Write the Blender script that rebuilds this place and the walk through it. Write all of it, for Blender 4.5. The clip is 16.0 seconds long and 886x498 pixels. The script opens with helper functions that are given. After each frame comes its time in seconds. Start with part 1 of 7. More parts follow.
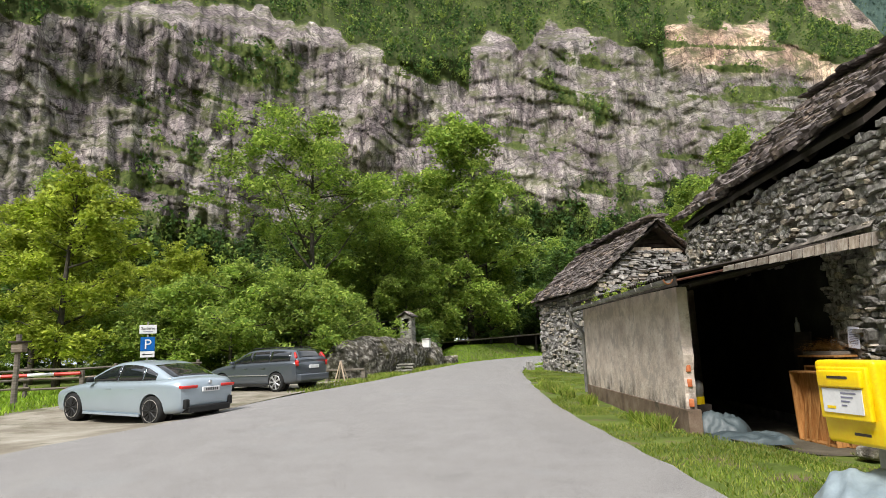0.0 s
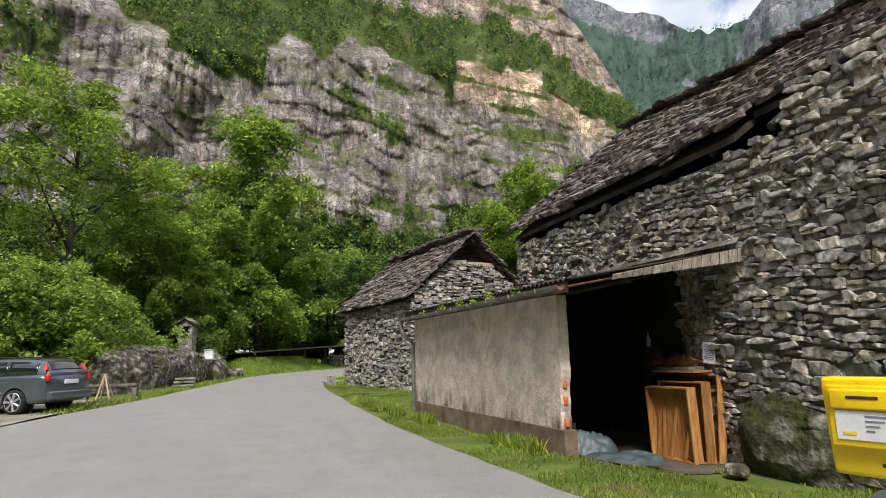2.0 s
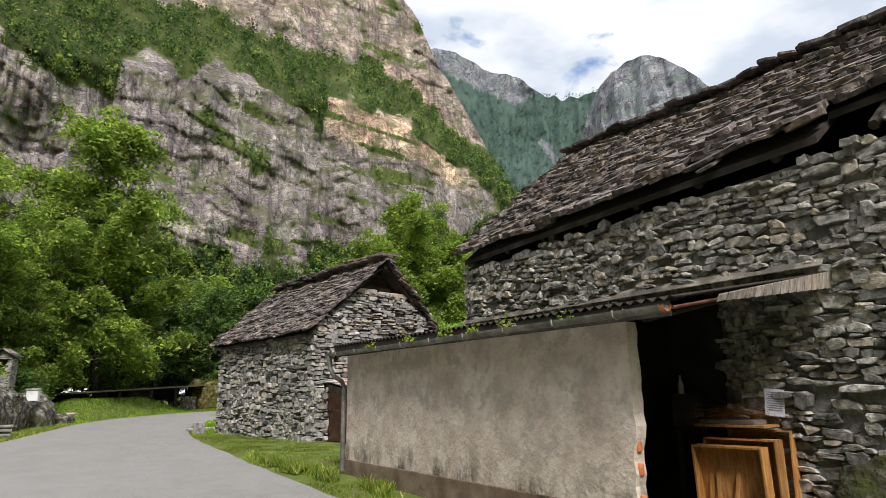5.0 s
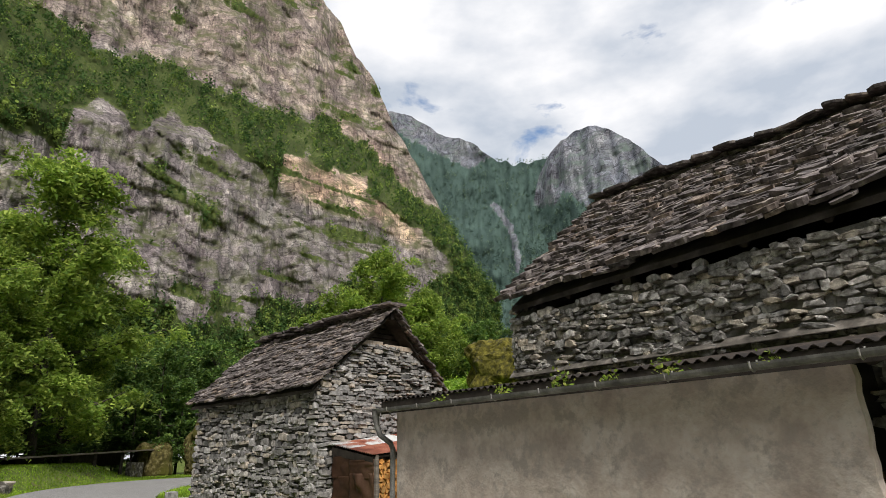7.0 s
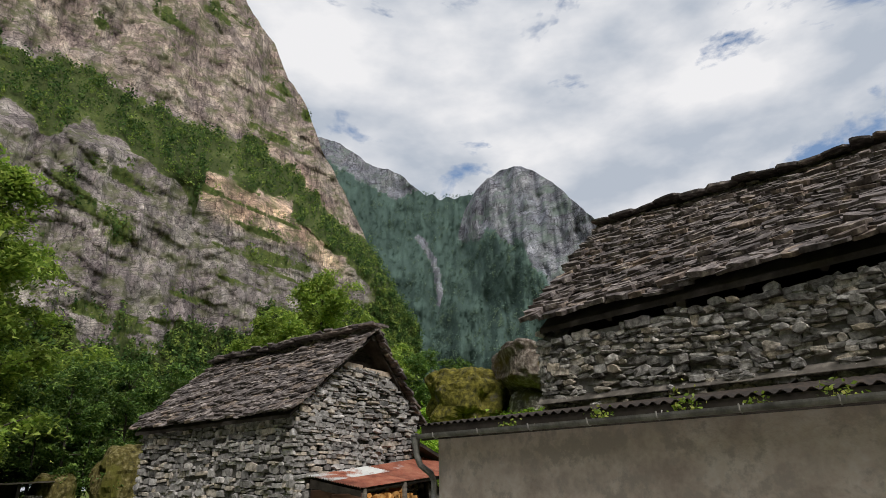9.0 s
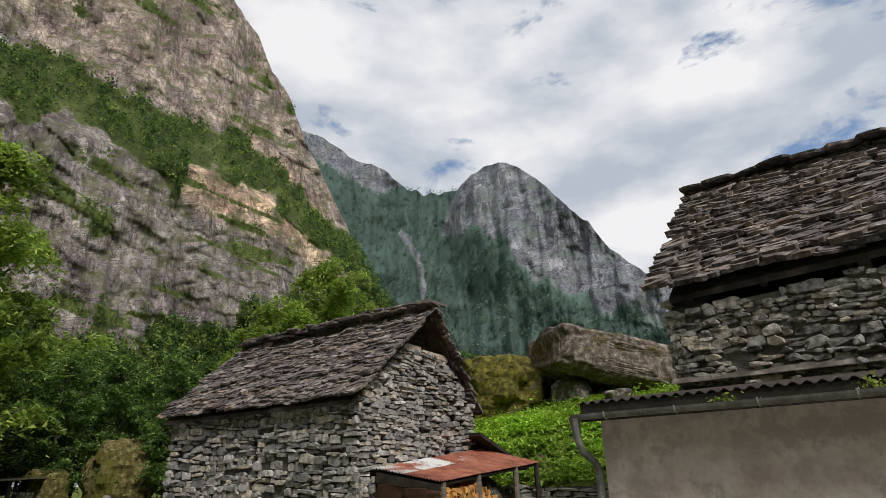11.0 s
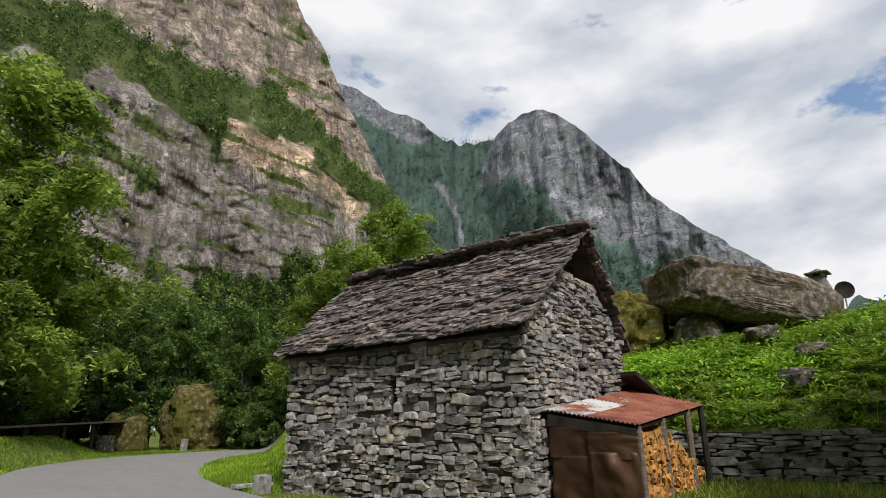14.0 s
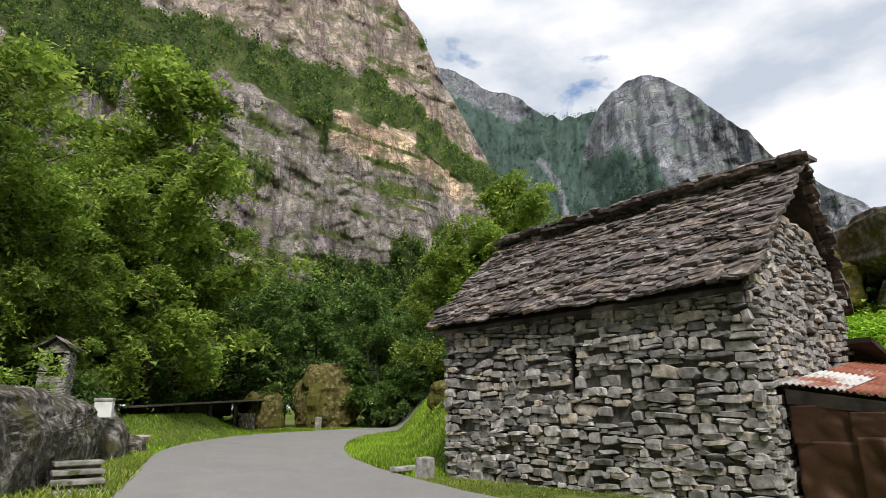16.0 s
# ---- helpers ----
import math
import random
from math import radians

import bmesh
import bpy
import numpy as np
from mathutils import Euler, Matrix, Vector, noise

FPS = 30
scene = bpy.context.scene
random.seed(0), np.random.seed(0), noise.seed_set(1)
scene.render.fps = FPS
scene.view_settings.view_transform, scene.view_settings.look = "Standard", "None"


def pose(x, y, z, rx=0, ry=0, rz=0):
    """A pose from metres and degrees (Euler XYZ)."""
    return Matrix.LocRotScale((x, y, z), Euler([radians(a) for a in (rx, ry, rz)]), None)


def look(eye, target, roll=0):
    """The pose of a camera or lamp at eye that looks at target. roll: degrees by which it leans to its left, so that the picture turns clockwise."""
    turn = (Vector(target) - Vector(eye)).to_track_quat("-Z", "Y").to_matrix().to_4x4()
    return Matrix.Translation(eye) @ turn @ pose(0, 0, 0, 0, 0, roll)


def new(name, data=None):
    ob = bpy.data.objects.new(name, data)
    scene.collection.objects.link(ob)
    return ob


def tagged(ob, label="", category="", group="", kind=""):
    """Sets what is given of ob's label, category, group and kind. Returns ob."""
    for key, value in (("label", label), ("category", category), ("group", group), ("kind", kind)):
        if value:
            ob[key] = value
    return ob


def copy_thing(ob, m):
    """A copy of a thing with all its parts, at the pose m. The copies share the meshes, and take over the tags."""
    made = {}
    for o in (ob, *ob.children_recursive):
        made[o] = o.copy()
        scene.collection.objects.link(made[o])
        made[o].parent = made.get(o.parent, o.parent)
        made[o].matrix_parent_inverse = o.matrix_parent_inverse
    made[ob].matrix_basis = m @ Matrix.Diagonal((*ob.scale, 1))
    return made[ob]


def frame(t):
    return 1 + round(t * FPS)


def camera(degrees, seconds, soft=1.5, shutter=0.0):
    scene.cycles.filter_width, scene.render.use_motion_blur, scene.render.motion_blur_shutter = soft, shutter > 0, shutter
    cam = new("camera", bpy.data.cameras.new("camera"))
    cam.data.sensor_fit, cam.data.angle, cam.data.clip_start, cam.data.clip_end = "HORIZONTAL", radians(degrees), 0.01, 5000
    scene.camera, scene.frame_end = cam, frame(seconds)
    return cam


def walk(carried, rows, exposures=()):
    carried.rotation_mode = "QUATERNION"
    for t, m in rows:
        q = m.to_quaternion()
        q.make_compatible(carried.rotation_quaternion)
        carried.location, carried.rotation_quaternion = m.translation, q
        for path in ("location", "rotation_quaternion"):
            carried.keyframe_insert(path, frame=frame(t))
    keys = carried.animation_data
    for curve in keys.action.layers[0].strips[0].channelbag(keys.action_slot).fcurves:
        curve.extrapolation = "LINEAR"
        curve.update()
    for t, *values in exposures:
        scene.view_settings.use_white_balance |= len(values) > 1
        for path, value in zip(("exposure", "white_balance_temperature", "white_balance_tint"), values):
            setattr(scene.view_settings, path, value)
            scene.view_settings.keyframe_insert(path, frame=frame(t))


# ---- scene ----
cam = camera(71.5, 16.0, soft=0.45)

PATH = [
    (0, (-0.901, -3.751, 1.311), (-0.806, -1.78, 1.634), -2.3),
    (0.5, (-1.185, -3.308, 1.311), (-0.896, -1.355, 1.635), -2.1),
    (1, (-1.339, -2.786, 1.345), (-0.885, -0.866, 1.673), -1.9),
    (1.5, (-1.542, -2.329, 1.352), (-0.94, -0.452, 1.69), -1.7),
    (2, (-1.692, -1.843, 1.328), (-0.924, -0.029, 1.669), -1.7),
    (2.5, (-1.819, -1.3, 1.342), (-0.939, 0.46, 1.696), -1.6),
    (3, (-1.894, -0.764, 1.357), (-0.972, 0.972, 1.727), -1.3),
    (3.5, (-1.878, -0.19, 1.368), (-0.931, 1.529, 1.751), -1.1),
    (4, (-1.94, 0.361, 1.387), (-0.939, 2.048, 1.776), -1.2),
    (4.5, (-2.008, 0.889, 1.39), (-0.917, 2.516, 1.789), -1.3),
    (5, (-2.11, 1.464, 1.431), (-0.958, 3.033, 1.89), -1.2),
    (5.2, (-2.177, 1.692, 1.419), (-1.015, 3.246, 1.905), -1.0),
    (7.3, (-3.042, 4.036, 1.449), (-1.768, 5.43, 2.108), -1.5),
    (7.5, (-3.18, 4.237, 1.435), (-1.882, 5.606, 2.101), -1.5),
    (8, (-3.418, 4.751, 1.438), (-2.068, 6.058, 2.122), -1.5),
    (8.5, (-3.541, 5.304, 1.465), (-2.159, 6.565, 2.171), -1.2),
    (9, (-3.624, 5.882, 1.452), (-2.223, 7.105, 2.186), -1.0),
    (9.2, (-3.633, 6.124, 1.429), (-2.223, 7.333, 2.172), -1.1),
    (11.3, (-3.813, 9.066, 1.467), (-2.371, 10.251, 2.185), -1.2),
    (11.5, (-3.831, 9.268, 1.472), (-2.398, 10.465, 2.188), -1.1),
    (12, (-3.781, 9.881, 1.479), (-2.364, 11.1, 2.19), -1.1),
    (12.5, (-3.813, 10.487, 1.448), (-2.405, 11.723, 2.147), -1.2),
    (13, (-3.777, 11.078, 1.432), (-2.366, 12.34, 2.077), -1.0),
    (13.5, (-3.754, 11.734, 1.439), (-2.345, 13.012, 2.056), -0.9),
    (14, (-3.767, 12.276, 1.475), (-2.366, 13.584, 2.049), -0.9),
    (14.5, (-3.65, 12.871, 1.491), (-2.274, 14.214, 2.039), -0.8),
    (15, (-3.609, 13.455, 1.486), (-2.292, 14.863, 2.02), -0.7),
    (15.5, (-3.516, 14.019, 1.502), (-2.268, 15.493, 2.023), -0.6),
    (16, (-3.434, 14.584, 1.496), (-2.274, 16.13, 2.013), -0.7),
]
walk(cam, [(t, look(eye, target, roll)) for t, eye, target, roll in PATH], [(0, 0.92), (1, 0.70), (3.5, 0.68), (5, 0.68), (7.5, 0.25), (9, 0.1), (12.5, 0.15), (14, 0.2), (16, 0.46)])

# ---------- world, sun, exposure ----------
SUN_AZ, SUN_EL = radians(205), radians(48)
world = bpy.data.worlds.new("sky_world")
scene.world = world
world.use_nodes = True
wn, wl = world.node_tree.nodes, world.node_tree.links
wn.clear()
w_out = wn.new("ShaderNodeOutputWorld")
w_sky = wn.new("ShaderNodeTexSky")
w_sky.sky_type, w_sky.sun_disc = "NISHITA", False
w_sky.sun_elevation, w_sky.sun_rotation = SUN_EL, SUN_AZ
w_bg1 = wn.new("ShaderNodeBackground")
w_bg1.inputs["Strength"].default_value = 0.14
wl.new(w_sky.outputs[0], w_bg1.inputs["Color"])
w_tc = wn.new("ShaderNodeTexCoord")
w_map = wn.new("ShaderNodeMapping")
w_map.inputs["Scale"].default_value = (1.0, 1.0, 2.4)
wl.new(w_tc.outputs["Generated"], w_map.inputs["Vector"])
w_n1 = wn.new("ShaderNodeTexNoise")
w_n1.inputs["Scale"].default_value, w_n1.inputs["Detail"].default_value, w_n1.inputs["Roughness"].default_value = 4.2, 9.0, 0.58
w_n1.inputs["Distortion"].default_value = 0.25
wl.new(w_map.outputs[0], w_n1.inputs["Vector"])
w_n2 = wn.new("ShaderNodeTexNoise")
w_n2.inputs["Scale"].default_value, w_n2.inputs["Detail"].default_value = 4.2, 8.0
w_map2 = wn.new("ShaderNodeMapping")
w_map2.inputs["Location"].default_value, w_map2.inputs["Scale"].default_value = (3.1, 1.7, 0.4), (1.0, 1.0, 2.2)
wl.new(w_tc.outputs["Generated"], w_map2.inputs["Vector"])
wl.new(w_map2.outputs[0], w_n2.inputs["Vector"])
w_cover = wn.new("ShaderNodeValToRGB")
w_cover.color_ramp.elements[0].position, w_cover.color_ramp.elements[1].position = 0.355, 0.43
wl.new(w_n1.outputs["Fac"], w_cover.inputs["Fac"])
w_tone = wn.new("ShaderNodeValToRGB")
w_tone.color_ramp.elements[0].position, w_tone.color_ramp.elements[0].color = 0.38, (0.47, 0.52, 0.60, 1)
w_tone.color_ramp.elements[1].position, w_tone.color_ramp.elements[1].color = 0.62, (0.88, 0.875, 0.89, 1)
wl.new(w_n2.outputs["Fac"], w_tone.inputs["Fac"])
w_bg2 = wn.new("ShaderNodeBackground")
w_bg2.inputs["Strength"].default_value = 0.92
wl.new(w_tone.outputs[0], w_bg2.inputs["Color"])
w_mix = wn.new("ShaderNodeMixShader")
wl.new(w_cover.outputs[0], w_mix.inputs[0])
wl.new(w_bg1.outputs[0], w_mix.inputs[1])
wl.new(w_bg2.outputs[0], w_mix.inputs[2])
wl.new(w_mix.outputs[0], w_out.inputs["Surface"])

sun = new("sun", bpy.data.lights.new("sun", "SUN"))
sun.data.energy, sun.data.angle, sun.data.color = 2.6, radians(14), (1.0, 0.965, 0.91)
s_dir = Vector((math.sin(SUN_AZ) * math.cos(SUN_EL), math.cos(SUN_AZ) * math.cos(SUN_EL), math.sin(SUN_EL)))
sun.matrix_world = look(s_dir * 400, (0, 0, 0))


# ---------- material tools ----------
def material(name, rough=0.9, metal=0.0, spec=0.3):
    m = bpy.data.materials.new(name)
    m.use_nodes = True
    b = m.node_tree.nodes["Principled BSDF"]
    b.inputs["Roughness"].default_value, b.inputs["Metallic"].default_value = rough, metal
    b.inputs["Specular IOR Level"].default_value = spec
    return m, m.node_tree.nodes, m.node_tree.links, b


def texture(n, l, scale, detail=4.0, stretch=(1, 1, 1), rough=0.55, distort=0.0, kind="noise"):
    g = n.new("ShaderNodeNewGeometry")
    mp = n.new("ShaderNodeMapping")
    mp.inputs["Scale"].default_value = stretch
    l.new(g.outputs["Position"], mp.inputs["Vector"])
    if kind == "voronoi":
        t = n.new("ShaderNodeTexVoronoi")
        t.inputs["Scale"].default_value = scale
        l.new(mp.outputs[0], t.inputs["Vector"])
        return t.outputs["Distance"]
    t = n.new("ShaderNodeTexNoise")
    t.inputs["Scale"].default_value, t.inputs["Detail"].default_value = scale, detail
    t.inputs["Roughness"].default_value, t.inputs["Distortion"].default_value = rough, distort
    l.new(mp.outputs[0], t.inputs["Vector"])
    return t.outputs["Fac"]


def ramp(n, l, fac, stops):
    r = n.new("ShaderNodeValToRGB")
    e = r.color_ramp.elements
    while len(e) < len(stops):
        e.new(0.5)
    for i, (p, c) in enumerate(stops):
        e[i].position = p
        e[i].color = (c, c, c, 1) if isinstance(c, (int, float)) else (*c, 1)
    l.new(fac, r.inputs["Fac"])
    return r.outputs["Color"]


def blend(n, l, fac, a, b, mode="MIX"):
    m = n.new("ShaderNodeMix")
    m.data_type, m.blend_type = "RGBA", mode
    for sock, v in ((m.inputs[0], fac), (m.inputs[6], a), (m.inputs[7], b)):
        if isinstance(v, bpy.types.NodeSocket):
            l.new(v, sock)
        elif isinstance(v, (int, float)):
            sock.default_value = v if sock == m.inputs[0] else (v, v, v, 1)
        else:
            sock.default_value = (*v, 1)
    return m.outputs[2]


def relief(n, l, b, height, strength=0.4, distance=0.02):
    bp = n.new("ShaderNodeBump")
    bp.inputs["Strength"].default_value, bp.inputs["Distance"].default_value = strength, distance
    l.new(height, bp.inputs["Height"])
    l.new(bp.outputs[0], b.inputs["Normal"])


def surface(name, dark, mid, light, scale=6.0, fine=40.0, rough=0.9, metal=0.0, bump=0.4, depth=0.01, spread="", amount=0.35,
            patch=None, patch_scale=1.2, patch_from=0.58, stretch=(1, 1, 1), spec=0.3):
    """Coarse and fine variation, a change from piece to piece (spread: object or island), and patches of a second colour."""
    m, n, l, b = material(name, rough, metal, spec)
    coarse, small = texture(n, l, scale, 5, stretch), texture(n, l, fine, 4, stretch)
    c = ramp(n, l, coarse, [(0.3, dark), (0.5, mid), (0.72, light)])
    c = blend(n, l, 0.55, c, ramp(n, l, small, [(0.3, 0.42), (0.7, 0.62)]), "OVERLAY")
    if patch:
        p = ramp(n, l, texture(n, l, patch_scale, 6, (1, 1, 1), 0.65), [(patch_from, 0.0), (min(1, patch_from + 0.1), 1.0)])
        c = blend(n, l, p, c, patch)
    if spread:
        if spread == "object":
            r = n.new("ShaderNodeObjectInfo").outputs["Random"]
        else:
            r = n.new("ShaderNodeNewGeometry").outputs["Random Per Island"]
        c = blend(n, l, 1.0, c, ramp(n, l, r, [(0.0, 1 - amount), (0.35, (1 - amount * 0.35, 1 - amount * 0.38, 1 - amount * 0.40)), (0.62, 1.0), (0.78, (1.0 + amount * 0.45, 1.0 + amount * 0.22, 1.0 - amount * 0.10)), (0.86, 1.0), (1.0, (1 + amount * 0.9, 1 + amount * 0.85, 1 + amount * 0.8))]), "MULTIPLY")
    l.new(c, b.inputs["Base Color"])
    if bump:
        relief(n, l, b, blend(n, l, 0.5, coarse, small), bump, depth)
    return m


def foliage(name, dark, mid, light, through_light=0.35):
    m, n, l, b = material(name, 0.55, 0, 0.35)
    r = n.new("ShaderNodeNewGeometry").outputs["Random Per Island"]
    c = ramp(n, l, r, [(0.0, dark), (0.55, mid), (1.0, light)])
    big = texture(n, l, 0.35, 3)
    c = blend(n, l, 1.0, c, ramp(n, l, big, [(0.32, 0.6), (0.68, 1.35)]), "MULTIPLY")
    l.new(c, b.inputs["Base Color"])
    tr = n.new("ShaderNodeBsdfTranslucent")
    l.new(c, tr.inputs["Color"])
    mx = n.new("ShaderNodeMixShader")
    mx.inputs[0].default_value = through_light
    l.new(b.outputs[0], mx.inputs[1])
    l.new(tr.outputs[0], mx.inputs[2])
    l.new(mx.outputs[0], n["Material Output"].inputs["Surface"])
    return m


# ---------- materials ----------
M_ASPHALT = surface("asphalt", (0.228, 0.217, 0.210), (0.248, 0.236, 0.228), (0.270, 0.258, 0.248), 1.6, 55, 0.92, bump=0.9, depth=0.012, patch=(0.262, 0.256, 0.25), patch_scale=0.5, patch_from=0.56)
n_, l_ = M_ASPHALT.node_tree.nodes, M_ASPHALT.node_tree.links
b_ = n_["Principled BSDF"]
tar = b_.inputs["Base Color"].links[0].from_socket
tar = blend(n_, l_, 1.0, tar, ramp(n_, l_, texture(n_, l_, 0.55, 7, (1.6, 0.45, 1), 0.66, 0.3), [(0.34, 0.95), (0.5, 1.0), (0.66, 1.035)]), "MULTIPLY")
tar = blend(n_, l_, 1.0, tar, ramp(n_, l_, texture(n_, l_, 150, 2), [(0.36, 0.5), (0.5, 1.0), (0.66, 1.5)]), "MULTIPLY")
tar = blend(n_, l_, 1.0, tar, ramp(n_, l_, texture(n_, l_, 0.35, 8, (1.3, 0.8, 1), 0.58, 0.6), [(0.495, 1.0), (0.5, 0.86), (0.504, 1.0)]), "MULTIPLY")
l_.new(tar, b_.inputs["Base Color"])
M_GRAVEL = surface("gravel", (0.16, 0.135, 0.10), (0.27, 0.24, 0.19), (0.40, 0.37, 0.31), 0.8, 60, 0.95, bump=0.7, depth=0.02, patch=(0.13, 0.12, 0.075), patch_scale=0.45, patch_from=0.52)
M_EARTH = surface("earth", (0.06, 0.085, 0.014), (0.10, 0.14, 0.022), (0.16, 0.20, 0.04), 1.6, 24, 0.97, bump=0.8, depth=0.04, patch=(0.15, 0.115, 0.065), patch_scale=1.3, patch_from=0.55)
M_GRASS = foliage("grass", (0.06, 0.15, 0.015), (0.11, 0.24, 0.025), (0.20, 0.34, 0.05), 0.25)
M_STONE = surface("wall_stone", (0.15, 0.142, 0.136), (0.32, 0.306, 0.294), (0.54, 0.52, 0.50), 7.0, 38, 0.93, bump=0.7, depth=0.02, spread="object", amount=0.6, patch=(0.10, 0.095, 0.075), patch_scale=3.2, patch_from=0.6)
M_STONE_STUFF = surface("wall_stone_rest", (0.15, 0.142, 0.136), (0.32, 0.306, 0.294), (0.54, 0.52, 0.50), 7.0, 38, 0.93, bump=0.7, depth=0.02, spread="island", amount=0.6, patch=(0.10, 0.095, 0.075), patch_scale=3.2, patch_from=0.6)
M_MORTAR = surface("wall_mortar", (0.10, 0.094, 0.086), (0.19, 0.18, 0.165), (0.31, 0.295, 0.27), 5, 30, 0.97, bump=1.0, depth=0.05)
M_CORE = surface("wall_core", (0.05, 0.047, 0.042), (0.085, 0.08, 0.07), (0.13, 0.122, 0.108), 8, 40, 0.98, bump=0.8, depth=0.03)
M_SLAB = surface("roof_slab", (0.055, 0.046, 0.045), (0.145, 0.122, 0.117), (0.31, 0.275, 0.262), 7.0, 34, 0.9, bump=0.8, depth=0.025, spread="object", amount=0.62, patch=(0.38, 0.34, 0.30), patch_scale=7, patch_from=0.57)
M_SLAB_STUFF = surface("roof_slab_rest", (0.055, 0.046, 0.045), (0.145, 0.122, 0.117), (0.31, 0.275, 0.262), 7.0, 34, 0.9, bump=0.8, depth=0.025, spread="island", amount=0.62, patch=(0.38, 0.34, 0.30), patch_scale=7, patch_from=0.57)
M_PLASTER = surface("plaster", (0.47, 0.375, 0.32), (0.65, 0.54, 0.465), (0.79, 0.69, 0.61), 2.6, 16, 0.95, bump=1.0, depth=0.03, patch=(0.50, 0.42, 0.365), patch_scale=3.4, patch_from=0.50)
n_, l_ = M_PLASTER.node_tree.nodes, M_PLASTER.node_tree.links
b_ = n_["Principled BSDF"]
old_c = b_.inputs["Base Color"].links[0].from_socket
sep = n_.new("ShaderNodeSeparateXYZ")
l_.new(n_.new("ShaderNodeNewGeometry").outputs["Position"], sep.inputs[0])
low_ = ramp(n_, l_, sep.outputs["Z"], [(0.32, 1.0), (0.75, 0.0)])
mould = ramp(n_, l_, texture(n_, l_, 2.4, 7, (1, 1, 0.5), 0.7), [(0.50, 0.0), (0.62, 0.9)])
l_.new(blend(n_, l_, blend(n_, l_, 1.0, low_, mould, "MULTIPLY"), old_c, (0.085, 0.068, 0.055)), b_.inputs["Base Color"])
M_PLINTH = surface("plinth_render", (0.10, 0.07, 0.05), (0.18, 0.125, 0.09), (0.27, 0.21, 0.16), 2.5, 40, 0.96, bump=0.6, depth=0.01, patch=(0.07, 0.06, 0.04), patch_scale=2.0)
M_BRICK = surface("hollow_brick", (0.42, 0.10, 0.04), (0.55, 0.16, 0.06), (0.65, 0.25, 0.12), 9, 60, 0.9, bump=0.4)
M_WOOD = surface("weathered_wood", (0.10, 0.085, 0.07), (0.17, 0.145, 0.12), (0.27, 0.235, 0.20), 3, 30, 0.85, bump=0.5, stretch=(1, 1, 6), spread="object", amount=0.3)
M_DARKWOOD = surface("dark_timber", (0.02, 0.016, 0.013), (0.04, 0.032, 0.026), (0.07, 0.058, 0.047), 4, 30, 0.9, bump=0.5)
M_PLANK = surface("pale_board", (0.34, 0.24, 0.17), (0.50, 0.40, 0.31), (0.62, 0.54, 0.45), 5, 40, 0.85, bump=0.4, stretch=(6, 6, 1), spread="object", amount=0.25)
M_ORANGE_WOOD = surface("crate_wood", (0.26, 0.11, 0.03), (0.40, 0.19, 0.06), (0.52, 0.29, 0.11), 4, 35, 0.7, bump=0.3, stretch=(6, 6, 1), spread="object", amount=0.25)
M_RUST = surface("rusty_tin", (0.16, 0.05, 0.03), (0.30, 0.10, 0.06), (0.40, 0.18, 0.11), 2.2, 24, 0.7, 0.15, bump=0.2, patch=(0.50, 0.49, 0.47), patch_scale=0.9, patch_from=0.60)
M_TIN = surface("grey_tin", (0.20, 0.185, 0.165), (0.34, 0.325, 0.30), (0.48, 0.465, 0.44), 3, 30, 0.55, 0.25, bump=0.15)
M_DARKTIN = surface("dark_tin", (0.022, 0.017, 0.014), (0.04, 0.031, 0.025), (0.075, 0.055, 0.04), 4, 30, 0.9, 0.0, bump=0.3)
M_GUTTER = surface("gutter_zinc", (0.10, 0.097, 0.09), (0.19, 0.183, 0.17), (0.32, 0.31, 0.29), 5, 40, 0.5, 0.3, bump=0.2)
M_COPPER = surface("copper", (0.45, 0.16, 0.07), (0.60, 0.25, 0.12), (0.70, 0.36, 0.2), 9, 50, 0.45, 0.8, bump=0.1)
M_BARK = surface("bark", (0.035, 0.03, 0.024), (0.07, 0.06, 0.048), (0.13, 0.115, 0.095), 8, 40, 0.95, bump=0.6, stretch=(3, 3, 0.7))
M_BOULDER = surface("mossy_boulder", (0.035, 0.030, 0.022), (0.105, 0.093, 0.075), (0.46, 0.43, 0.38), 4.5, 26, 0.94, bump=1.0, depth=0.10, patch=(0.085, 0.08, 0.022), patch_scale=1.1, patch_from=0.53)
M_LEAF = foliage("leaf_green", (0.125, 0.215, 0.036), (0.27, 0.385, 0.062), (0.49, 0.57, 0.12), 0.45)
M_LEAF_DARK = foliage("leaf_dark", (0.052, 0.115, 0.028), (0.115, 0.205, 0.042), (0.24, 0.34, 0.072), 0.38)
M_LEAF_LIGHT = foliage("leaf_light", (0.19, 0.26, 0.028), (0.37, 0.45, 0.052), (0.58, 0.62, 0.10), 0.48)


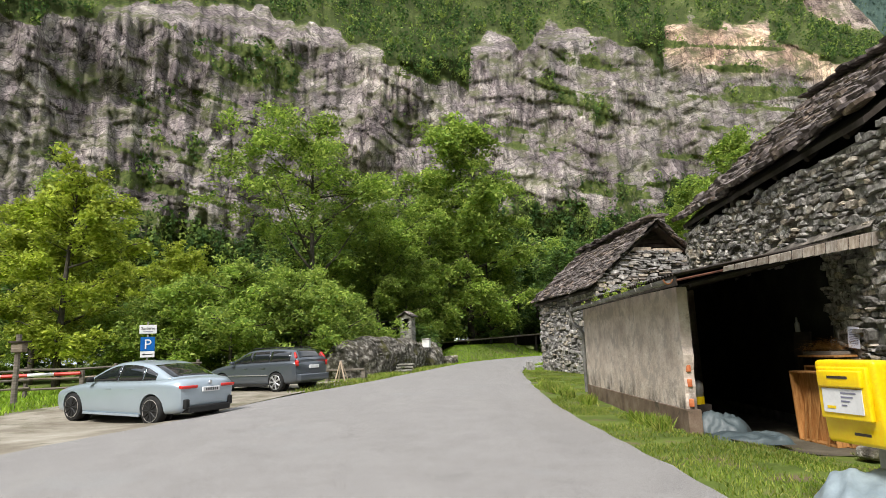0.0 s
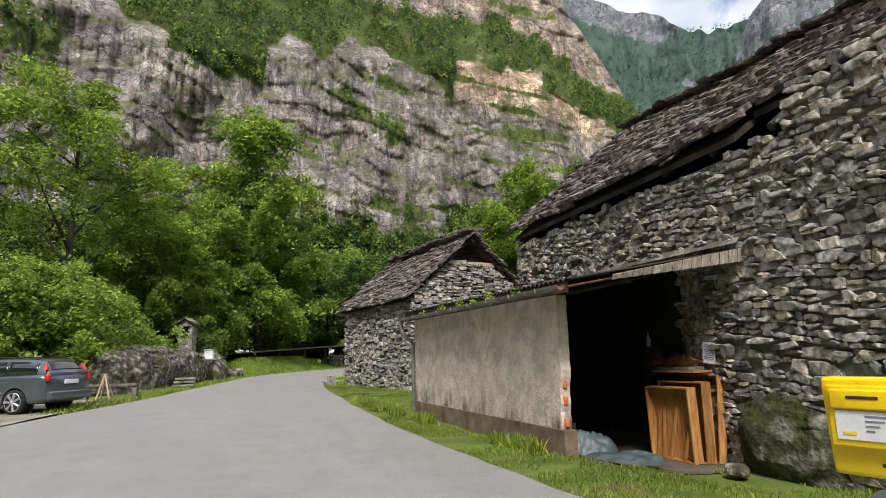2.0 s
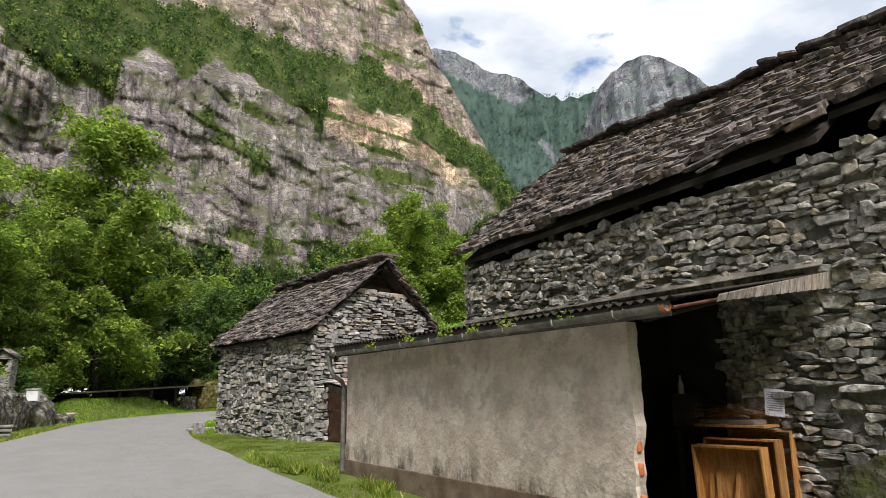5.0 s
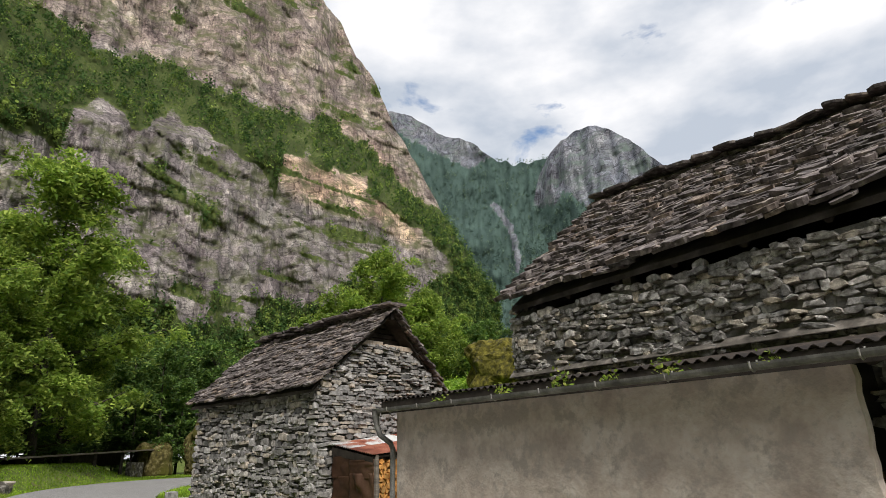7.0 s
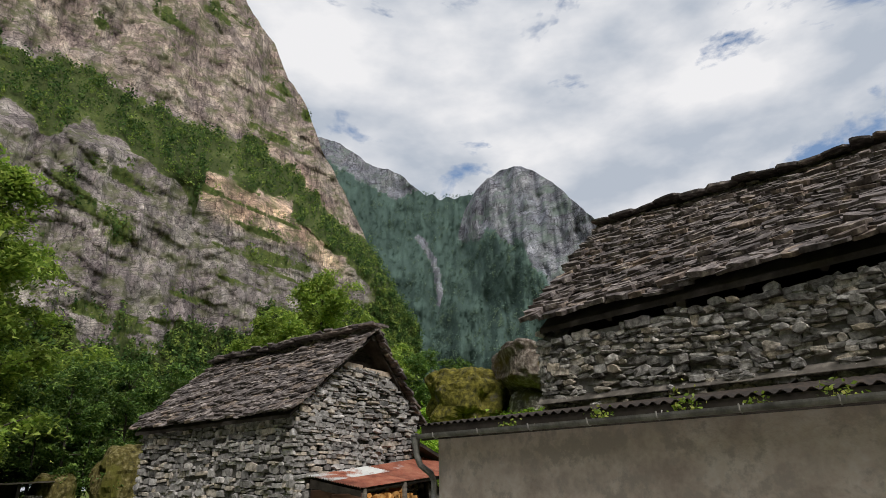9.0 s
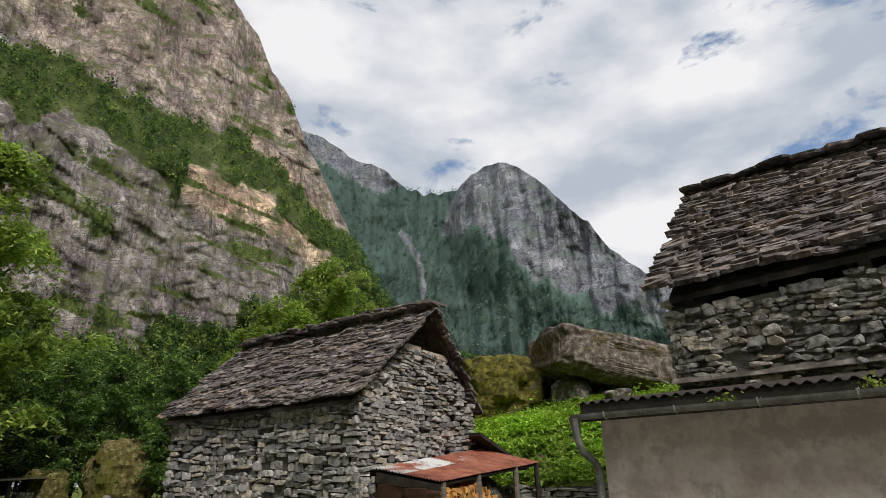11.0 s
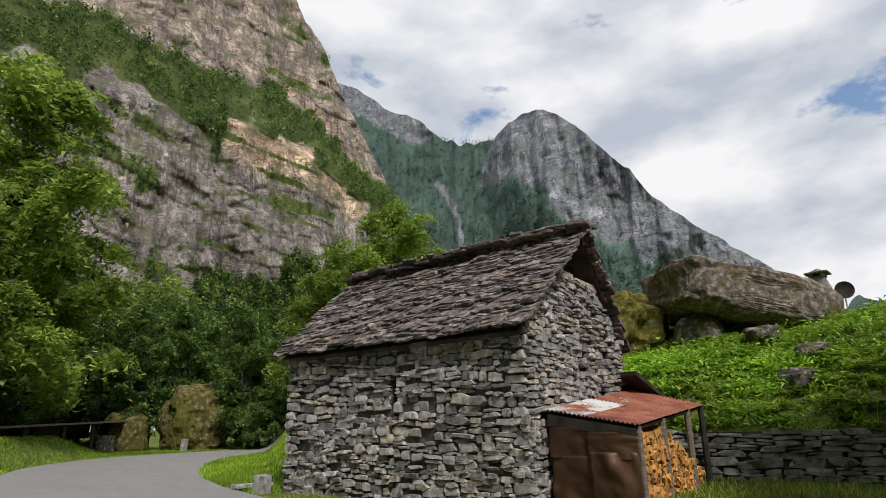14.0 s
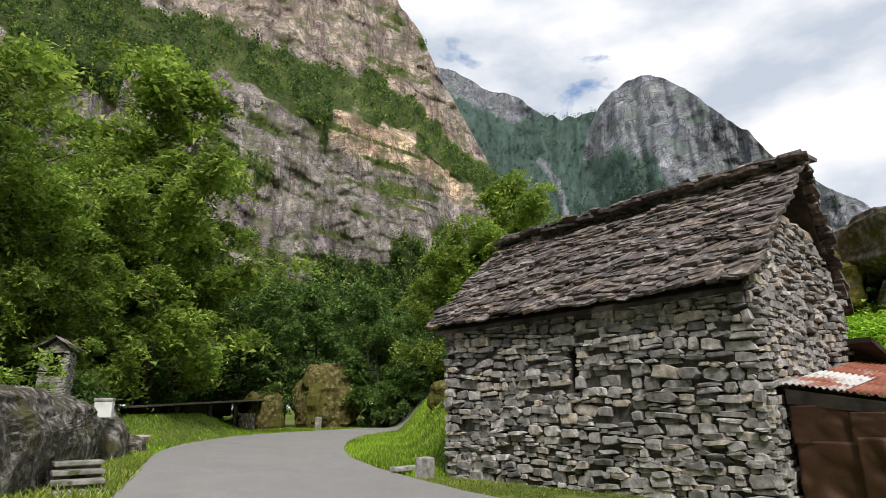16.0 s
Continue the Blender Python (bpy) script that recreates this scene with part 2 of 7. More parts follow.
# ---------- mesh tools ----------
def mesh_of(name, verts, faces, mats=(), smooth=False, index=None):
    me = bpy.data.meshes.new(name)
    verts = np.asarray(verts, dtype=np.float32).reshape(-1, 3)
    if isinstance(faces, np.ndarray):
        k = faces.shape[1]
        me.vertices.add(len(verts))
        me.vertices.foreach_set("co", verts.ravel())
        me.loops.add(faces.size)
        me.loops.foreach_set("vertex_index", faces.astype(np.int32).ravel())
        me.polygons.add(len(faces))
        me.polygons.foreach_set("loop_start", np.arange(0, faces.size, k, dtype=np.int32))
        me.polygons.foreach_set("loop_total", np.full(len(faces), k, dtype=np.int32))
        me.update(calc_edges=True)
    else:
        me.from_pydata([tuple(map(float, v)) for v in verts], [], faces)
    for m in mats:
        me.materials.append(m)
    if index is not None:
        me.polygons.foreach_set("material_index", np.asarray(index, dtype=np.int32))
    if smooth:
        me.polygons.foreach_set("use_smooth", np.ones(len(me.polygons), dtype=bool))
    return me


def part(name, bm, mat, parent=None, label="", smooth=False):
    me = bpy.data.meshes.new(name)
    bmesh.ops.recalc_face_normals(bm, faces=bm.faces[:])
    bm.to_mesh(me)
    bm.free()
    me.materials.append(mat)
    if smooth:
        me.polygons.foreach_set("use_smooth", np.ones(len(me.polygons), dtype=bool))
    ob = new(name, me)
    ob.parent = parent
    return tagged(ob, label)


def attach(name, me, parent, m=None, label=""):
    ob = new(name, me)
    ob.parent = parent
    if m is not None:
        ob.matrix_basis = m
    return tagged(ob, label)


def empty(name, at, label, category, group="", turn=0.0):
    ob = new(name)
    ob.matrix_basis = pose(*at, 0, 0, turn)
    ob.empty_display_size = 0.1
    return tagged(ob, label, category, group)


def add_box(bm, lo, hi, m=None, bevel=0.0):
    lo, hi = Vector(lo), Vector(hi)
    r = bmesh.ops.create_cube(bm, size=1)
    vs = r["verts"]
    for v in vs:
        v.co = Vector([lo[i] + (v.co[i] + 0.5) * (hi[i] - lo[i]) for i in range(3)])
    if bevel:
        es = list({e for v in vs for e in v.link_edges})
        out = bmesh.ops.bevel(bm, geom=es, offset=bevel, segments=2, affect="EDGES", profile=0.6)
        vs = list({v for f in out["faces"] for v in f.verts} | {v for v in vs if v.is_valid})
    if m is not None:
        bmesh.ops.transform(bm, matrix=m, verts=[v for v in vs if v.is_valid])
    return vs


def box(lo, hi, bevel=0.0, m=None):
    bm = bmesh.new()
    add_box(bm, lo, hi, m, bevel)
    return bm


def add_tube(bm, pts, radii, sides=8, cap=True):
    """A tapered tube through the points."""
    rings = []
    pts = [Vector(p) for p in pts]
    for i, p in enumerate(pts):
        d = (pts[min(i + 1, len(pts) - 1)] - pts[max(i - 1, 0)]).normalized()
        a = d.orthogonal().normalized() if abs(d.z) > 0.9 else d.cross(Vector((0, 0, 1))).normalized()
        b = d.cross(a)
        r = radii[i] if isinstance(radii, (list, tuple)) else radii
        rings.append([bm.verts.new(p + (a * math.cos(2 * math.pi * k / sides) + b * math.sin(2 * math.pi * k / sides)) * r) for k in range(sides)])
    for r0, r1 in zip(rings, rings[1:]):
        for k in range(sides):
            bm.faces.new((r0[k], r0[(k + 1) % sides], r1[(k + 1) % sides], r1[k]))
    if cap:
        bm.faces.new(rings[0][::-1])
        bm.faces.new(rings[-1])


def tube(pts, radii, sides=8):
    bm = bmesh.new()
    add_tube(bm, pts, radii, sides)
    return bm


rng = np.random.default_rng(7)


def lattice(ix, iy, iz, seed):
    h = (ix.astype(np.int64) * 374761393 + iy.astype(np.int64) * 668265263 + iz.astype(np.int64) * 2147483647 + seed * 974711) & 0xFFFFFFFF
    h = ((h ^ (h >> 13)) * 1274126177) & 0xFFFFFFFF
    return ((h ^ (h >> 16)) & 0xFFFF) / 65535.0


def vnoise(p, seed=0):
    i = np.floor(p).astype(np.int64)
    f = p - i
    f = f * f * (3 - 2 * f)
    out = 0
    for dx in (0, 1):
        for dy in (0, 1):
            for dz in (0, 1):
                w = (f[..., 0] if dx else 1 - f[..., 0]) * (f[..., 1] if dy else 1 - f[..., 1]) * (f[..., 2] if dz else 1 - f[..., 2])
                out = out + w * lattice(i[..., 0] + dx, i[..., 1] + dy, i[..., 2] + dz, seed)
    return out


def fbm(x, y, z, octaves=4, seed=0):
    p = np.stack(np.broadcast_arrays(np.asarray(x, float), np.asarray(y, float), np.asarray(z, float)), -1)
    out, amp, tot = 0, 1.0, 0
    for o in range(octaves):
        out = out + amp * (vnoise(p * 2 ** o + o * 17.3, seed + o) - 0.5)
        tot += amp
        amp *= 0.5
    return out / tot * 2


def grid_faces(nu, nv):
    a = np.arange(nu - 1)[:, None] * nv + np.arange(nv - 1)[None, :]
    return np.stack([a, a + nv, a + nv + 1, a + 1], -1).reshape(-1, 4)


# ---------- ground, road ----------
def ground_z(x, y):
    x, y = np.asarray(x, float), np.asarray(y, float)
    z = -0.05 + 0.010 * np.clip(y, -40, 60)
    z = z - 0.20 * np.exp(-((x + 8.2) / 2.4) ** 2 - ((y - 12.0) / 4.0) ** 2)
    edge = np.interp(x, [-4, -1.95, 0.2, 2.5, 5.2, 9.5, 18, 34, 60], [20, 27, 34, 39.5, 44.5, 50, 55.5, 62, 70])
    lawn = np.clip((y - edge - 1.0) / 5.0, 0, 1) * np.clip((x + 0.5) / 3, 0, 1) * np.clip((12.5 - x) / 5, 0, 1)
    z = z + 1.15 * lawn * lawn * (3 - 2 * lawn)
    yard = np.clip((x - 2.75) / 2.2, 0, 1)
    z = z - 0.33 * yard * yard * (3 - 2 * yard) * np.clip((y - 1.0) / 2.5, 0, 1) * np.clip((12.2 - y) / 1.5, 0, 1) * np.clip((9 - x) / 1.5, 0, 1)
    bank = np.clip((x - 5.1 - np.clip(y - 27, 0, 60) * 0.60) / 3.4, 0, 1) * np.clip((y - 25.6) / 3, 0, 1)
    return z + 2.3 * bank * bank * (3 - 2 * bank)


def axis_steps(near, far, step, grow=1.35):
    out = list(np.arange(near[0], near[1] + 1e-6, step))
    s, v = step, out[-1]
    while v < far[1]:
        s *= grow
        v += s
        out.append(v)
    s, v = step, out[0]
    while v > far[0]:
        s *= grow
        v -= s
        out.insert(0, v)
    return np.array(out)


gx, gy = axis_steps((-24, 26), (-3200, 3200), 0.5), axis_steps((-12, 66), (-3200, 3200), 0.5)
GX, GY = np.meshgrid(gx, gy, indexing="ij")
GZ = ground_z(GX, GY) + 0.04 * fbm(GX * 0.7, GY * 0.7, 0, 3, 5) - 0.03
ground = tagged(new("ground", mesh_of("ground", np.stack([GX, GY, GZ], -1), grid_faces(len(gx), len(gy)), [M_EARTH], True)), "earth and meadow ground of the valley floor", "ground", kind="structure")


# left and right edge of the road as points along it
ROAD_L = [(-9.2, -30), (-8.4, -8), (-7.9, 0), (-7.28, 6.2), (-6.65, 9.7), (-5.3, 14.6), (-3.3, 19.5), (-1.35, 26.5), (-0.2, 30.5), (0.95, 35), (2.7, 40.3), (5.3, 45.2), (9.6, 50.8), (18, 55.5), (34, 62), (60, 70)]
ROAD_R = [(1.5, -30), (1.55, -8), (1.62, -1), (1.74, 2.5), (1.80, 4.6), (2.0, 9.9), (2.68, 15.8), (3.35, 21.4), (3.9, 25), (4.9, 29), (6.2, 32.6), (8.0, 36.2), (12.5, 43.5), (20, 50.5), (36, 57), (62, 65)]


def resample(pts, n):
    p = np.array(pts, float)
    for _ in range(3):
        q = np.empty((2 * len(p), 2))
        q[0], q[-1] = p[0], p[-1]
        a, b = p[:-1], p[1:]
        q[1:-1:2], q[2:-1:2] = a * 0.75 + b * 0.25, a * 0.25 + b * 0.75
        p = q
    d = np.concatenate([[0], np.cumsum(np.linalg.norm(np.diff(p, axis=0), axis=1))])
    s = np.linspace(0, d[-1], n)
    return np.stack([np.interp(s, d, p[:, 0]), np.interp(s, d, p[:, 1])], -1)


NR = 360
rl, rr = resample(ROAD_L, NR), resample(ROAD_R, NR)
rl = rl + (fbm(np.arange(NR) * 0.55, 0, 0, 3, 3) * 0.06)[:, None] * np.array([1, 0])
rr = rr + (fbm(np.arange(NR) * 0.55, 9, 0, 3, 4) * 0.06)[:, None] * np.array([1, 0])
cross = np.linspace(0, 1, 15)
RP = rl[:, None, :] * (1 - cross)[None, :, None] + rr[:, None, :] * cross[None, :, None]
RZ = ground_z(RP[..., 0], RP[..., 1]) + 0.02 + 0.05 * (1 - (2 * cross[None, :] - 1) ** 2)
road = tagged(new("road", mesh_of("road", np.concatenate([RP, RZ[..., None]], -1), grid_faces(NR, 15), [M_ASPHALT], True)), "worn grey asphalt road curving through the hamlet", "road", kind="structure")


def sheet_on_ground(name, outline_l, outline_r, n, k, lift, mat, label, category):
    a, b = resample(outline_l, n), resample(outline_r, n)
    c = np.linspace(0, 1, k)
    p = a[:, None, :] * (1 - c)[None, :, None] + b[:, None, :] * c[None, :, None]
    z = ground_z(p[..., 0], p[..., 1]) + lift + 0.015 * fbm(p[..., 0], p[..., 1], 0, 3, 2)
    return tagged(new(name, mesh_of(name, np.concatenate([p, z[..., None]], -1), grid_faces(n, k), [mat], True)), label, category, kind="structure")


sheet_on_ground("parking_lot", [(-17, -6), (-16, 6), (-12.5, 11), (-11.5, 17), (-8.5, 22), (-4.6, 23)], [(-8.3, -6), (-7.2, 6.2), (-6.6, 9.7), (-5.45, 14.6), (-4.4, 17.9), (-3.4, 21.5)], 60, 24, 0.012, M_GRAVEL, "pale gravel parking area beside the road", "parking")
sheet_on_ground("doorstep_earth", [(3.5, 4.75), (3.35, 5.3), (3.35, 5.8), (3.5, 11)], [(5.5, 4.75), (5.65, 5.3), (5.75, 5.8), (6.2, 11)], 20, 10, 0.0, surface("bare_earth", (0.06, 0.05, 0.035), (0.10, 0.085, 0.06), (0.17, 0.15, 0.11), 1.5, 20, 0.97, bump=0.7, depth=0.03), "trodden bare earth floor of the lean-to", "ground")

# hillside behind the dry-stone retaining wall
H0, HU, HN = np.array([13.35, 17.9]), np.array([-0.15, 0.989]), np.array([0.989, 0.15])


def hill_z(d):
    return 1.40 + 0.80 * np.clip(d, 0, 2.2) + 0.36 * np.clip(d - 2.2, 0, 5.5) + 0.03 * np.clip(d - 7.7, 0, 60)


hs, hd = axis_steps((-12, 14), (-60, 90), 0.4, 1.25), axis_steps((0, 14), (0, 140), 0.35, 1.2)
hd = hd[hd >= 0]
HS, HD = np.meshgrid(hs, hd, indexing="ij")
HX, HY = H0[0] + HU[0] * HS + HN[0] * HD, H0[1] + HU[1] * HS + HN[1] * HD
HZ = hill_z(HD) + 0.35 * fbm(HX * 0.5, HY * 0.5, 0, 4, 8) * np.clip(HD / 1.5, 0, 1)
HZ = -0.3 + (HZ + 0.3) * (1 - np.clip((HS - 9 - 0.5 * HD) / 9, 0, 1) ** 0.8)
hillside = tagged(new("hillside", mesh_of("hillside", np.stack([HX, HY, HZ], -1), grid_faces(len(hs), len(hd)), [M_EARTH], True)), "overgrown earth slope above the retaining wall", "hillside", kind="structure")


# ---------- mountains ----------
def rock_noise(n, l, scale, detail, stretch, rough=0.6, distort=0.0, dip=0.0):
    """Noise whose beds dip along the valley."""
    g, mp, t = n.new("ShaderNodeNewGeometry"), n.new("ShaderNodeMapping"), n.new("ShaderNodeTexNoise")
    turn = n.new("ShaderNodeVectorRotate")
    turn.rotation_type = "Y_AXIS"
    turn.inputs["Angle"].default_value = radians(dip)
    mp.inputs["Scale"].default_value = stretch
    l.new(g.outputs["Position"], turn.inputs["Vector"])
    l.new(turn.outputs[0], mp.inputs["Vector"])
    l.new(mp.outputs[0], t.inputs["Vector"])
    t.inputs["Scale"].default_value, t.inputs["Detail"].default_value = scale, detail
    t.inputs["Roughness"].default_value, t.inputs["Distortion"].default_value = rough, distort
    return t.outputs["Fac"]


def rock_cells(n, l, scale, stretch, feature, wobble, dip=0.0):
    """Blocks of jointed rock: a random tone for each block, or the distance to its joints."""
    g, add, mul = n.new("ShaderNodeNewGeometry"), n.new("ShaderNodeVectorMath"), n.new("ShaderNodeVectorMath")
    wob = n.new("ShaderNodeTexNoise")
    wob.inputs["Scale"].default_value, wob.inputs["Detail"].default_value = scale * 1.6, 4.0
    l.new(g.outputs["Position"], wob.inputs["Vector"])
    mul.operation, add.operation = "SCALE", "ADD"
    mul.inputs["Scale"].default_value = wobble / scale
    l.new(wob.outputs["Color"], mul.inputs[0])
    l.new(g.outputs["Position"], add.inputs[0])
    l.new(mul.outputs[0], add.inputs[1])
    turn = n.new("ShaderNodeVectorRotate")
    turn.rotation_type = "Y_AXIS"
    turn.inputs["Angle"].default_value = radians(dip)
    mp, v = n.new("ShaderNodeMapping"), n.new("ShaderNodeTexVoronoi")
    mp.inputs["Scale"].default_value = stretch
    l.new(add.outputs[0], turn.inputs["Vector"])
    l.new(turn.outputs[0], mp.inputs["Vector"])
    l.new(mp.outputs[0], v.inputs["Vector"])
    v.feature = feature
    v.inputs["Scale"].default_value = scale
    return v.outputs["Distance" if feature == "DISTANCE_TO_EDGE" else "Color"]


def mountain_material(name, rock, veg, grass, size=1.0, sun_pale=None):
    """Jointed granite: toned blocks, dark water streaks, dipping ledges with painted shade, cracks, thin grass, and
    woodland ground darkened as shade.
    """
    m, n, l, b = material(name, 0.95, 0, 0.15)
    k = 1.0 / size
    tone = rock_noise(n, l, 0.045 * k, 6, (1, 1, 0.8), 0.62, 0.4, 14)
    c = ramp(n, l, tone, [(0.32, rock[0]), (0.45, rock[1]), (0.57, rock[2]), (0.70, rock[3])])
    c = blend(n, l, 0.75, c, ramp(n, l, rock_cells(n, l, 0.11 * k, (1, 1, 0.7), "F1", 0.35, 14), [(0.1, 0.30), (0.5, 0.5), (0.9, 0.70)]), "OVERLAY")
    c = blend(n, l, 0.6, c, ramp(n, l, rock_cells(n, l, 0.34 * k, (1, 1, 0.75), "F1", 0.3, 14), [(0.1, 0.34), (0.9, 0.66)]), "OVERLAY")
    # dark water streaks running down the faces
    streak = rock_noise(n, l, 0.55 * k, 8, (1, 1, 0.07), 0.62, 0.25)
    where = ramp(n, l, rock_noise(n, l, 0.022 * k, 3, (1, 1, 0.7)), [(0.40, 0.15), (0.60, 1.0)])
    c = blend(n, l, where, c, blend(n, l, 1.0, c, ramp(n, l, streak, [(0.34, (0.36, 0.33, 0.36)), (0.46, (0.78, 0.73, 0.76)), (0.54, 1.0), (0.66, (1.3, 1.27, 1.2))]), "MULTIPLY"))
    # ledges: shadow lines and lit lips painted into the rock colour
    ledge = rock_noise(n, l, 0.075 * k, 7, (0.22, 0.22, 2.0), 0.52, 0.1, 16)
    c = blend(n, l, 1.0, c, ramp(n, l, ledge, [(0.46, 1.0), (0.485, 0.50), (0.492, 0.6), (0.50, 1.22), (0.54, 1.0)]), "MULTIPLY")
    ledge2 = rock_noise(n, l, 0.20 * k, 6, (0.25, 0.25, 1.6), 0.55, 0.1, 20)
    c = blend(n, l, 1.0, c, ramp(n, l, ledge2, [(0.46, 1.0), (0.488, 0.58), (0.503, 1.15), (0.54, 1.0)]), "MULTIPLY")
    # joints
    for scale, wob_, dark, half in ((0.11, 0.35, 0.30, 0.030), (0.34, 0.3, 0.40, 0.045), (0.9, 0.3, 0.6, 0.06)):
        joint = rock_cells(n, l, scale * k, (1, 1, 0.7), "DISTANCE_TO_EDGE", wob_, 14)
        c = blend(n, l, 1.0, c, ramp(n, l, joint, [(0.0, dark), (half, 1.0)]), "MULTIPLY")
    fine = texture(n, l, 1.3 * k, 5, (1, 1, 0.6), 0.75)
    c = blend(n, l, 0.7, c, ramp(n, l, fine, [(0.3, 0.28), (0.7, 0.70)]), "OVERLAY")
    # warm brightening: painted sunlight patches, plus the paler upper granite
    if sun_pale:
        at = n.new("ShaderNodeAttribute")
        at.attribute_name = "sun_pale"
        c = blend(n, l, at.outputs["Fac"], c, blend(n, l, 1.0, c, sun_pale, "MULTIPLY"))
    moss = ramp(n, l, rock_noise(n, l, 0.075 * k, 8, (0.6, 0.6, 1.3), 0.72, 0.3, 14), [(0.49, 0.0), (0.61, 0.8)])
    c = blend(n, l, moss, c, grass)
    at = n.new("ShaderNodeAttribute")
    at.attribute_name = "veg"
    mask = blend(n, l, 0.42, at.outputs["Color"], texture(n, l, 0.30 * k, 8, (1, 1, 0.8), 0.75))
    mask = ramp(n, l, mask, [(0.48, 0.0), (0.53, 1.0)])
    g = ramp(n, l, texture(n, l, 0.5 * k, 4), [(0.3, veg[0]), (0.5, veg[1]), (0.72, veg[2])])
    # ground colour darkened under dense woodland, painting the shade between trees
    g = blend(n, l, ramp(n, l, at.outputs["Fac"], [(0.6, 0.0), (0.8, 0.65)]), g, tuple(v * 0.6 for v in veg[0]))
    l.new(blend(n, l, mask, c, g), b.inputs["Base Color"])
    relief(n, l, b, blend(n, l, 0.5, blend(n, l, 0.5, ledge, ledge2), fine), 0.8, 1.4 * size)
    return m


VEG = ((0.05, 0.07, 0.022), (0.085, 0.11, 0.03), (0.15, 0.165, 0.05))
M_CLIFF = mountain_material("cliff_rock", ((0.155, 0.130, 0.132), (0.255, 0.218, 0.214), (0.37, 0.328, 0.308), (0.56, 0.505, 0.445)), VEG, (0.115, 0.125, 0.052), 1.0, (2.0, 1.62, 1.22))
# bluish rock and forest tones: distance haze put into the base colours
M_FAR = mountain_material("hazy_far_rock", ((0.155, 0.165, 0.195), (0.20, 0.205, 0.235), (0.245, 0.25, 0.275), (0.33, 0.33, 0.34)), ((0.070, 0.112, 0.10), (0.095, 0.145, 0.12), (0.12, 0.18, 0.14)), (0.15, 0.19, 0.16), 2.0)


def curve(points, a):
    return np.interp(a, [p[0] for p in points], [p[1] for p in points])


def mountain(name, az, nv, bottom, skyline, radius, setback, rough, mat, veg_of, label, seed, jag=0.25, strata=0.0, sun_pale_of=None):
    """A mountain side over a range of bearings, from its foot to its skyline (degrees above the eye), with ledges and gullies."""
    A = np.radians(az)[:, None]
    v = np.linspace(0, 1, nv)[None, :]
    top = skyline(az) + jag * fbm(az * 1.3, 0, 0, 4, seed)
    bot = bottom(az)
    EL = bot[:, None] + (top - bot)[:, None] * v
    az2 = np.broadcast_to(az[:, None], EL.shape)
    R = radius(az)[:, None] * (1 + setback(az2, EL))
    R = R + rough * 0.7 * fbm(az2 * 0.28, EL * 0.20, 0, 3, seed + 1) + rough * 0.40 * fbm(az2 * 1.1, EL * 0.16, 3, 3, seed + 2) + rough * 0.05 * fbm(az2 * 4.0, EL * 1.2, 6, 2, seed + 5)
    ca, ce = np.floor(az2 * 0.9 + 0.9 * fbm(az2 * 0.5, EL * 0.5, 1, 2, seed + 8)), np.floor(EL * 0.8 + 0.9 * fbm(az2 * 0.4, EL * 0.5, 2, 2, seed + 9))
    cb, cf = np.floor(az2 * 3.1 + 0.5 * EL), np.floor(EL * 1.7 + 0.3 * az2)
    R = R + rough * 0.13 * (lattice(ca, ce, ca * 0, seed) - 0.5) + rough * 0.05 * (lattice(cb, cf, cb * 0, seed + 1) - 0.5)
    if strata:
        band = (EL * 0.55 + 0.15 * az2 + 1.2 * fbm(az2 * 0.2, EL * 0.2, 5, 3, seed + 3)) % 1.0
        R = R + strata * (band - 0.5) * (0.4 + fbm(az2 * 0.4, EL * 0.3, 7, 3, seed + 4))
    E = np.radians(EL)
    X, Y, Z = R * np.sin(A), R * np.cos(A), 1.5 + R * np.tan(E)
    me = mesh_of(name, np.stack([X, Y, Z], -1), grid_faces(len(az), nv), [mat], False)
    veg = np.clip(veg_of(az2, EL) + 0.22 * fbm(az2 * 1.1, EL * 1.3, 2, 5, seed + 6), 0, 1)
    at = me.attributes.new("veg", "FLOAT", "POINT")
    at.data.foreach_set("value", veg.astype(np.float32).ravel())
    if sun_pale_of:
        at = me.attributes.new("sun_pale", "FLOAT", "POINT")
        at.data.foreach_set("value", sun_pale_of(az2, EL).astype(np.float32).ravel())
    ob = tagged(new(name, me), label, "mountain", kind="structure")
    return ob, np.stack([X, Y, Z], -1), veg


UPPER_FOOT = [(-70, 36), (-35, 36), (0, 34.2), (6.6, 33.1), (11, 32.5), (15.7, 32.2), (19.5, 31.6), (25, 30.3), (29.7, 30.2), (33.6, 27.7), (37.8, 24.0), (40, 23), (46, 18)]
LOWER_TOP = [(-70, 26.5), (-35, 26.2), (-31, 27.1), (-25, 28.9), (-16, 30.6), (-9, 29.4), (-4, 27.6), (-1, 26.2), (2.2, 24.5), (5.8, 23.8), (6.3, 27.8), (8, 28.6), (11, 27.3), (14.5, 28.2), (18.6, 27.2), (22, 25.7), (24.2, 23.3), (24.8, 26.8), (28.2, 26.3), (32, 25.5), (34.5, 23.3), (38.5, 20.5), (41, 19), (46, 14)]
CLIFF_SKY = [(-70, 46), (20, 46), (24, 44), (26.3, 41.5), (30.1, 38.5), (31.8, 35.8), (33.2, 34.8), (34.2, 33.3), (35.7, 30.2), (38.2, 26.7), (40, 23.6), (42, 20), (46, 14)]


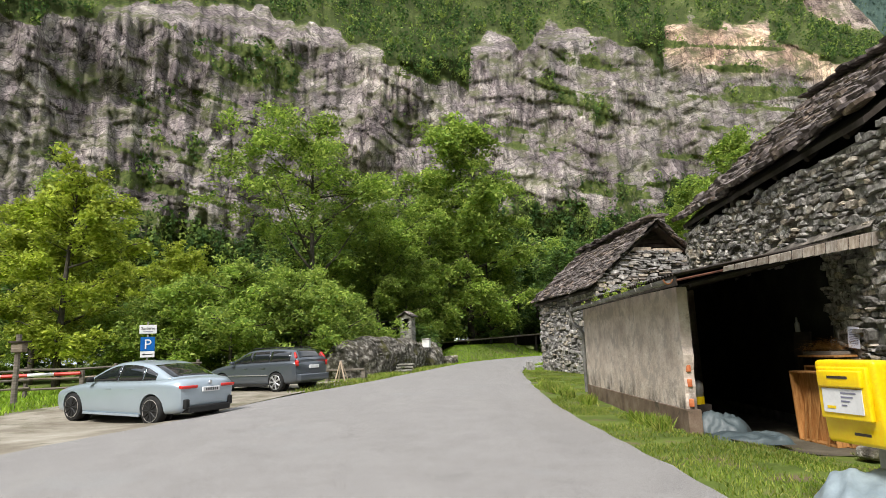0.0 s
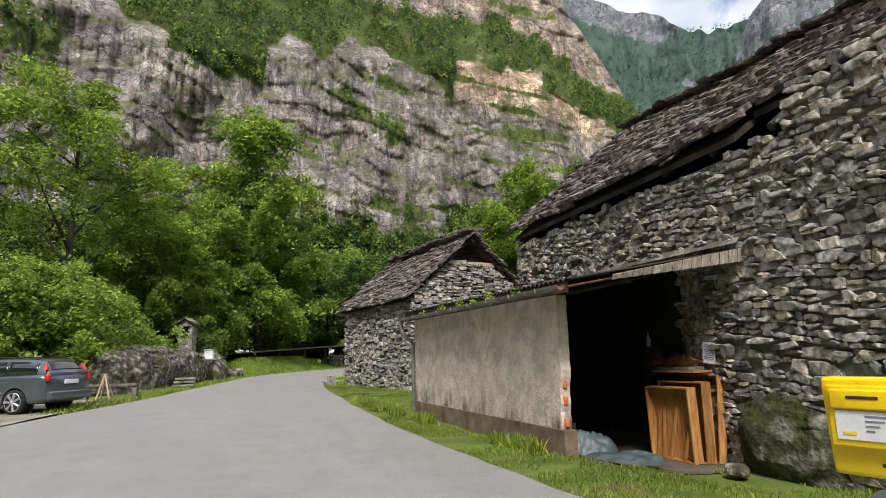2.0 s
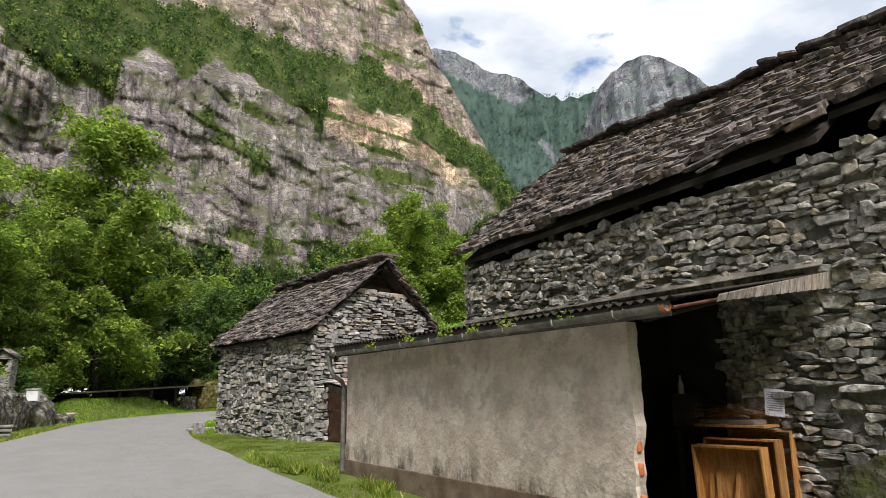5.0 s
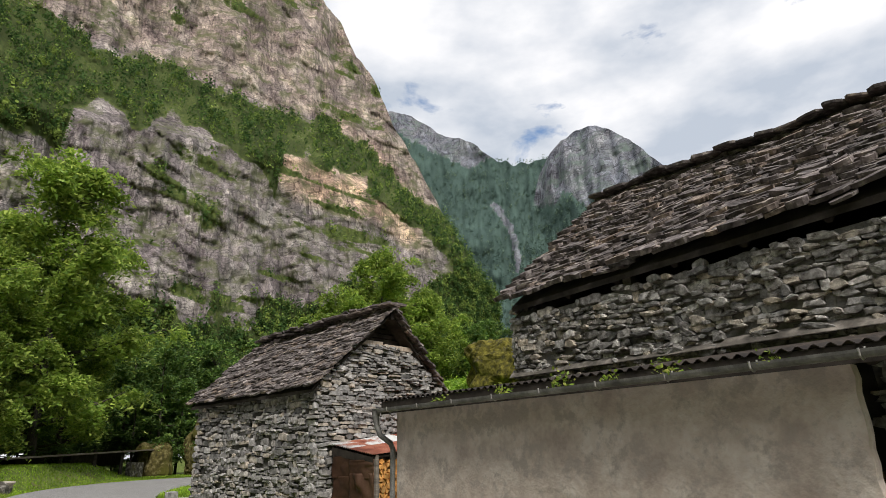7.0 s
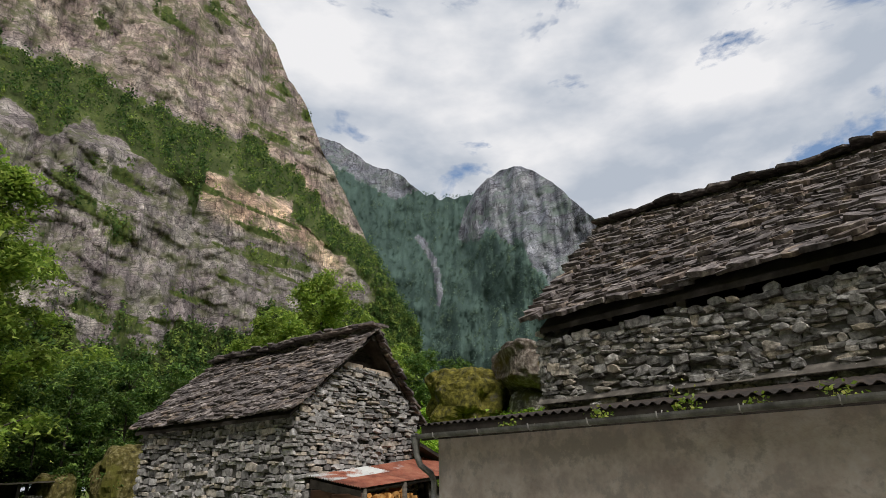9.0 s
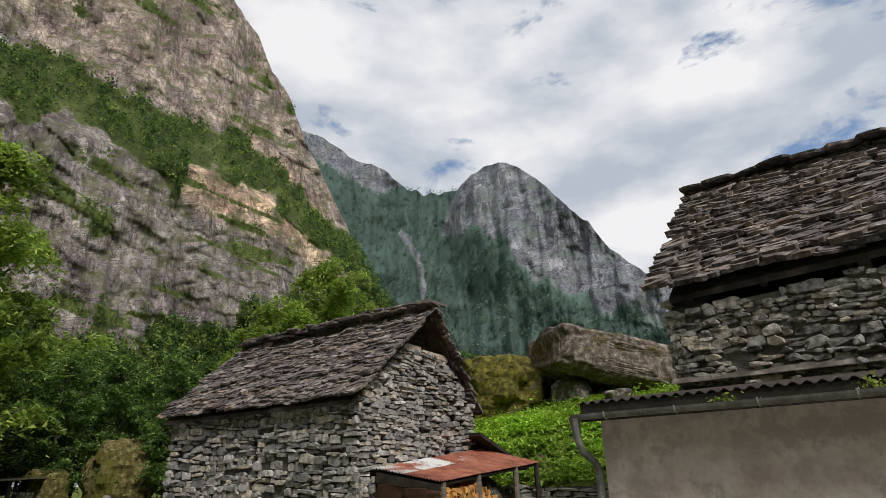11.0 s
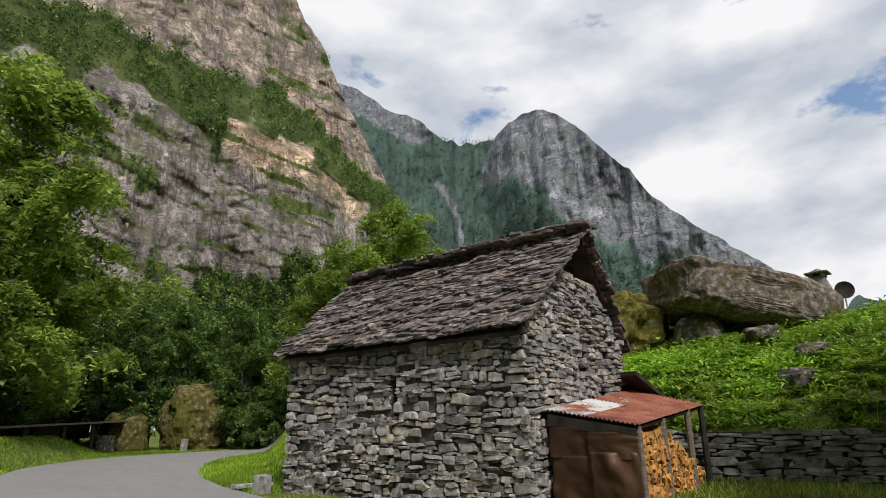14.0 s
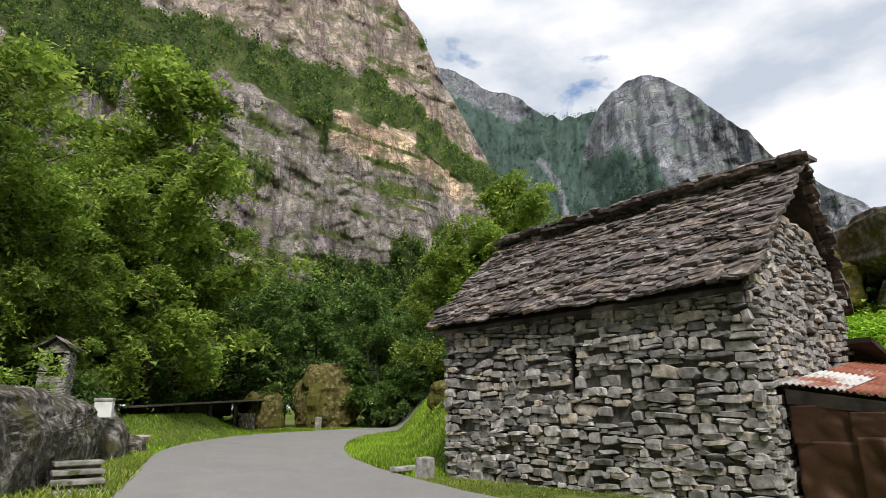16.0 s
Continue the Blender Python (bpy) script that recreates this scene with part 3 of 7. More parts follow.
def cliff_setback(az, el):
    lt, uf = curve([(-70, 27), (-16, 28.5), (0, 26.5), (15, 27.2), (28, 26.3), (34.5, 23.3), (41, 19), (46, 14)], az), curve(UPPER_FOOT, az)
    return 0.004 * np.clip(el - 6, 0, None) + 0.045 * np.clip(el - lt, 0, np.maximum(uf - lt, 0)) + 0.004 * np.clip(el - uf, 0, None)


def cliff_veg(az, el):
    lt, uf = curve(LOWER_TOP, az), curve(UPPER_FOOT, az)
    wob = 1.3 * fbm(az * 0.7, el * 0.8, 9, 4, 77)
    band = np.clip((el + wob - lt) / 0.7 + 0.5, 0, 1) * np.clip((uf - el + wob) / 0.8 + 0.5, 0, 1)
    band = band * (0.90 + 0.45 * fbm(az * 0.45, el * 0.7, 3, 4, 78))
    foot = np.clip((2.5 * wob + curve([(-70, 9), (-30, 10), (-10, 12), (5, 13), (15, 12), (24, 12.8), (30, 14.5), (35, 15.8), (40, 15.2), (46, 20)], az) - el) / 1.6 + 0.5, 0, 1)
    bed = el + 0.27 * az
    ledges = 0.17 + 2.2 * np.clip(fbm(az * 0.16, bed * 1.15, 4, 4, 61) - 0.06, 0, 0.4) * np.clip(0.55 + 1.6 * fbm(az * 0.13, el * 0.16, 1, 3, 63), 0, 1.2)
    gully = 0.42 * np.exp(-((az + 24) / 7.0) ** 2 - ((el - 18.5) / 3.4) ** 2) + 0.5 * np.exp(-((az - 17.5) / 4.0) ** 2 - ((el - 20.5) / 2.2) ** 2)
    upper = 0.5 * np.clip((el - uf) / 4, 0, 1) * np.clip(fbm(az * 0.35, (el + 0.2 * az) * 0.35, 5, 4, 66) - 0.22, 0, 1) * 2
    side = np.clip((az - 35.6 - (22.2 - el) * 0.85) / 2.5, 0, 1) * np.clip((uf + 1 - el) / 2, 0, 1)
    return np.maximum.reduce([band * 0.95, foot * 0.9, np.clip(ledges, 0, 0.6) + upper, gully * (0.8 + 1.2 * fbm(az * 0.6, el * 0.9, 2, 4, 64)), side * 0.8])


def cliff_sun_pale(az, el):
    """Sunlight patches painted below the wooded band and along the upper face's edge; paler granite on the upper face.
    """
    lt = curve(LOWER_TOP, az)
    low = np.clip((az - 23.6) / 1.0, 0, 1) * np.clip((40 - az) / 3, 0, 1) * np.clip((lt + 0.6 - el) / 0.8, 0, 1) * np.clip((el - curve([(23, 24.5), (26, 22.4), (31, 21.3), (34, 20.6), (40, 16.5)], az)) / 1.6, 0, 1)
    edge = np.clip((az - 26.5) / 4, 0, 1) * np.clip((curve([(26, 33), (31.5, 31.5), (34, 30), (40, 24)], az) - el) / 3.0, 0, 1) * (el > lt)
    face = 0.30 * np.clip((el - curve(UPPER_FOOT, az)) / 1.0 + 0.5, 0, 1)
    return np.clip(np.maximum.reduce([low, edge * 0.75, face]) * (0.85 + 0.6 * fbm(az * 0.9, el * 0.9, 6, 4, 91)), 0, 1)


az_c = np.concatenate([np.arange(-62, -38, 0.4), np.arange(-38, 46, 0.13)])
cliff, cliff_p, cliff_v = mountain("mountain_cliff", az_c, 260, lambda a: np.full_like(a, 1.0), lambda a: curve(CLIFF_SKY, a), lambda a: curve([(-70, 270), (-20, 300), (0, 330), (20, 400), (32, 480), (46, 640)], a), cliff_setback, 22, M_CLIFF, cliff_veg, "high granite cliff with dark water streaks and wooded ledges", 11, 0.35, 3.0, cliff_sun_pale)


def ridge_veg(az, el):
    bare = el > curve([(30, 30.2), (36, 29.4), (40, 28.0), (43, 26.3), (45, 26.6), (47, 27.5), (60, 28)], az) + 0.5 * fbm(az, el, 3, 3, 12)
    gully = np.abs(az - curve([(17, 48.4), (20.4, 47.7), (22.6, 46.2)], el) - 0.3 * fbm(az, el * 2, 1, 3, 5)) < 0.35
    return np.where(bare | (gully & (el < 22.8)), 0.14, 0.80)


ridge, ridge_p, ridge_v = mountain("mountain_ridge", np.arange(31, 58, 0.14), 90, lambda a: np.full_like(a, 3.0), lambda a: curve([(31, 31.6), (35.8, 31.3), (38, 30.8), (41, 29.3), (44.2, 28.4), (46, 27.0), (48.3, 26.2), (51.8, 26.4), (58, 24)], a), lambda a: curve([(31, 1300), (58, 1300)], a), lambda a, e: 0.012 * (e - 3), 70, M_FAR, ridge_veg, "distant wooded mountain ridge with a bare slope, blue haze in its colours", 21, 0.3, 0)


def dome_veg(az, el):
    line = curve([(48, 23), (50.7, 23.6), (53.6, 23.9), (56.2, 21.2), (58.7, 18.8), (61.7, 16.9), (65.7, 15.4), (69.4, 14), (75, 10), (82, 7)], az)
    line = line + 2.6 * fbm(az * 0.55, el * 0.4, 2, 4, 90)
    return np.clip(0.16 + 0.64 * np.clip((line - el) / 2.4 + 0.4, 0, 1), 0, 0.82)


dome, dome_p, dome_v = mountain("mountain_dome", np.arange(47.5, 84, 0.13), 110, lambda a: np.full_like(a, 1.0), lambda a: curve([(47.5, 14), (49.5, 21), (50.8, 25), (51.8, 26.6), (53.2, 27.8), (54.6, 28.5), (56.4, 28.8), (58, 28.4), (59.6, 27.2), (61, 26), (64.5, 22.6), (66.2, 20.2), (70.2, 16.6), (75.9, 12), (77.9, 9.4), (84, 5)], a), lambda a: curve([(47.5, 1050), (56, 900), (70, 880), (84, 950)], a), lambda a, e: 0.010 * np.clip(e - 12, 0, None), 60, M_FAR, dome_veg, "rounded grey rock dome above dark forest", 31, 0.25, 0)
far, far_p, far_v = mountain("mountain_far", np.arange(74, 112, 0.3), 40, lambda a: np.full_like(a, 0.0), lambda a: curve([(74, 6), (79.5, 8.3), (81.2, 9.9), (84, 8.4), (90, 10), (112, 16)], a), lambda a: np.full_like(a, 2400.0), lambda a, e: 0.01 * e, 120, M_FAR, lambda a, e: np.full_like(a, 0.7), "far mountain closing the valley, blue haze in its colours", 41, 0.4, 0)
# never in view: added behind the camera to bounce light and block sky
back, back_p, back_v = mountain("mountain_back", np.arange(108, 302, 1.0), 30, lambda a: np.full_like(a, 0.0), lambda a: curve([(108, 16), (150, 22), (220, 24), (300, 40)], a), lambda a: np.full_like(a, 420.0), lambda a, e: 0.012 * e, 30, M_CLIFF, lambda a, e: np.full_like(a, 0.7), "unseen mountain side added behind to bounce and block light", 51, 1.0, 0)


# ---------- dry-stone walls and slab roofs ----------
def stone_meshes(count, mat, seed):
    """Rough block stones of unit size: outline across x and z, front towards +y."""
    r, out = np.random.default_rng(seed), []
    for i in range(count):
        k = 8
        ang = np.array([-135, -90, -45, 0, 45, 90, 135, 180]) + r.uniform(-16, 16, k)
        a = np.radians(ang)
        sq = 1 / np.maximum(np.abs(np.cos(a)), np.abs(np.sin(a)))
        rad = 0.5 * np.minimum(sq, 1.32) * r.uniform(0.78, 1.08, k)
        ring = np.stack([np.cos(a) * rad, np.sin(a) * rad], -1)
        tilt = r.uniform(-0.16, 0.16, 2)
        v = []
        for y, s, j in ((-0.6, 0.96, 0.0), (0.70, 1.0, 0.02), (0.95, 0.88, 0.05)):
            for p in ring:
                q = p * s + r.uniform(-j, j, 2)
                v.append((q[0], y + (tilt @ q if y > 0 else 0) + (r.uniform(-0.1, 0.1) if y > 0 else 0), q[1]))
        f = [(c * k + b, c * k + (b + 1) % k, (c + 1) * k + (b + 1) % k, (c + 1) * k + b) for c in range(2) for b in range(k)]
        f.append(tuple(2 * k + b for b in range(k)))
        me = mesh_of("stone", v, [t[::-1] for t in f], [mat])
        out.append(me)
    return out


STONES = stone_meshes(14, M_STONE, 3)


def rubble_meshes(count, mat, seed):
    """Angular split field stones of unit size with a slanting broken face towards +y."""
    r, out = np.random.default_rng(seed), []
    for i in range(count):
        k = int(r.integers(5, 9))
        a = np.sort((np.arange(k) + r.uniform(-0.36, 0.36, k)) * 2 * math.pi / k - 2.6)
        rad = 0.5 * np.minimum(1 / np.maximum(np.abs(np.cos(a)), np.abs(np.sin(a))), 1.36) * r.uniform(0.84, 1.16, k)
        ring = np.stack([np.cos(a) * rad, np.sin(a) * rad], -1)
        tilt, v = r.uniform(-0.24, 0.24, 2), []
        for y, s, j in ((-0.6, 0.97, 0.0), (0.62, 1.0, 0.02), (0.86, 0.90, 0.045)):
            for p in ring:
                q = p * s + r.uniform(-j, j, 2)
                v.append((q[0], y + (tilt @ q + r.uniform(-0.10, 0.10) if y > 0 else 0), q[1]))
        q = r.uniform(-0.28, 0.28, 2)
        v.append((q[0], 0.90 + tilt @ q + r.uniform(-0.06, 0.10), q[1]))
        f = [(c * k + b, c * k + (b + 1) % k, (c + 1) * k + (b + 1) % k, (c + 1) * k + b) for c in range(2) for b in range(k)]
        f += [(2 * k + b, 2 * k + (b + 1) % k, 3 * k) for b in range(k)]
        out.append(mesh_of("stone", v, [t[::-1] for t in f], [mat]))
    return out


def joined(meshes, mats_list):
    """Vertices and faces of many transformed copies of small meshes."""
    cache = {}
    V, F, base = [], [], 0
    for me, m in mats_list:
        if me.name not in cache:
            v = np.array([tuple(p.co) for p in me.vertices])
            cache[me.name] = (v, [tuple(p.vertices) for p in me.polygons])
        v, f = cache[me.name]
        M = np.array(m)
        V.append(v @ M[:3, :3].T + M[:3, 3])
        F.extend([tuple(i + base for i in t) for t in f])
        base += len(v)
    return (np.concatenate(V) if V else np.zeros((0, 3))), F


def pieces(name, parent, items, rest_mat, nearest, limit=290):
    """Up to limit items as parts of their own, nearest first along the plan; the rest joined."""
    items = sorted(items, key=lambda it: (Vector(it[1].translation) - Vector(nearest)).length)
    for me, m in items[:limit]:
        attach(name, me, parent, m)
    if len(items) > limit:
        V, F = joined(None, items[limit:])
        ob = attach(name + "_rest", mesh_of(name + "_rest", V, F, [rest_mat]), parent)
        tagged(ob, kind="stuff")


def lay_stones(origin, u, n, length, z0, top, course=(0.08, 0.2), long=(0.14, 0.42), depth=0.07, seed=0, skip=None, wave=0.05, gap=None, loose=0.0):
    """Courses of rubble on a wall face that starts at origin and runs along u; top(s) gives the height at s."""
    r, out = np.random.default_rng(seed), []
    u, n = Vector(u).normalized(), Vector(n).normalized()
    z, zmax = z0, max(top(s) for s in np.linspace(0, length, 30))
    while z < zmax:
        h = r.uniform(*course) * (1.25 if z < z0 + 0.6 else 1.0)
        s = -r.uniform(0, 0.2)
        while s < length:
            w = r.uniform(*long) * (0.8 + 1.2 * h / course[1]) * 0.75
            halves = [(0, h)] if r.random() > 0.32 or h < 0.11 else [(0, h * r.uniform(0.38, 0.6))]
            if len(halves) == 1 and halves[0][1] < h:
                halves.append((halves[0][1], h - halves[0][1]))
            for dz, hh in halves:
                c0, c1 = max(s, -0.03), min(s + w, length + 0.03)
                if gap and gap[2] < z + dz + hh / 2 < gap[3] and c0 < gap[1] and c1 > gap[0]:
                    c0, c1 = (c0, min(c1, gap[0])) if (c0 + c1) / 2 < (gap[0] + gap[1]) / 2 else (max(c0, gap[1]), c1)
                sc = (c0 + c1) / 2
                zz = z + dz + hh / 2 + wave * math.sin(sc * 1.3 + z * 2.1 + seed) * 1.0
                if c1 - c0 > 0.06 and zz + hh * 0.3 < top(sc) and zz > z0 - 0.1 and not (skip and skip(sc, zz)) and r.random() >= loose * 0.35:
                    p = Vector(origin) + u * sc + n * r.uniform(-0.02, 0.025) + Vector((0, 0, zz))
                    d = depth * r.uniform(0.75, 1.35)
                    q = Matrix.Rotation(r.normal(0, 0.045 + 0.12 * loose), 3, "Y") @ Matrix.Rotation(r.normal(0, 0.02), 3, "Z")
                    ax = Matrix((u * 1.0, n * 1.0, Vector((0, 0, 1)))).transposed() @ q
                    M = Matrix.Translation(p) @ ax.to_4x4() @ Matrix.Diagonal(((c1 - c0) * (1.02 + loose * r.uniform(-1.0, 0.9)), d * (1 + 2 * loose * r.uniform(-1, 1.5)), hh * (1.05 + loose * r.uniform(-0.9, 1.6)), 1))
                    out.append((STONES[int(r.integers(len(STONES)))], M))
            s += w
        z += h
    return out


def slab_meshes(count, mat, seed):
    """Thin split stone slabs of unit width (x) and length (y), thickness along z."""
    r, out = np.random.default_rng(seed), []
    for i in range(count):
        pts = [(-0.5, 0.5), (-0.52, -0.3), (-0.36, -0.5), (0.05, -0.55), (0.38, -0.48), (0.52, -0.25), (0.5, 0.5)]
        pts = [(x + r.uniform(-0.05, 0.05), y + (r.uniform(-0.09, 0.07) if y < 0 else 0)) for x, y in pts]
        k = len(pts)
        v = [(x, y, 0.5 + r.uniform(-0.18, 0.18)) for x, y in pts] + [(x * 0.97, y * 0.97, -0.5) for x, y in pts]
        f = [tuple(range(k - 1, -1, -1))[::-1], tuple(range(2 * k - 1, k - 1, -1))] + [(a, k + a, k + (a + 1) % k, (a + 1) % k) for a in range(k)]
        out.append(mesh_of("slab", v, f, [mat]))
    return out


SLABS = slab_meshes(12, M_SLAB, 5)


def lay_slabs(eave_a, eave_b, ridge_a, ridge_b, step=0.15, wide=(0.15, 0.48), thick=(0.03, 0.075), seed=0, ragged=0.08, sag=0.0):
    """Rows of slabs from the eave line up to the ridge line."""
    r, out = np.random.default_rng(seed), []
    ea, eb, ra, rb = map(Vector, (eave_a, eave_b, ridge_a, ridge_b))
    rise = ((ra - ea).length + (rb - eb).length) / 2
    rows = int(rise / step)
    for j in range(rows + 1):
        f = j / rows
        a, b = ea.lerp(ra, f), eb.lerp(rb, f)
        u = (b - a).normalized()
        up = ((ra + rb) / 2 - (ea + eb) / 2).normalized()
        n = u.cross(up).normalized()
        if n.z < 0:
            n = -n
        length, s = (b - a).length, -r.uniform(0, 0.25)
        while s < length:
            w = r.uniform(*wide)
            t = r.uniform(*thick)
            c = min(max(s + w / 2, w * 0.3), length - w * 0.3)
            p = a + u * c + n * (0.02 + t * 0.5 + r.uniform(-0.012, 0.038)) + up * (r.uniform(-ragged, ragged) * 0.6 + step * 0.6)
            p += n * 0.05 * math.sin(c * 2.3 + j * 0.55 + seed) * math.sin(c * 0.9 - j * 0.31)
            p.z -= sag * math.sin(math.pi * min(max(c / length, 0), 1)) * (0.4 + 0.6 * f)
            tilt = Matrix.Rotation(radians(-r.uniform(5, 17)), 3, "X") @ Matrix.Rotation(r.normal(0, 0.17), 3, "Z") @ Matrix.Rotation(r.normal(0, 0.075), 3, "Y")
            ax = Matrix((u, up, n)).transposed() @ tilt if u.cross(up).dot(n) > 0 else Matrix((-u, up, n)).transposed() @ tilt
            out.append((SLABS[int(r.integers(len(SLABS)))], Matrix.Translation(p) @ ax.to_4x4() @ Matrix.Diagonal((w * 1.08, step * r.uniform(2.2, 3.4), t, 1))))
            s += w
    return out


def prism(outline, base, u, depth_dir, thickness):
    """A solid wall with an outline in (s, z), standing along u from base."""
    bm = bmesh.new()
    u, d = Vector(u).normalized(), Vector(depth_dir).normalized() * thickness
    a = [bm.verts.new(Vector(base) + u * s + Vector((0, 0, z))) for s, z in outline]
    b = [bm.verts.new(v.co + d) for v in a]
    k = len(a)
    bm.faces.new(a)
    bm.faces.new(b[::-1])
    for i in range(k):
        bm.faces.new((a[i], b[i], b[(i + 1) % k], a[(i + 1) % k]))
    return bm


# ---------- stone barn ----------
BU = Vector((-0.125, 0.992, 0)).normalized()
BN = Vector((-0.992, -0.125, 0)).normalized()
BG = Vector((0.992, 0.125, 0)).normalized()
B0 = Vector((6.00, 19.25, 0.10))
B_LEN, B_WID, B_EAVE, B_RIDGE = 6.72, 4.95, 3.55, 5.74
barn = empty("stone_barn", tuple(B0), "old grey dry-stone barn with a slab roof", "barn")
bw = 0.55


def barn_part(name, bm, mat, label="", smooth=False):
    ob = part(name, bm, mat, barn, label, smooth)
    ob.matrix_parent_inverse = barn.matrix_basis.inverted()
    return ob


def keep_world(ob, parent):
    ob.parent = parent
    ob.matrix_parent_inverse = parent.matrix_basis.inverted()
    return ob


SLIT = (3.22, 3.40, 1.75, 2.62)


def wall_with_slit():
    bm = bmesh.new()
    for s0, s1, z0, z1 in ((0, SLIT[0], -0.3, B_EAVE), (SLIT[1], B_LEN, -0.3, B_EAVE), (SLIT[0], SLIT[1], -0.3, SLIT[2]), (SLIT[0], SLIT[1], SLIT[3], B_EAVE)):
        vs = add_box(bm, (s0, 0, z0), (s1, bw, z1))
    M = Matrix((BU, -BN, Vector((0, 0, 1)))).transposed().to_4x4()
    bmesh.ops.transform(bm, matrix=Matrix.Translation(B0) @ M, verts=bm.verts[:])
    return bm


barn_wall_l = barn_part("side_wall", wall_with_slit(), M_CORE, "grey rubble side wall with a narrow slit window")
gable_top = lambda s: B_EAVE + (B_RIDGE - B_EAVE) * (1 - abs(s - B_WID / 2) / (B_WID / 2))
GABLE_STONE = 4.68
G_OUT = [(0, -0.3), (B_WID, -0.3), (B_WID, B_EAVE), (B_WID - (GABLE_STONE - B_EAVE) / (B_RIDGE - B_EAVE) * B_WID / 2, GABLE_STONE), ((GABLE_STONE - B_EAVE) / (B_RIDGE - B_EAVE) * B_WID / 2, GABLE_STONE), (0, B_EAVE)]
barn_gable = barn_part("gable_wall", prism([(s * 0.97 + 0.03, z) for s, z in G_OUT], B0 + BU * 0.04, BG, BU, bw), M_CORE, "rubble gable wall with an open timbered peak")
barn_part("gable_wall", prism([(0, -0.3), (B_WID, -0.3), (B_WID, B_EAVE), (B_WID / 2, B_RIDGE - 0.1), (0, B_EAVE)], B0 + BU * (B_LEN - bw), BG, BU, bw - 0.02), M_CORE)
barn_part("side_wall", prism([(0, -0.3), (B_LEN, -0.3), (B_LEN, B_EAVE), (0, B_EAVE)], B0 + BG * (B_WID - bw), BU, BG, bw), M_CORE)
in_slit = lambda s, z: SLIT[0] - 0.05 < s < SLIT[1] + 0.05 and SLIT[2] - 0.03 < z < SLIT[3] + 0.03
items = lay_stones(B0, BU, BN, B_LEN, -0.1, lambda s: B_EAVE - 0.06, (0.05, 0.19), (0.10, 0.40), 0.085, 101, None, 0.10, SLIT, 0.18)
BARN_L_STONES = items
BARN_G_STONES = lay_stones(B0, BG, -BU, B_WID, -0.1, lambda s: min(GABLE_STONE + 0.05, gable_top(s) - 0.02), (0.05, 0.15), (0.12, 0.38), 0.085, 102, None, 0.08, None, 0.17)
# timber peak of the gable
for i, z in enumerate(np.arange(GABLE_STONE + 0.04, B_RIDGE - 0.28, 0.155)):
    half = (B_RIDGE - z - 0.1) / (B_RIDGE - B_EAVE) * B_WID / 2
    bm = bmesh.new()
    add_box(bm, (B_WID / 2 - half, 0.28, z), (B_WID / 2 + half, 0.33, z + 0.135))
    bmesh.ops.transform(bm, matrix=Matrix.Translation(B0) @ Matrix((BG, BU, Vector((0, 0, 1)))).transposed().to_4x4(), verts=bm.verts[:])
    barn_part("gable_board", bm, M_DARKWOOD)
for s0, s1, dz in ((1.35, 2.32, 0.02), (2.42, 3.75, -0.03)):
    bm = bmesh.new()
    add_box(bm, (s0, -0.07, GABLE_STONE + dz - 0.02), (s1, 0.2, GABLE_STONE + dz + 0.13), None, 0.015)
    bmesh.ops.transform(bm, matrix=Matrix.Translation(B0) @ Matrix((BG, BU, Vector((0, 0, 1)))).transposed().to_4x4(), verts=bm.verts[:])
    barn_part("gable_beam", bm, M_PLANK, "pale split timber beam")
# roof
over, front, rear = 0.28, 0.42, 0.25
drop = over * (B_RIDGE - B_EAVE) / (B_WID / 2)
eL0, eL1 = B0 + BN * over - BU * front * 0.3 + Vector((0, 0, B_EAVE - drop + 0.06)), B0 + BN * over + BU * (B_LEN + rear) + Vector((0, 0, B_EAVE - drop + 0.02))
rg0, rg1 = B0 + BG * B_WID / 2 - BU * front + Vector((0, 0, B_RIDGE + 0.12)), B0 + BG * B_WID / 2 + BU * (B_LEN + rear) + Vector((0, 0, B_RIDGE - 0.02))
eR0, eR1 = B0 + BG * (B_WID + over) - BU * front * 0.3 + Vector((0, 0, B_EAVE - drop + 0.06)), B0 + BG * (B_WID + over) + BU * (B_LEN + rear) + Vector((0, 0, B_EAVE - drop))


def deck(a, b, c, d, t, lower=0.0):
    bm = bmesh.new()
    a, b, c, d = (Vector(p) - Vector((0, 0, lower)) for p in (a, b, c, d))
    vs = [bm.verts.new(Vector(p)) for p in (a, b, c, d)]
    lo = [bm.verts.new(Vector(p) - Vector((0, 0, t))) for p in (a, b, c, d)]
    bm.faces.new(vs)
    bm.faces.new(lo[::-1])
    for i in range(4):
        bm.faces.new((vs[i], lo[i], lo[(i + 1) % 4], vs[(i + 1) % 4]))
    return bm


inset = lambda a, b, k: Vector(a).lerp(Vector(b), k)
roof_l = barn_part("roof", deck(inset(eL0, eL1, 0.02), inset(eL1, eL0, 0.02), inset(rg1, rg0, 0.02), inset(rg0, rg1, 0.02), 0.09, 0.13), M_DARKWOOD, "dark stone-slab roof slope on rough timbers")
roof_r = barn_part("roof", deck(inset(eR0, eR1, 0.02), inset(eR1, eR0, 0.02), inset(rg1, rg0, 0.02), inset(rg0, rg1, 0.02), 0.09, 0.05), M_DARKWOOD)
BARN_SLABS_L = lay_slabs(eL0, eL1, rg0, rg1, 0.105, seed=201, sag=0.10)
BARN_SLABS_R = lay_slabs(eR0, eR1, rg0, rg1, 0.16, seed=202)
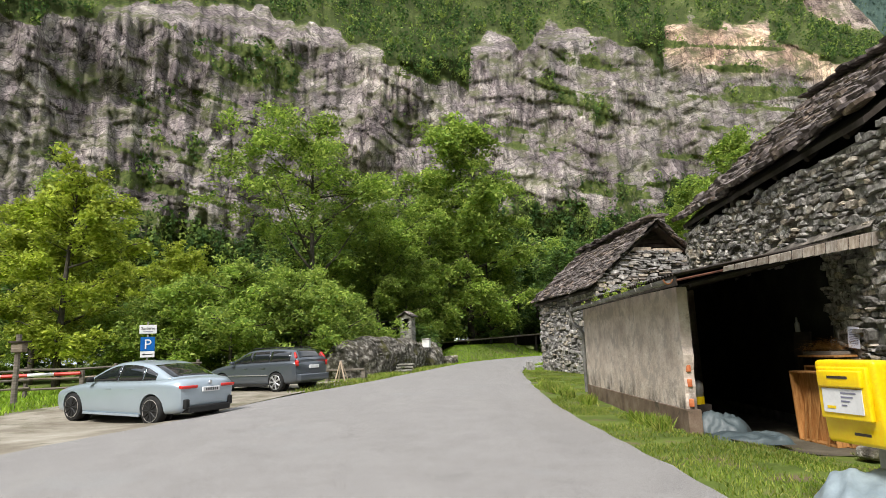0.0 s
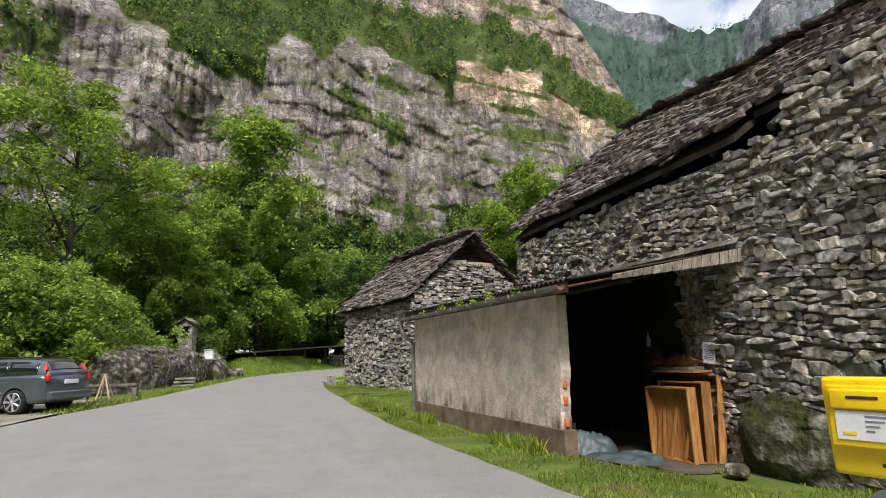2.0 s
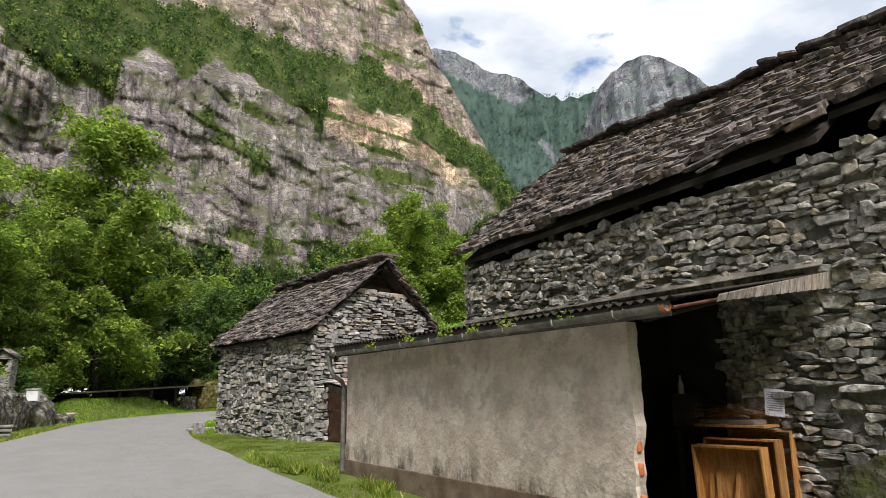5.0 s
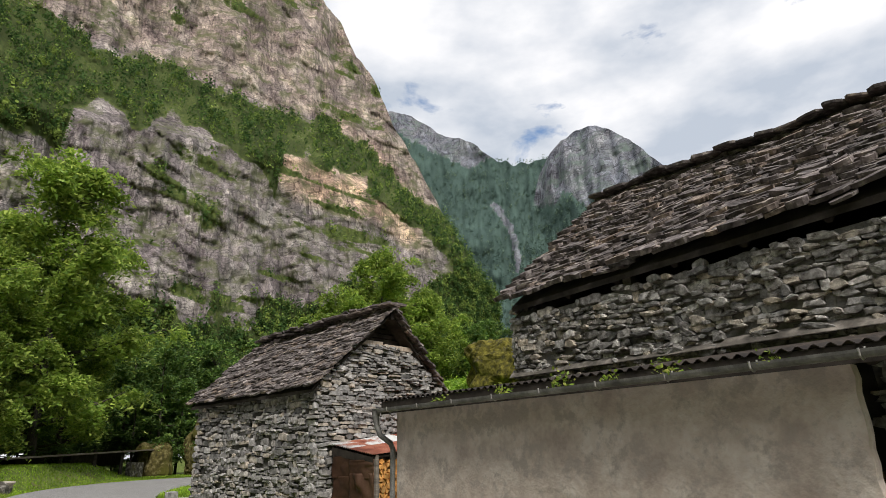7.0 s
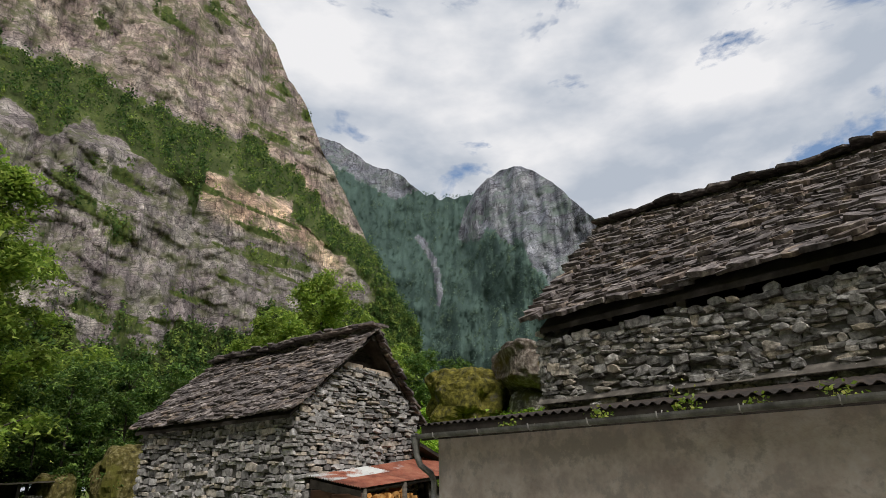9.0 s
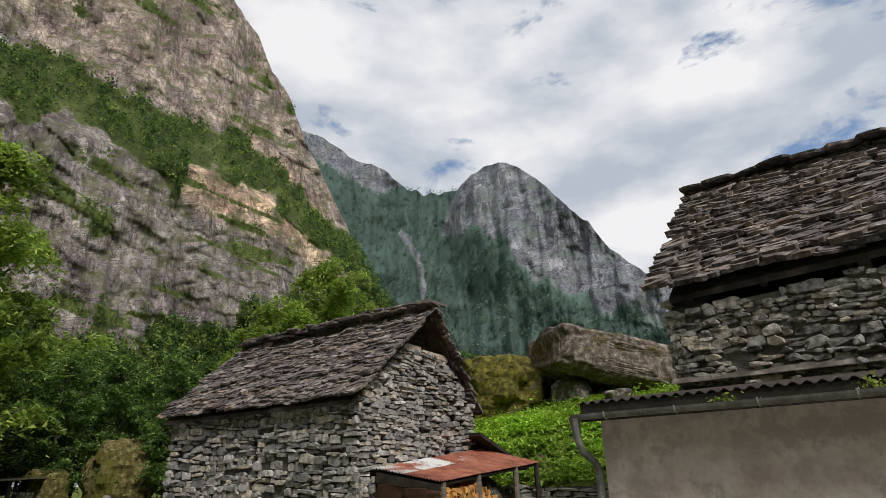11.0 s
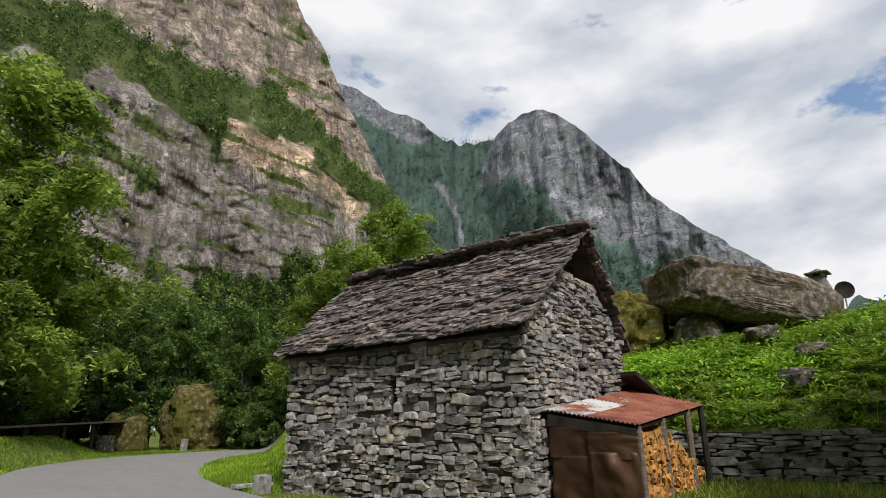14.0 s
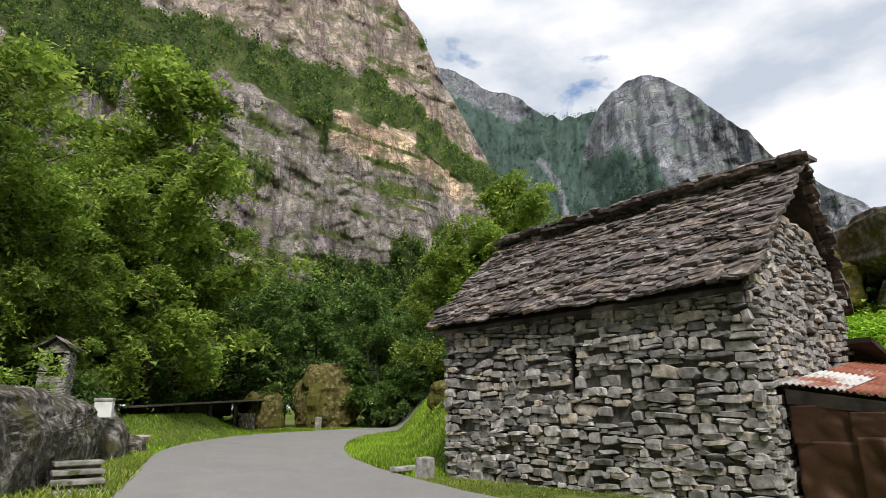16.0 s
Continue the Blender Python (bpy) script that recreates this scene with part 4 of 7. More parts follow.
BARN_RIDGE_SLABS = lay_slabs(rg0 + BN * 0.25 + Vector((0, 0, 0.0)), rg1 + BN * 0.25, rg0 + BG * 0.2 + Vector((0, 0, 0.12)), rg1 + BG * 0.2 + Vector((0, 0, 0.1)), 0.2, (0.35, 0.7), (0.04, 0.07), 203)
# eave beam and rafter ends
for k, s in enumerate(np.linspace(0.3, B_LEN - 0.2, 9)):
    a = B0 + BU * s + BN * 0.24 + Vector((0, 0, B_EAVE - 0.20))
    barn_part("rafter", tube([a, a - BN * 0.9 + Vector((0, 0, 0.85))], 0.055, 6), M_DARKWOOD)
barn_part("wall_plate", tube([B0 + BU * -0.1 + BN * 0.05 + Vector((0, 0, B_EAVE - 0.02)), B0 + BU * (B_LEN + 0.1) + BN * 0.05 + Vector((0, 0, B_EAVE - 0.02))], 0.08, 6), M_DARKWOOD)
barn_part("purlin", tube([rg0 + BU * 0.1 - Vector((0, 0, 0.25)), rg1 - BU * 0.1 - Vector((0, 0, 0.25))], 0.09, 6), M_DARKWOOD)

# ---------- main house ----------
H_SKEW = 0.10
hx = lambda y: 5.69 + H_SKEW * (y - 4.5)
HY0, HY1, H_W = -4.0, 12.2, 8.8
HU2 = Vector((H_SKEW, 1, 0)).normalized()
HN2 = Vector((-1, H_SKEW, 0)).normalized()
HB = Vector((hx(HY0), HY0, 0.0))
HLEN = (HY1 - HY0) * math.sqrt(1 + H_SKEW ** 2)
H_TOP, H_RIDGE = 4.16, 8.0
house = empty("stone_house", tuple(HB), "large old dry-stone house with a heavy slab roof", "house")


def house_part(name, bm, mat, label="", smooth=False):
    return keep_world(part(name, bm, mat, None, label, smooth), house)


s_of = lambda y: (y - HY0) * math.sqrt(1 + H_SKEW ** 2)
house_top = lambda s: H_TOP + 0.10 * math.sin(s * 1.1) * 0.5 + (0.62 if s < s_of(3.55) else 0.0)
house_front = house_part("front_wall", prism([(0, -0.8), (HLEN, -0.8), (HLEN, H_TOP - 0.05), (s_of(3.6), H_TOP - 0.05), (s_of(3.6), 4.55), (0, 4.55)], HB, HU2, -HN2, 0.6), M_MORTAR, "irregular grey rubble wall facing the road")
house_gable = house_part("gable_wall", prism([(0, -0.3), (H_W, -0.3), (H_W, H_TOP), (H_W / 2, H_RIDGE - 0.2), (0, H_TOP)], HB + HU2 * (HLEN - 0.6), -HN2, HU2, 0.58), M_CORE)
house_part("gable_wall", prism([(0, -0.3), (H_W, -0.3), (H_W, H_TOP), (H_W / 2, H_RIDGE - 0.2), (0, H_TOP)], HB + HU2 * 0.02, -HN2, HU2, 0.58), M_CORE)
house_part("rear_wall", prism([(0, -0.3), (HLEN, -0.3), (HLEN, H_TOP), (0, H_TOP)], HB - HN2 * (H_W - 0.6), HU2, -HN2, 0.6), M_CORE)
HOUSE_STONES = lay_stones(HB, HU2, HN2, HLEN, -0.5, house_top, (0.05, 0.17), (0.09, 0.30), 0.075, 301, lambda s, z: s < s_of(1.2) or (s > s_of(6.0) and z < 2.6), 0.14, None, 0.20)
HOUSE_G_STONES = lay_stones(HB + HU2 * HLEN, -HN2, HU2, H_W, 0.0, lambda s: min(H_TOP + (H_RIDGE - 0.2 - H_TOP) * (1 - abs(s - H_W / 2) / (H_W / 2)), H_TOP + 4), (0.09, 0.22), (0.2, 0.6), 0.10, 302, lambda s, z: s > 4.5)
M_HOUSE_STONE = surface("house_stone", (0.14, 0.131, 0.122), (0.36, 0.342, 0.32), (0.68, 0.655, 0.62), 11.0, 60, 0.93, bump=1.0, depth=0.04, spread="object", amount=0.6, patch=(0.062, 0.055, 0.04), patch_scale=5, patch_from=0.56)
M_HOUSE_STUFF = surface("house_stone_rest", (0.14, 0.131, 0.122), (0.36, 0.342, 0.32), (0.68, 0.655, 0.62), 11.0, 60, 0.93, bump=1.0, depth=0.04, spread="island", amount=0.6, patch=(0.062, 0.055, 0.04), patch_scale=5, patch_from=0.56)
HOUSE_KIT = {a.name: b for a, b in zip(STONES, rubble_meshes(len(STONES), M_HOUSE_STONE, 13))}
HOUSE_STONES = [(HOUSE_KIT[m.name], w) for m, w in HOUSE_STONES]
HOUSE_G_STONES = [(HOUSE_KIT[m.name], w) for m, w in HOUSE_G_STONES]
heL0, heL1 = HB + HN2 * 0.12 + Vector((0, 0, 4.52)), Vector((6.36, 12.46, 4.50))
hrg0, hrg1 = HB - HN2 * 4.1 + Vector((0, 0, 6.95)), Vector((10.9, 12.78, 8.12))
heR0, heR1 = HB - HN2 * (H_W + 0.3) + Vector((0, 0, 4.3)), HB + HU2 * (HLEN + 0.3) - HN2 * (H_W + 0.3) + Vector((0, 0, 4.3))
house_roof = house_part("roof", deck(inset(heL0, heL1, s_of(4.2) / HLEN), inset(heL1, heL0, 0.02), inset(hrg1, hrg0, 0.02), inset(hrg0, hrg1, s_of(4.2) / HLEN), 0.1, 0.16), M_DARKWOOD, "steep dark roof of layered stone slabs")
house_part("roof", deck(inset(heL0, hrg0, 0.10), inset(inset(heL0, heL1, s_of(4.2) / HLEN), inset(hrg0, hrg1, s_of(4.2) / HLEN), 0.10), inset(hrg0, hrg1, s_of(4.2) / HLEN), hrg0, 0.1, 0.06), M_DARKWOOD)
house_roof_r = house_part("roof", deck(heR0, heR1, hrg1, hrg0, 0.1), M_DARKWOOD)
kf = lambda y: s_of(y) / HLEN
at_e, at_r = (lambda y: inset(heL0, heL1, kf(y))), (lambda y: inset(hrg0, hrg1, kf(y)))
HOUSE_SLABS = lay_slabs(at_e(4.2), heL1, at_r(4.2), hrg1, 0.112, (0.14, 0.50), (0.035, 0.10), 303, 0.16, 0.12)
HOUSE_SLABS += lay_slabs(inset(at_e(0.6), at_r(0.6), 0.10), inset(at_e(4.25), at_r(4.25), 0.10), at_r(0.6), at_r(4.2), 0.112, (0.14, 0.50), (0.035, 0.10), 305, 0.16, 0.02)
HOUSE_RIDGE = lay_slabs(inset(hrg0, hrg1, 0.2) + HN2 * 0.25, hrg1 + HN2 * 0.25, inset(hrg0, hrg1, 0.2) - HN2 * 0.2 + Vector((0, 0, 0.1)), hrg1 - HN2 * 0.2 + Vector((0, 0, 0.1)), 0.2, (0.35, 0.75), (0.04, 0.08), 304)
for y in np.arange(2.6, 11.9, 1.15):
    a = Vector((hx(y), y, 4.26)) + HN2 * 0.04
    house_part("rafter", tube([a, a - HN2 * 0.9 + Vector((0, 0, 0.72))], 0.065, 6), M_DARKWOOD)
for y in (9.35,):
    a = Vector((hx(y), y, 0)) - HN2 * 0.1
    house_part("roof_strut", box((a.x - 0.07, a.y - 0.08, H_TOP - 0.1), (a.x + 0.07, a.y + 0.08, 4.6), 0.01), M_WOOD, "grey timber strut under the eave")

# ---------- lean-to ----------
lean = empty("lean_to_shed", (3.07, 5.4, 0), "rendered lean-to shed with an open end and tin roof", "shed")


def lean_part(name, bm, mat, label="", smooth=False):
    return keep_world(part(name, bm, mat, None, label, smooth), lean)


LY0, LY1, LX, LZ = 5.37, 12.22, 3.05, 2.11
L_SKEW = 0.060
lx = lambda y: LX + L_SKEW * (y - LY0)
bm = bmesh.new()
edge_r = np.random.default_rng(4)
steps = 16
front_edge = [(LY0 + 0.01 + 0.03 * edge_r.random() + (0.05 if k / steps < 0.36 else 0), 0.30 + (LZ - 0.30) * k / steps) for k in range(steps + 1)]
outline = [(LY1, 0.30), (LY1, LZ + 0.14)] + [(y, z) for y, z in reversed(front_edge)]
va = [bm.verts.new((lx(y), y, z)) for y, z in outline]
vb = [bm.verts.new((lx(y) + 0.16, y, z)) for y, z in outline]
bm.faces.new(va)
bm.faces.new(vb[::-1])
for i in range(len(va)):
    j = (i + 1) % len(va)
    bm.faces.new((va[i], vb[i], vb[j], va[j]))
lean_wall = lean_part("rendered_wall", bm, M_PLASTER, "stained beige rendered wall with a chipped edge")
bm = box((LX - 0.025, LY0 - 0.02, -0.25), (LX + 0.18, LY1 + 0.01, 0.298), 0.012)
for v in bm.verts:
    v.co.x += L_SKEW * (v.co.y - LY0)
lean_part("plinth", bm, M_PLINTH, "damp brown plinth band")
lean_part("end_wall", prism([(0.16, -0.2), (3.0, -0.2), (3.0, 2.66), (0.16, 2.24)], (lx(LY1), LY1 - 0.16, 0), (1, 0, 0), (0, 1, 0), 0.155), M_PLASTER)
# broken hollow bricks in the chipped edge
for z in (0.33, 0.62, 0.84):
    lean_part("hollow_brick", box((LX + 0.045, LY0 + 0.045, z), (LX + 0.115, LY0 + 0.25, z + 0.12), 0.02), M_BRICK, "broken orange hollow brick")


def corrugated(a, b, c, d, waves, amp, thickness=0.004, across=8):
    """A corrugated sheet: a to b along the eave, d to c along the top."""
    a, b, c, d = map(Vector, (a, b, c, d))
    n = (b - a).cross(d - a).normalized()
    if n.z < 0:
        n = -n
    nu = waves * 6 + 1
    V = []
    for side in (0, 1):
        for i in range(nu):
            f = i / (nu - 1)
            for j in range(across):
                g = j / (across - 1)
                p = a.lerp(b, f).lerp(d.lerp(c, f), g) + n * (amp * math.sin(2 * math.pi * waves * f) - side * thickness)
                V.append(tuple(p))
    F = [tuple(q) for q in grid_faces(nu, across)]
    off = nu * across
    F += [tuple(int(k) + off for k in q[::-1]) for q in grid_faces(nu, across)]
    rim = [i * across for i in range(nu)]
    for p, q in zip(rim, rim[1:]):
        F.append((p, q, q + off, p + off))
    rim = [i * across + across - 1 for i in range(nu)]
    for p, q in zip(rim, rim[1:]):
        F.append((p, p + off, q + off, q))
    me = mesh_of("sheet", V, [tuple(int(k) for k in f) for f in F], [], True)
    return me


me = corrugated((2.72, 4.62, 2.23), (3.24, 12.42, 2.38), (6.55, 12.42, 2.83), (5.72, 4.45, 2.72), 60, 0.018, 0.006, 6)
me.materials.append(M_DARKTIN)
tin = keep_world(tagged(new("tin_roof", me), "dark rusted corrugated tin sheet"), lean)
fu = Vector((3.26 - 2.74, 12.38 - 4.68, 0))
lean_part("fascia", prism([(0, 2.07), (fu.length, 2.16), (fu.length, 2.36), (0, 2.21)], (2.74, 4.68, 0), fu, (1, 0, 0), 0.03), M_DARKWOOD, "dark fascia board behind the gutter")
lean_part("verge_fascia", prism([(0, 2.16), (3.2, 2.66), (3.2, 2.79), (0, 2.36)], (3.30, 12.36, 0), (1, 0, 0), (0, 1, 0), 0.03), M_DARKWOOD)
# boards along the front verge, flashing along the wall
M_BOARD = surface("peeling_board", (0.20, 0.16, 0.135), (0.33, 0.285, 0.25), (0.50, 0.46, 0.42), 9, 50, 0.9, bump=0.6, stretch=(3, 3, 0.6), spread="object", amount=0.3)
for i in range(14):
    f0, f1 = i / 14, (i + 1) / 14 - 0.004
    a, b = Vector((3.4, 4.58, 2.30)).lerp(Vector((5.66, 4.44, 2.73)), f0), Vector((3.4, 4.58, 2.30)).lerp(Vector((5.66, 4.44, 2.73)), f1)
    h = 0.05 + 0.13 * f1
    lean_part("verge_board", deck(a, b, b + Vector((0, 0.03, -h)), a + Vector((0, 0.03, -h)), 0.012), M_BOARD, "weathered short board with peeling paint")
lean_part("verge_beam", tube([(2.75, 4.66, 2.14), (5.6, 4.52, 2.63)], 0.018, 6), surface("rust_edge", (0.06, 0.025, 0.018), (0.11, 0.042, 0.028), (0.19, 0.085, 0.055), 6, 40, 0.85, 0.0, bump=0.3), "dull rust-red metal edge strip")
for y in np.arange(5.3, 12.3, 0.95):
    lean_part("rafter", tube([(lx(y) + 0.18, y, 2.14), (hx(y) - 0.02, y, 2.66)], 0.05, 6), M_DARKWOOD)
lean_part("flashing", deck((hx(4.5) - 0.16, 4.5, 2.80), (hx(12.3) - 0.16, 12.3, 2.93), (hx(12.3) - 0.04, 12.3, 3.06), (hx(4.5) - 0.04, 4.5, 2.93), 0.01), surface("flashing_mortar", (0.06, 0.053, 0.045), (0.13, 0.115, 0.098), (0.33, 0.29, 0.25), 3.0, 25, 0.95, bump=0.9, depth=0.03), "strip of weathered mortar and board against the stone wall")


G_SKEW = 0.073
gx_at = lambda y: 2.62 + G_SKEW * (y - 4.66)


def gutter(y0, y1, x, z):
    bm = bmesh.new()
    rows = []
    for y, dz in ((y0, 0.0), ((y0 + y1) / 2, 0.011 * (y1 - y0) / 2 - 0.012), (y1, 0.011 * (y1 - y0))):
        cx = x + G_SKEW * (y - 4.66)
        rows.append([bm.verts.new((cx - 0.065 * math.cos(math.pi * k / 8), y, z + dz - 0.065 * math.sin(math.pi * k / 8))) for k in range(9)])
        rows[-1] += [bm.verts.new((cx + 0.058 * math.cos(math.pi * k / 8), y, z + dz - 0.058 * math.sin(math.pi * k / 8))) for k in range(9)]
    for p, q in zip(rows, rows[1:]):
        for k in range(18):
            bm.faces.new((p[k], p[(k + 1) % 18], q[(k + 1) % 18], q[k]))
    bm.faces.new(rows[0])
    bm.faces.new(rows[-1][::-1])
    return bm


gut = empty("rain_gutter", (2.62, 4.6, 2.14), "grey metal rain gutter with a copper end", "gutter")
keep_world(part("trough", gutter(4.66, 12.46, 2.62, 2.155), M_GUTTER, None), gut)
keep_world(part("end_cap", gutter(4.62, 4.675, 2.62, 2.156), M_COPPER, None, "bright copper gutter end"), gut)
for y in np.arange(5.2, 12.4, 0.85):
    keep_world(part("bracket", tube([(gx_at(y) + dx, y, z + 0.011 * (y - 4.66)) for dx, z in ((-0.07, 2.16), (-0.06, 2.105), (0, 2.08), (0.07, 2.105), (0.10, 2.185))], 0.010, 5), M_TIN, None), gut)
keep_world(part("downpipe", tube([(3.18, 12.42, 2.20), (3.18, 12.42, 2.10), (3.20, 12.42, 1.96), (3.26, 12.40, 1.82), (3.40, 12.32, 1.70), (3.44, 12.30, 1.60), (3.43, 12.30, 0.9), (3.43, 12.30, 0.1)], [0.075, 0.055, 0.045, 0.045, 0.045, 0.045, 0.045, 0.045], 10), M_GUTTER, None, "grey bent downpipe"), gut)


# ---------- trees and undergrowth ----------
def leaf_quads(centres, size, r, droop=0.3):
    """Diamond leaves at the centres, turned at random."""
    n = len(centres)
    a = r.normal(size=(n, 3))
    a[:, 2] = a[:, 2] * 0.6 - droop
    a /= np.linalg.norm(a, axis=1)[:, None]
    b = np.cross(a, r.normal(size=(n, 3)))
    b /= np.linalg.norm(b, axis=1)[:, None]
    s = size * r.uniform(0.65, 1.35, n)[:, None]
    V = np.stack([centres - a * s * 0.5, centres + b * s * 0.30, centres + a * s * 0.5, centres - b * s * 0.30], 1)
    return V.reshape(-1, 3), np.arange(4 * n).reshape(-1, 4)


def tree_leaves(centres, size, r):
    """Pointed leaves, mostly lying flat and drooping outwards."""
    n = len(centres)
    up = r.normal(size=(n, 3)) * 0.55 + np.array([0, 0, 1.0])
    up /= np.linalg.norm(up, axis=1)[:, None]
    a = np.cross(up, r.normal(size=(n, 3)))
    a /= np.linalg.norm(a, axis=1)[:, None]
    b = np.cross(up, a)
    s = size * r.uniform(0.6, 1.45, n)[:, None]
    V = np.stack([centres - a * s * 0.45 + b * s * 0.28, centres - a * s * 0.35 - b * s * 0.30, centres + a * s * 0.75 - up * s * 0.15], 1)
    return V.reshape(-1, 3), np.arange(3 * n).reshape(-1, 3)


def build_tree(height, spread, leaves, leaf, mat, seed, base=0.25, sparse=False, forks=9, dome=0.0):
    """A trunk with limbs, boughs and flat sprays of leaves, at the origin. dome: how far the limbs rise into an umbrella crown."""
    r = np.random.default_rng(seed)
    root = empty("broadleaf_tree", (0, 0, 0), "leafy green deciduous tree at the forest edge", "tree", "trees of the wood")
    bm = bmesh.new()
    lean_x, lean_y = r.uniform(-0.05, 0.05, 2) * height
    pts = [(lean_x * t * t, lean_y * t * t, height * 0.86 * t - 0.3) for t in np.linspace(0, 1, 7)]
    rad = 0.013 * height + 0.04
    add_tube(bm, pts, [rad * (1 - 0.85 * t) for t in np.linspace(0, 1, 7)], 7)
    sprays = []
    for k in range(forks):
        t = base + (0.92 - base) * (k + r.uniform(0, 0.6)) / forks
        f = (t - base) / (1 - base)
        o = Vector((lean_x * t * t, lean_y * t * t, height * 0.86 * t))
        ang = k * 2.4 + r.uniform(-0.5, 0.5)
        width = spread * (0.50 + 0.62 * math.sin(math.pi * min(1, f * 0.80 + 0.22))) * r.uniform(0.65, 1.15)
        rise = height * (r.uniform(0.03, 0.13) + dome * 0.22 * (1 - f))
        tip = o + Vector((math.cos(ang) * width, math.sin(ang) * width, rise))
        mid = o.lerp(tip, 0.5) + Vector((0, 0, -0.03 * height * r.random()))
        add_tube(bm, [o, mid, tip], [rad * (1 - 0.8 * t) * 0.6, rad * 0.3 * (1 - 0.6 * t), 0.012], 5)
        boughs = 4 if sparse else 6
        for j in range(boughs):
            q = 0.30 + 0.70 * (j + r.uniform(0, 1)) / boughs
            c = o.lerp(mid, q * 2) if q < 0.5 else mid.lerp(tip, q * 2 - 1)
            d = Vector((math.cos(ang + r.normal(0, 0.9)), math.sin(ang + r.normal(0, 0.9)), r.uniform(-0.15, 0.65)))
            e = c + d * spread * r.uniform(0.16, 0.40)
            add_tube(bm, [c, e], [0.025, 0.008], 4)
            for _ in range(3):
                g = c.lerp(e, r.uniform(0.35, 1.15))
                sprays.append((np.array(g) + r.normal(size=3) * spread * np.array([0.07, 0.07, 0.05]), spread * r.uniform(0.08, 0.20)))
    for _ in range(int(forks * 1.9)):
        z = r.uniform(0.58, 1.0)
        w = spread * (0.12 + 0.50 * math.sqrt(max(0.0, 1.02 - z)))
        c = Vector((lean_x * 0.8, lean_y * 0.8, height * min(z - 0.08, 0.80)))
        e = Vector((lean_x * 0.8 + r.normal() * w, lean_y * 0.8 + r.normal() * w, height * z))
        add_tube(bm, [c, e], [0.03, 0.008], 4)
        for _ in range(3):
            sprays.append((np.array(c.lerp(e, r.uniform(0.6, 1.05))) + r.normal(size=3) * spread * 0.05, spread * r.uniform(0.08, 0.19)))
    part("trunk", bm, M_BARK, root, "grey-brown trunk and limbs", True)
    w = np.array([q[1] ** 2 for q in sprays])
    counts = np.maximum((w / w.sum() * leaves).astype(int), 4)
    pts = []
    for (c, size), n in zip(sprays, counts):
        p = r.normal(size=(n, 3)) * np.array([0.62, 0.62, 0.26]) * size
        p[:, 2] -= 0.45 * (p[:, 0] ** 2 + p[:, 1] ** 2) / size
        pts.append(p + c)
    V, F = tree_leaves(np.concatenate(pts), leaf, r)
    attach("crown", mesh_of("crown", V, F, [mat]), root, None, "uneven crown of small leaves")
    return root


def plant(proto, x, y, z=None, scale=1.0, turn=0.0, first=False):
    z = float(ground_z(x, y)) - 0.05 if z is None else z
    m = Matrix.Translation((x, y, z)) @ Matrix.Rotation(radians(turn), 4, "Z") @ Matrix.Scale(scale, 4)
    if first:
        proto.matrix_basis = m
        return proto
    ob = copy_thing(proto, Matrix.Identity(4))
    ob.matrix_basis = m
    return ob


T_ASH = build_tree(17.5, 4.6, 19000, 0.22, M_LEAF, 1, 0.36, True, 13, 0.8)
T_OAK = build_tree(13.5, 3.5, 36000, 0.20, M_LEAF, 2, 0.10, False, 16)
T_DARK = build_tree(13, 3.3, 15000, 0.27, M_LEAF_DARK, 3, 0.12, False, 13)
T_LIGHT = build_tree(11, 2.5, 24000, 0.185, M_LEAF_LIGHT, 4, 0.12, False, 15)
T_BUSH = build_tree(5.6, 2.8, 24000, 0.16, M_LEAF, 5, 0.04, False, 15)
T_BUSH_DARK = build_tree(4.4, 2.6, 10500, 0.20, M_LEAF_DARK, 6, 0.03, False, 12)
tagged(T_ASH, "tall ash tree with a thin airy crown")
tagged(T_OAK, "tall dense green tree behind the rock")
tagged(T_DARK, "dark green forest tree")
tagged(T_LIGHT, "slender yellow-green tree near the parking area")
tagged(T_BUSH, "broad leafy green shrub behind the parked cars", "shrub")
tagged(T_BUSH_DARK, "dark green undergrowth shrub", "shrub")
PLANTED = {}


def put_tree(proto, *args, **kw):
    ob = plant(proto, *args, first=proto.name not in PLANTED, **kw)
    PLANTED[proto.name] = True
    return ob


for x, y, s, a in ((-17.6, 26.0, 1.06, 0), (-23.0, 33, 1.05, 70), (-27, 30, 0.95, 140), (-15.5, 35, 0.8, 200), (-30, 36, 1.1, 20), (-18, 44, 0.9, 50), (-24, 45, 1.0, 120)):
    put_tree(T_LIGHT, x, y, scale=s, turn=a)
for x, y, s, a in ((-9.4, 25.0, 1.0, 10), (-6.6, 27.5, 0.95, 130), (-12.4, 26.5, 0.85, 230), (-7.5, 31.5, 1.05, 300), (-15.0, 28.0, 0.75, 40), (-5.4, 35, 0.9, 90), (-11, 33, 1.0, 180), (-21, 26, 0.55, 0)):
    put_tree(T_BUSH, x, y, scale=s, turn=a)
for x, y, s, a in ((-7.7, 37.0, 1.06, 0), (-26, 44, 0.9, 60), (-4.2, 42.5, 0.82, 300)):
    put_tree(T_ASH, x, y, scale=s, turn=a)
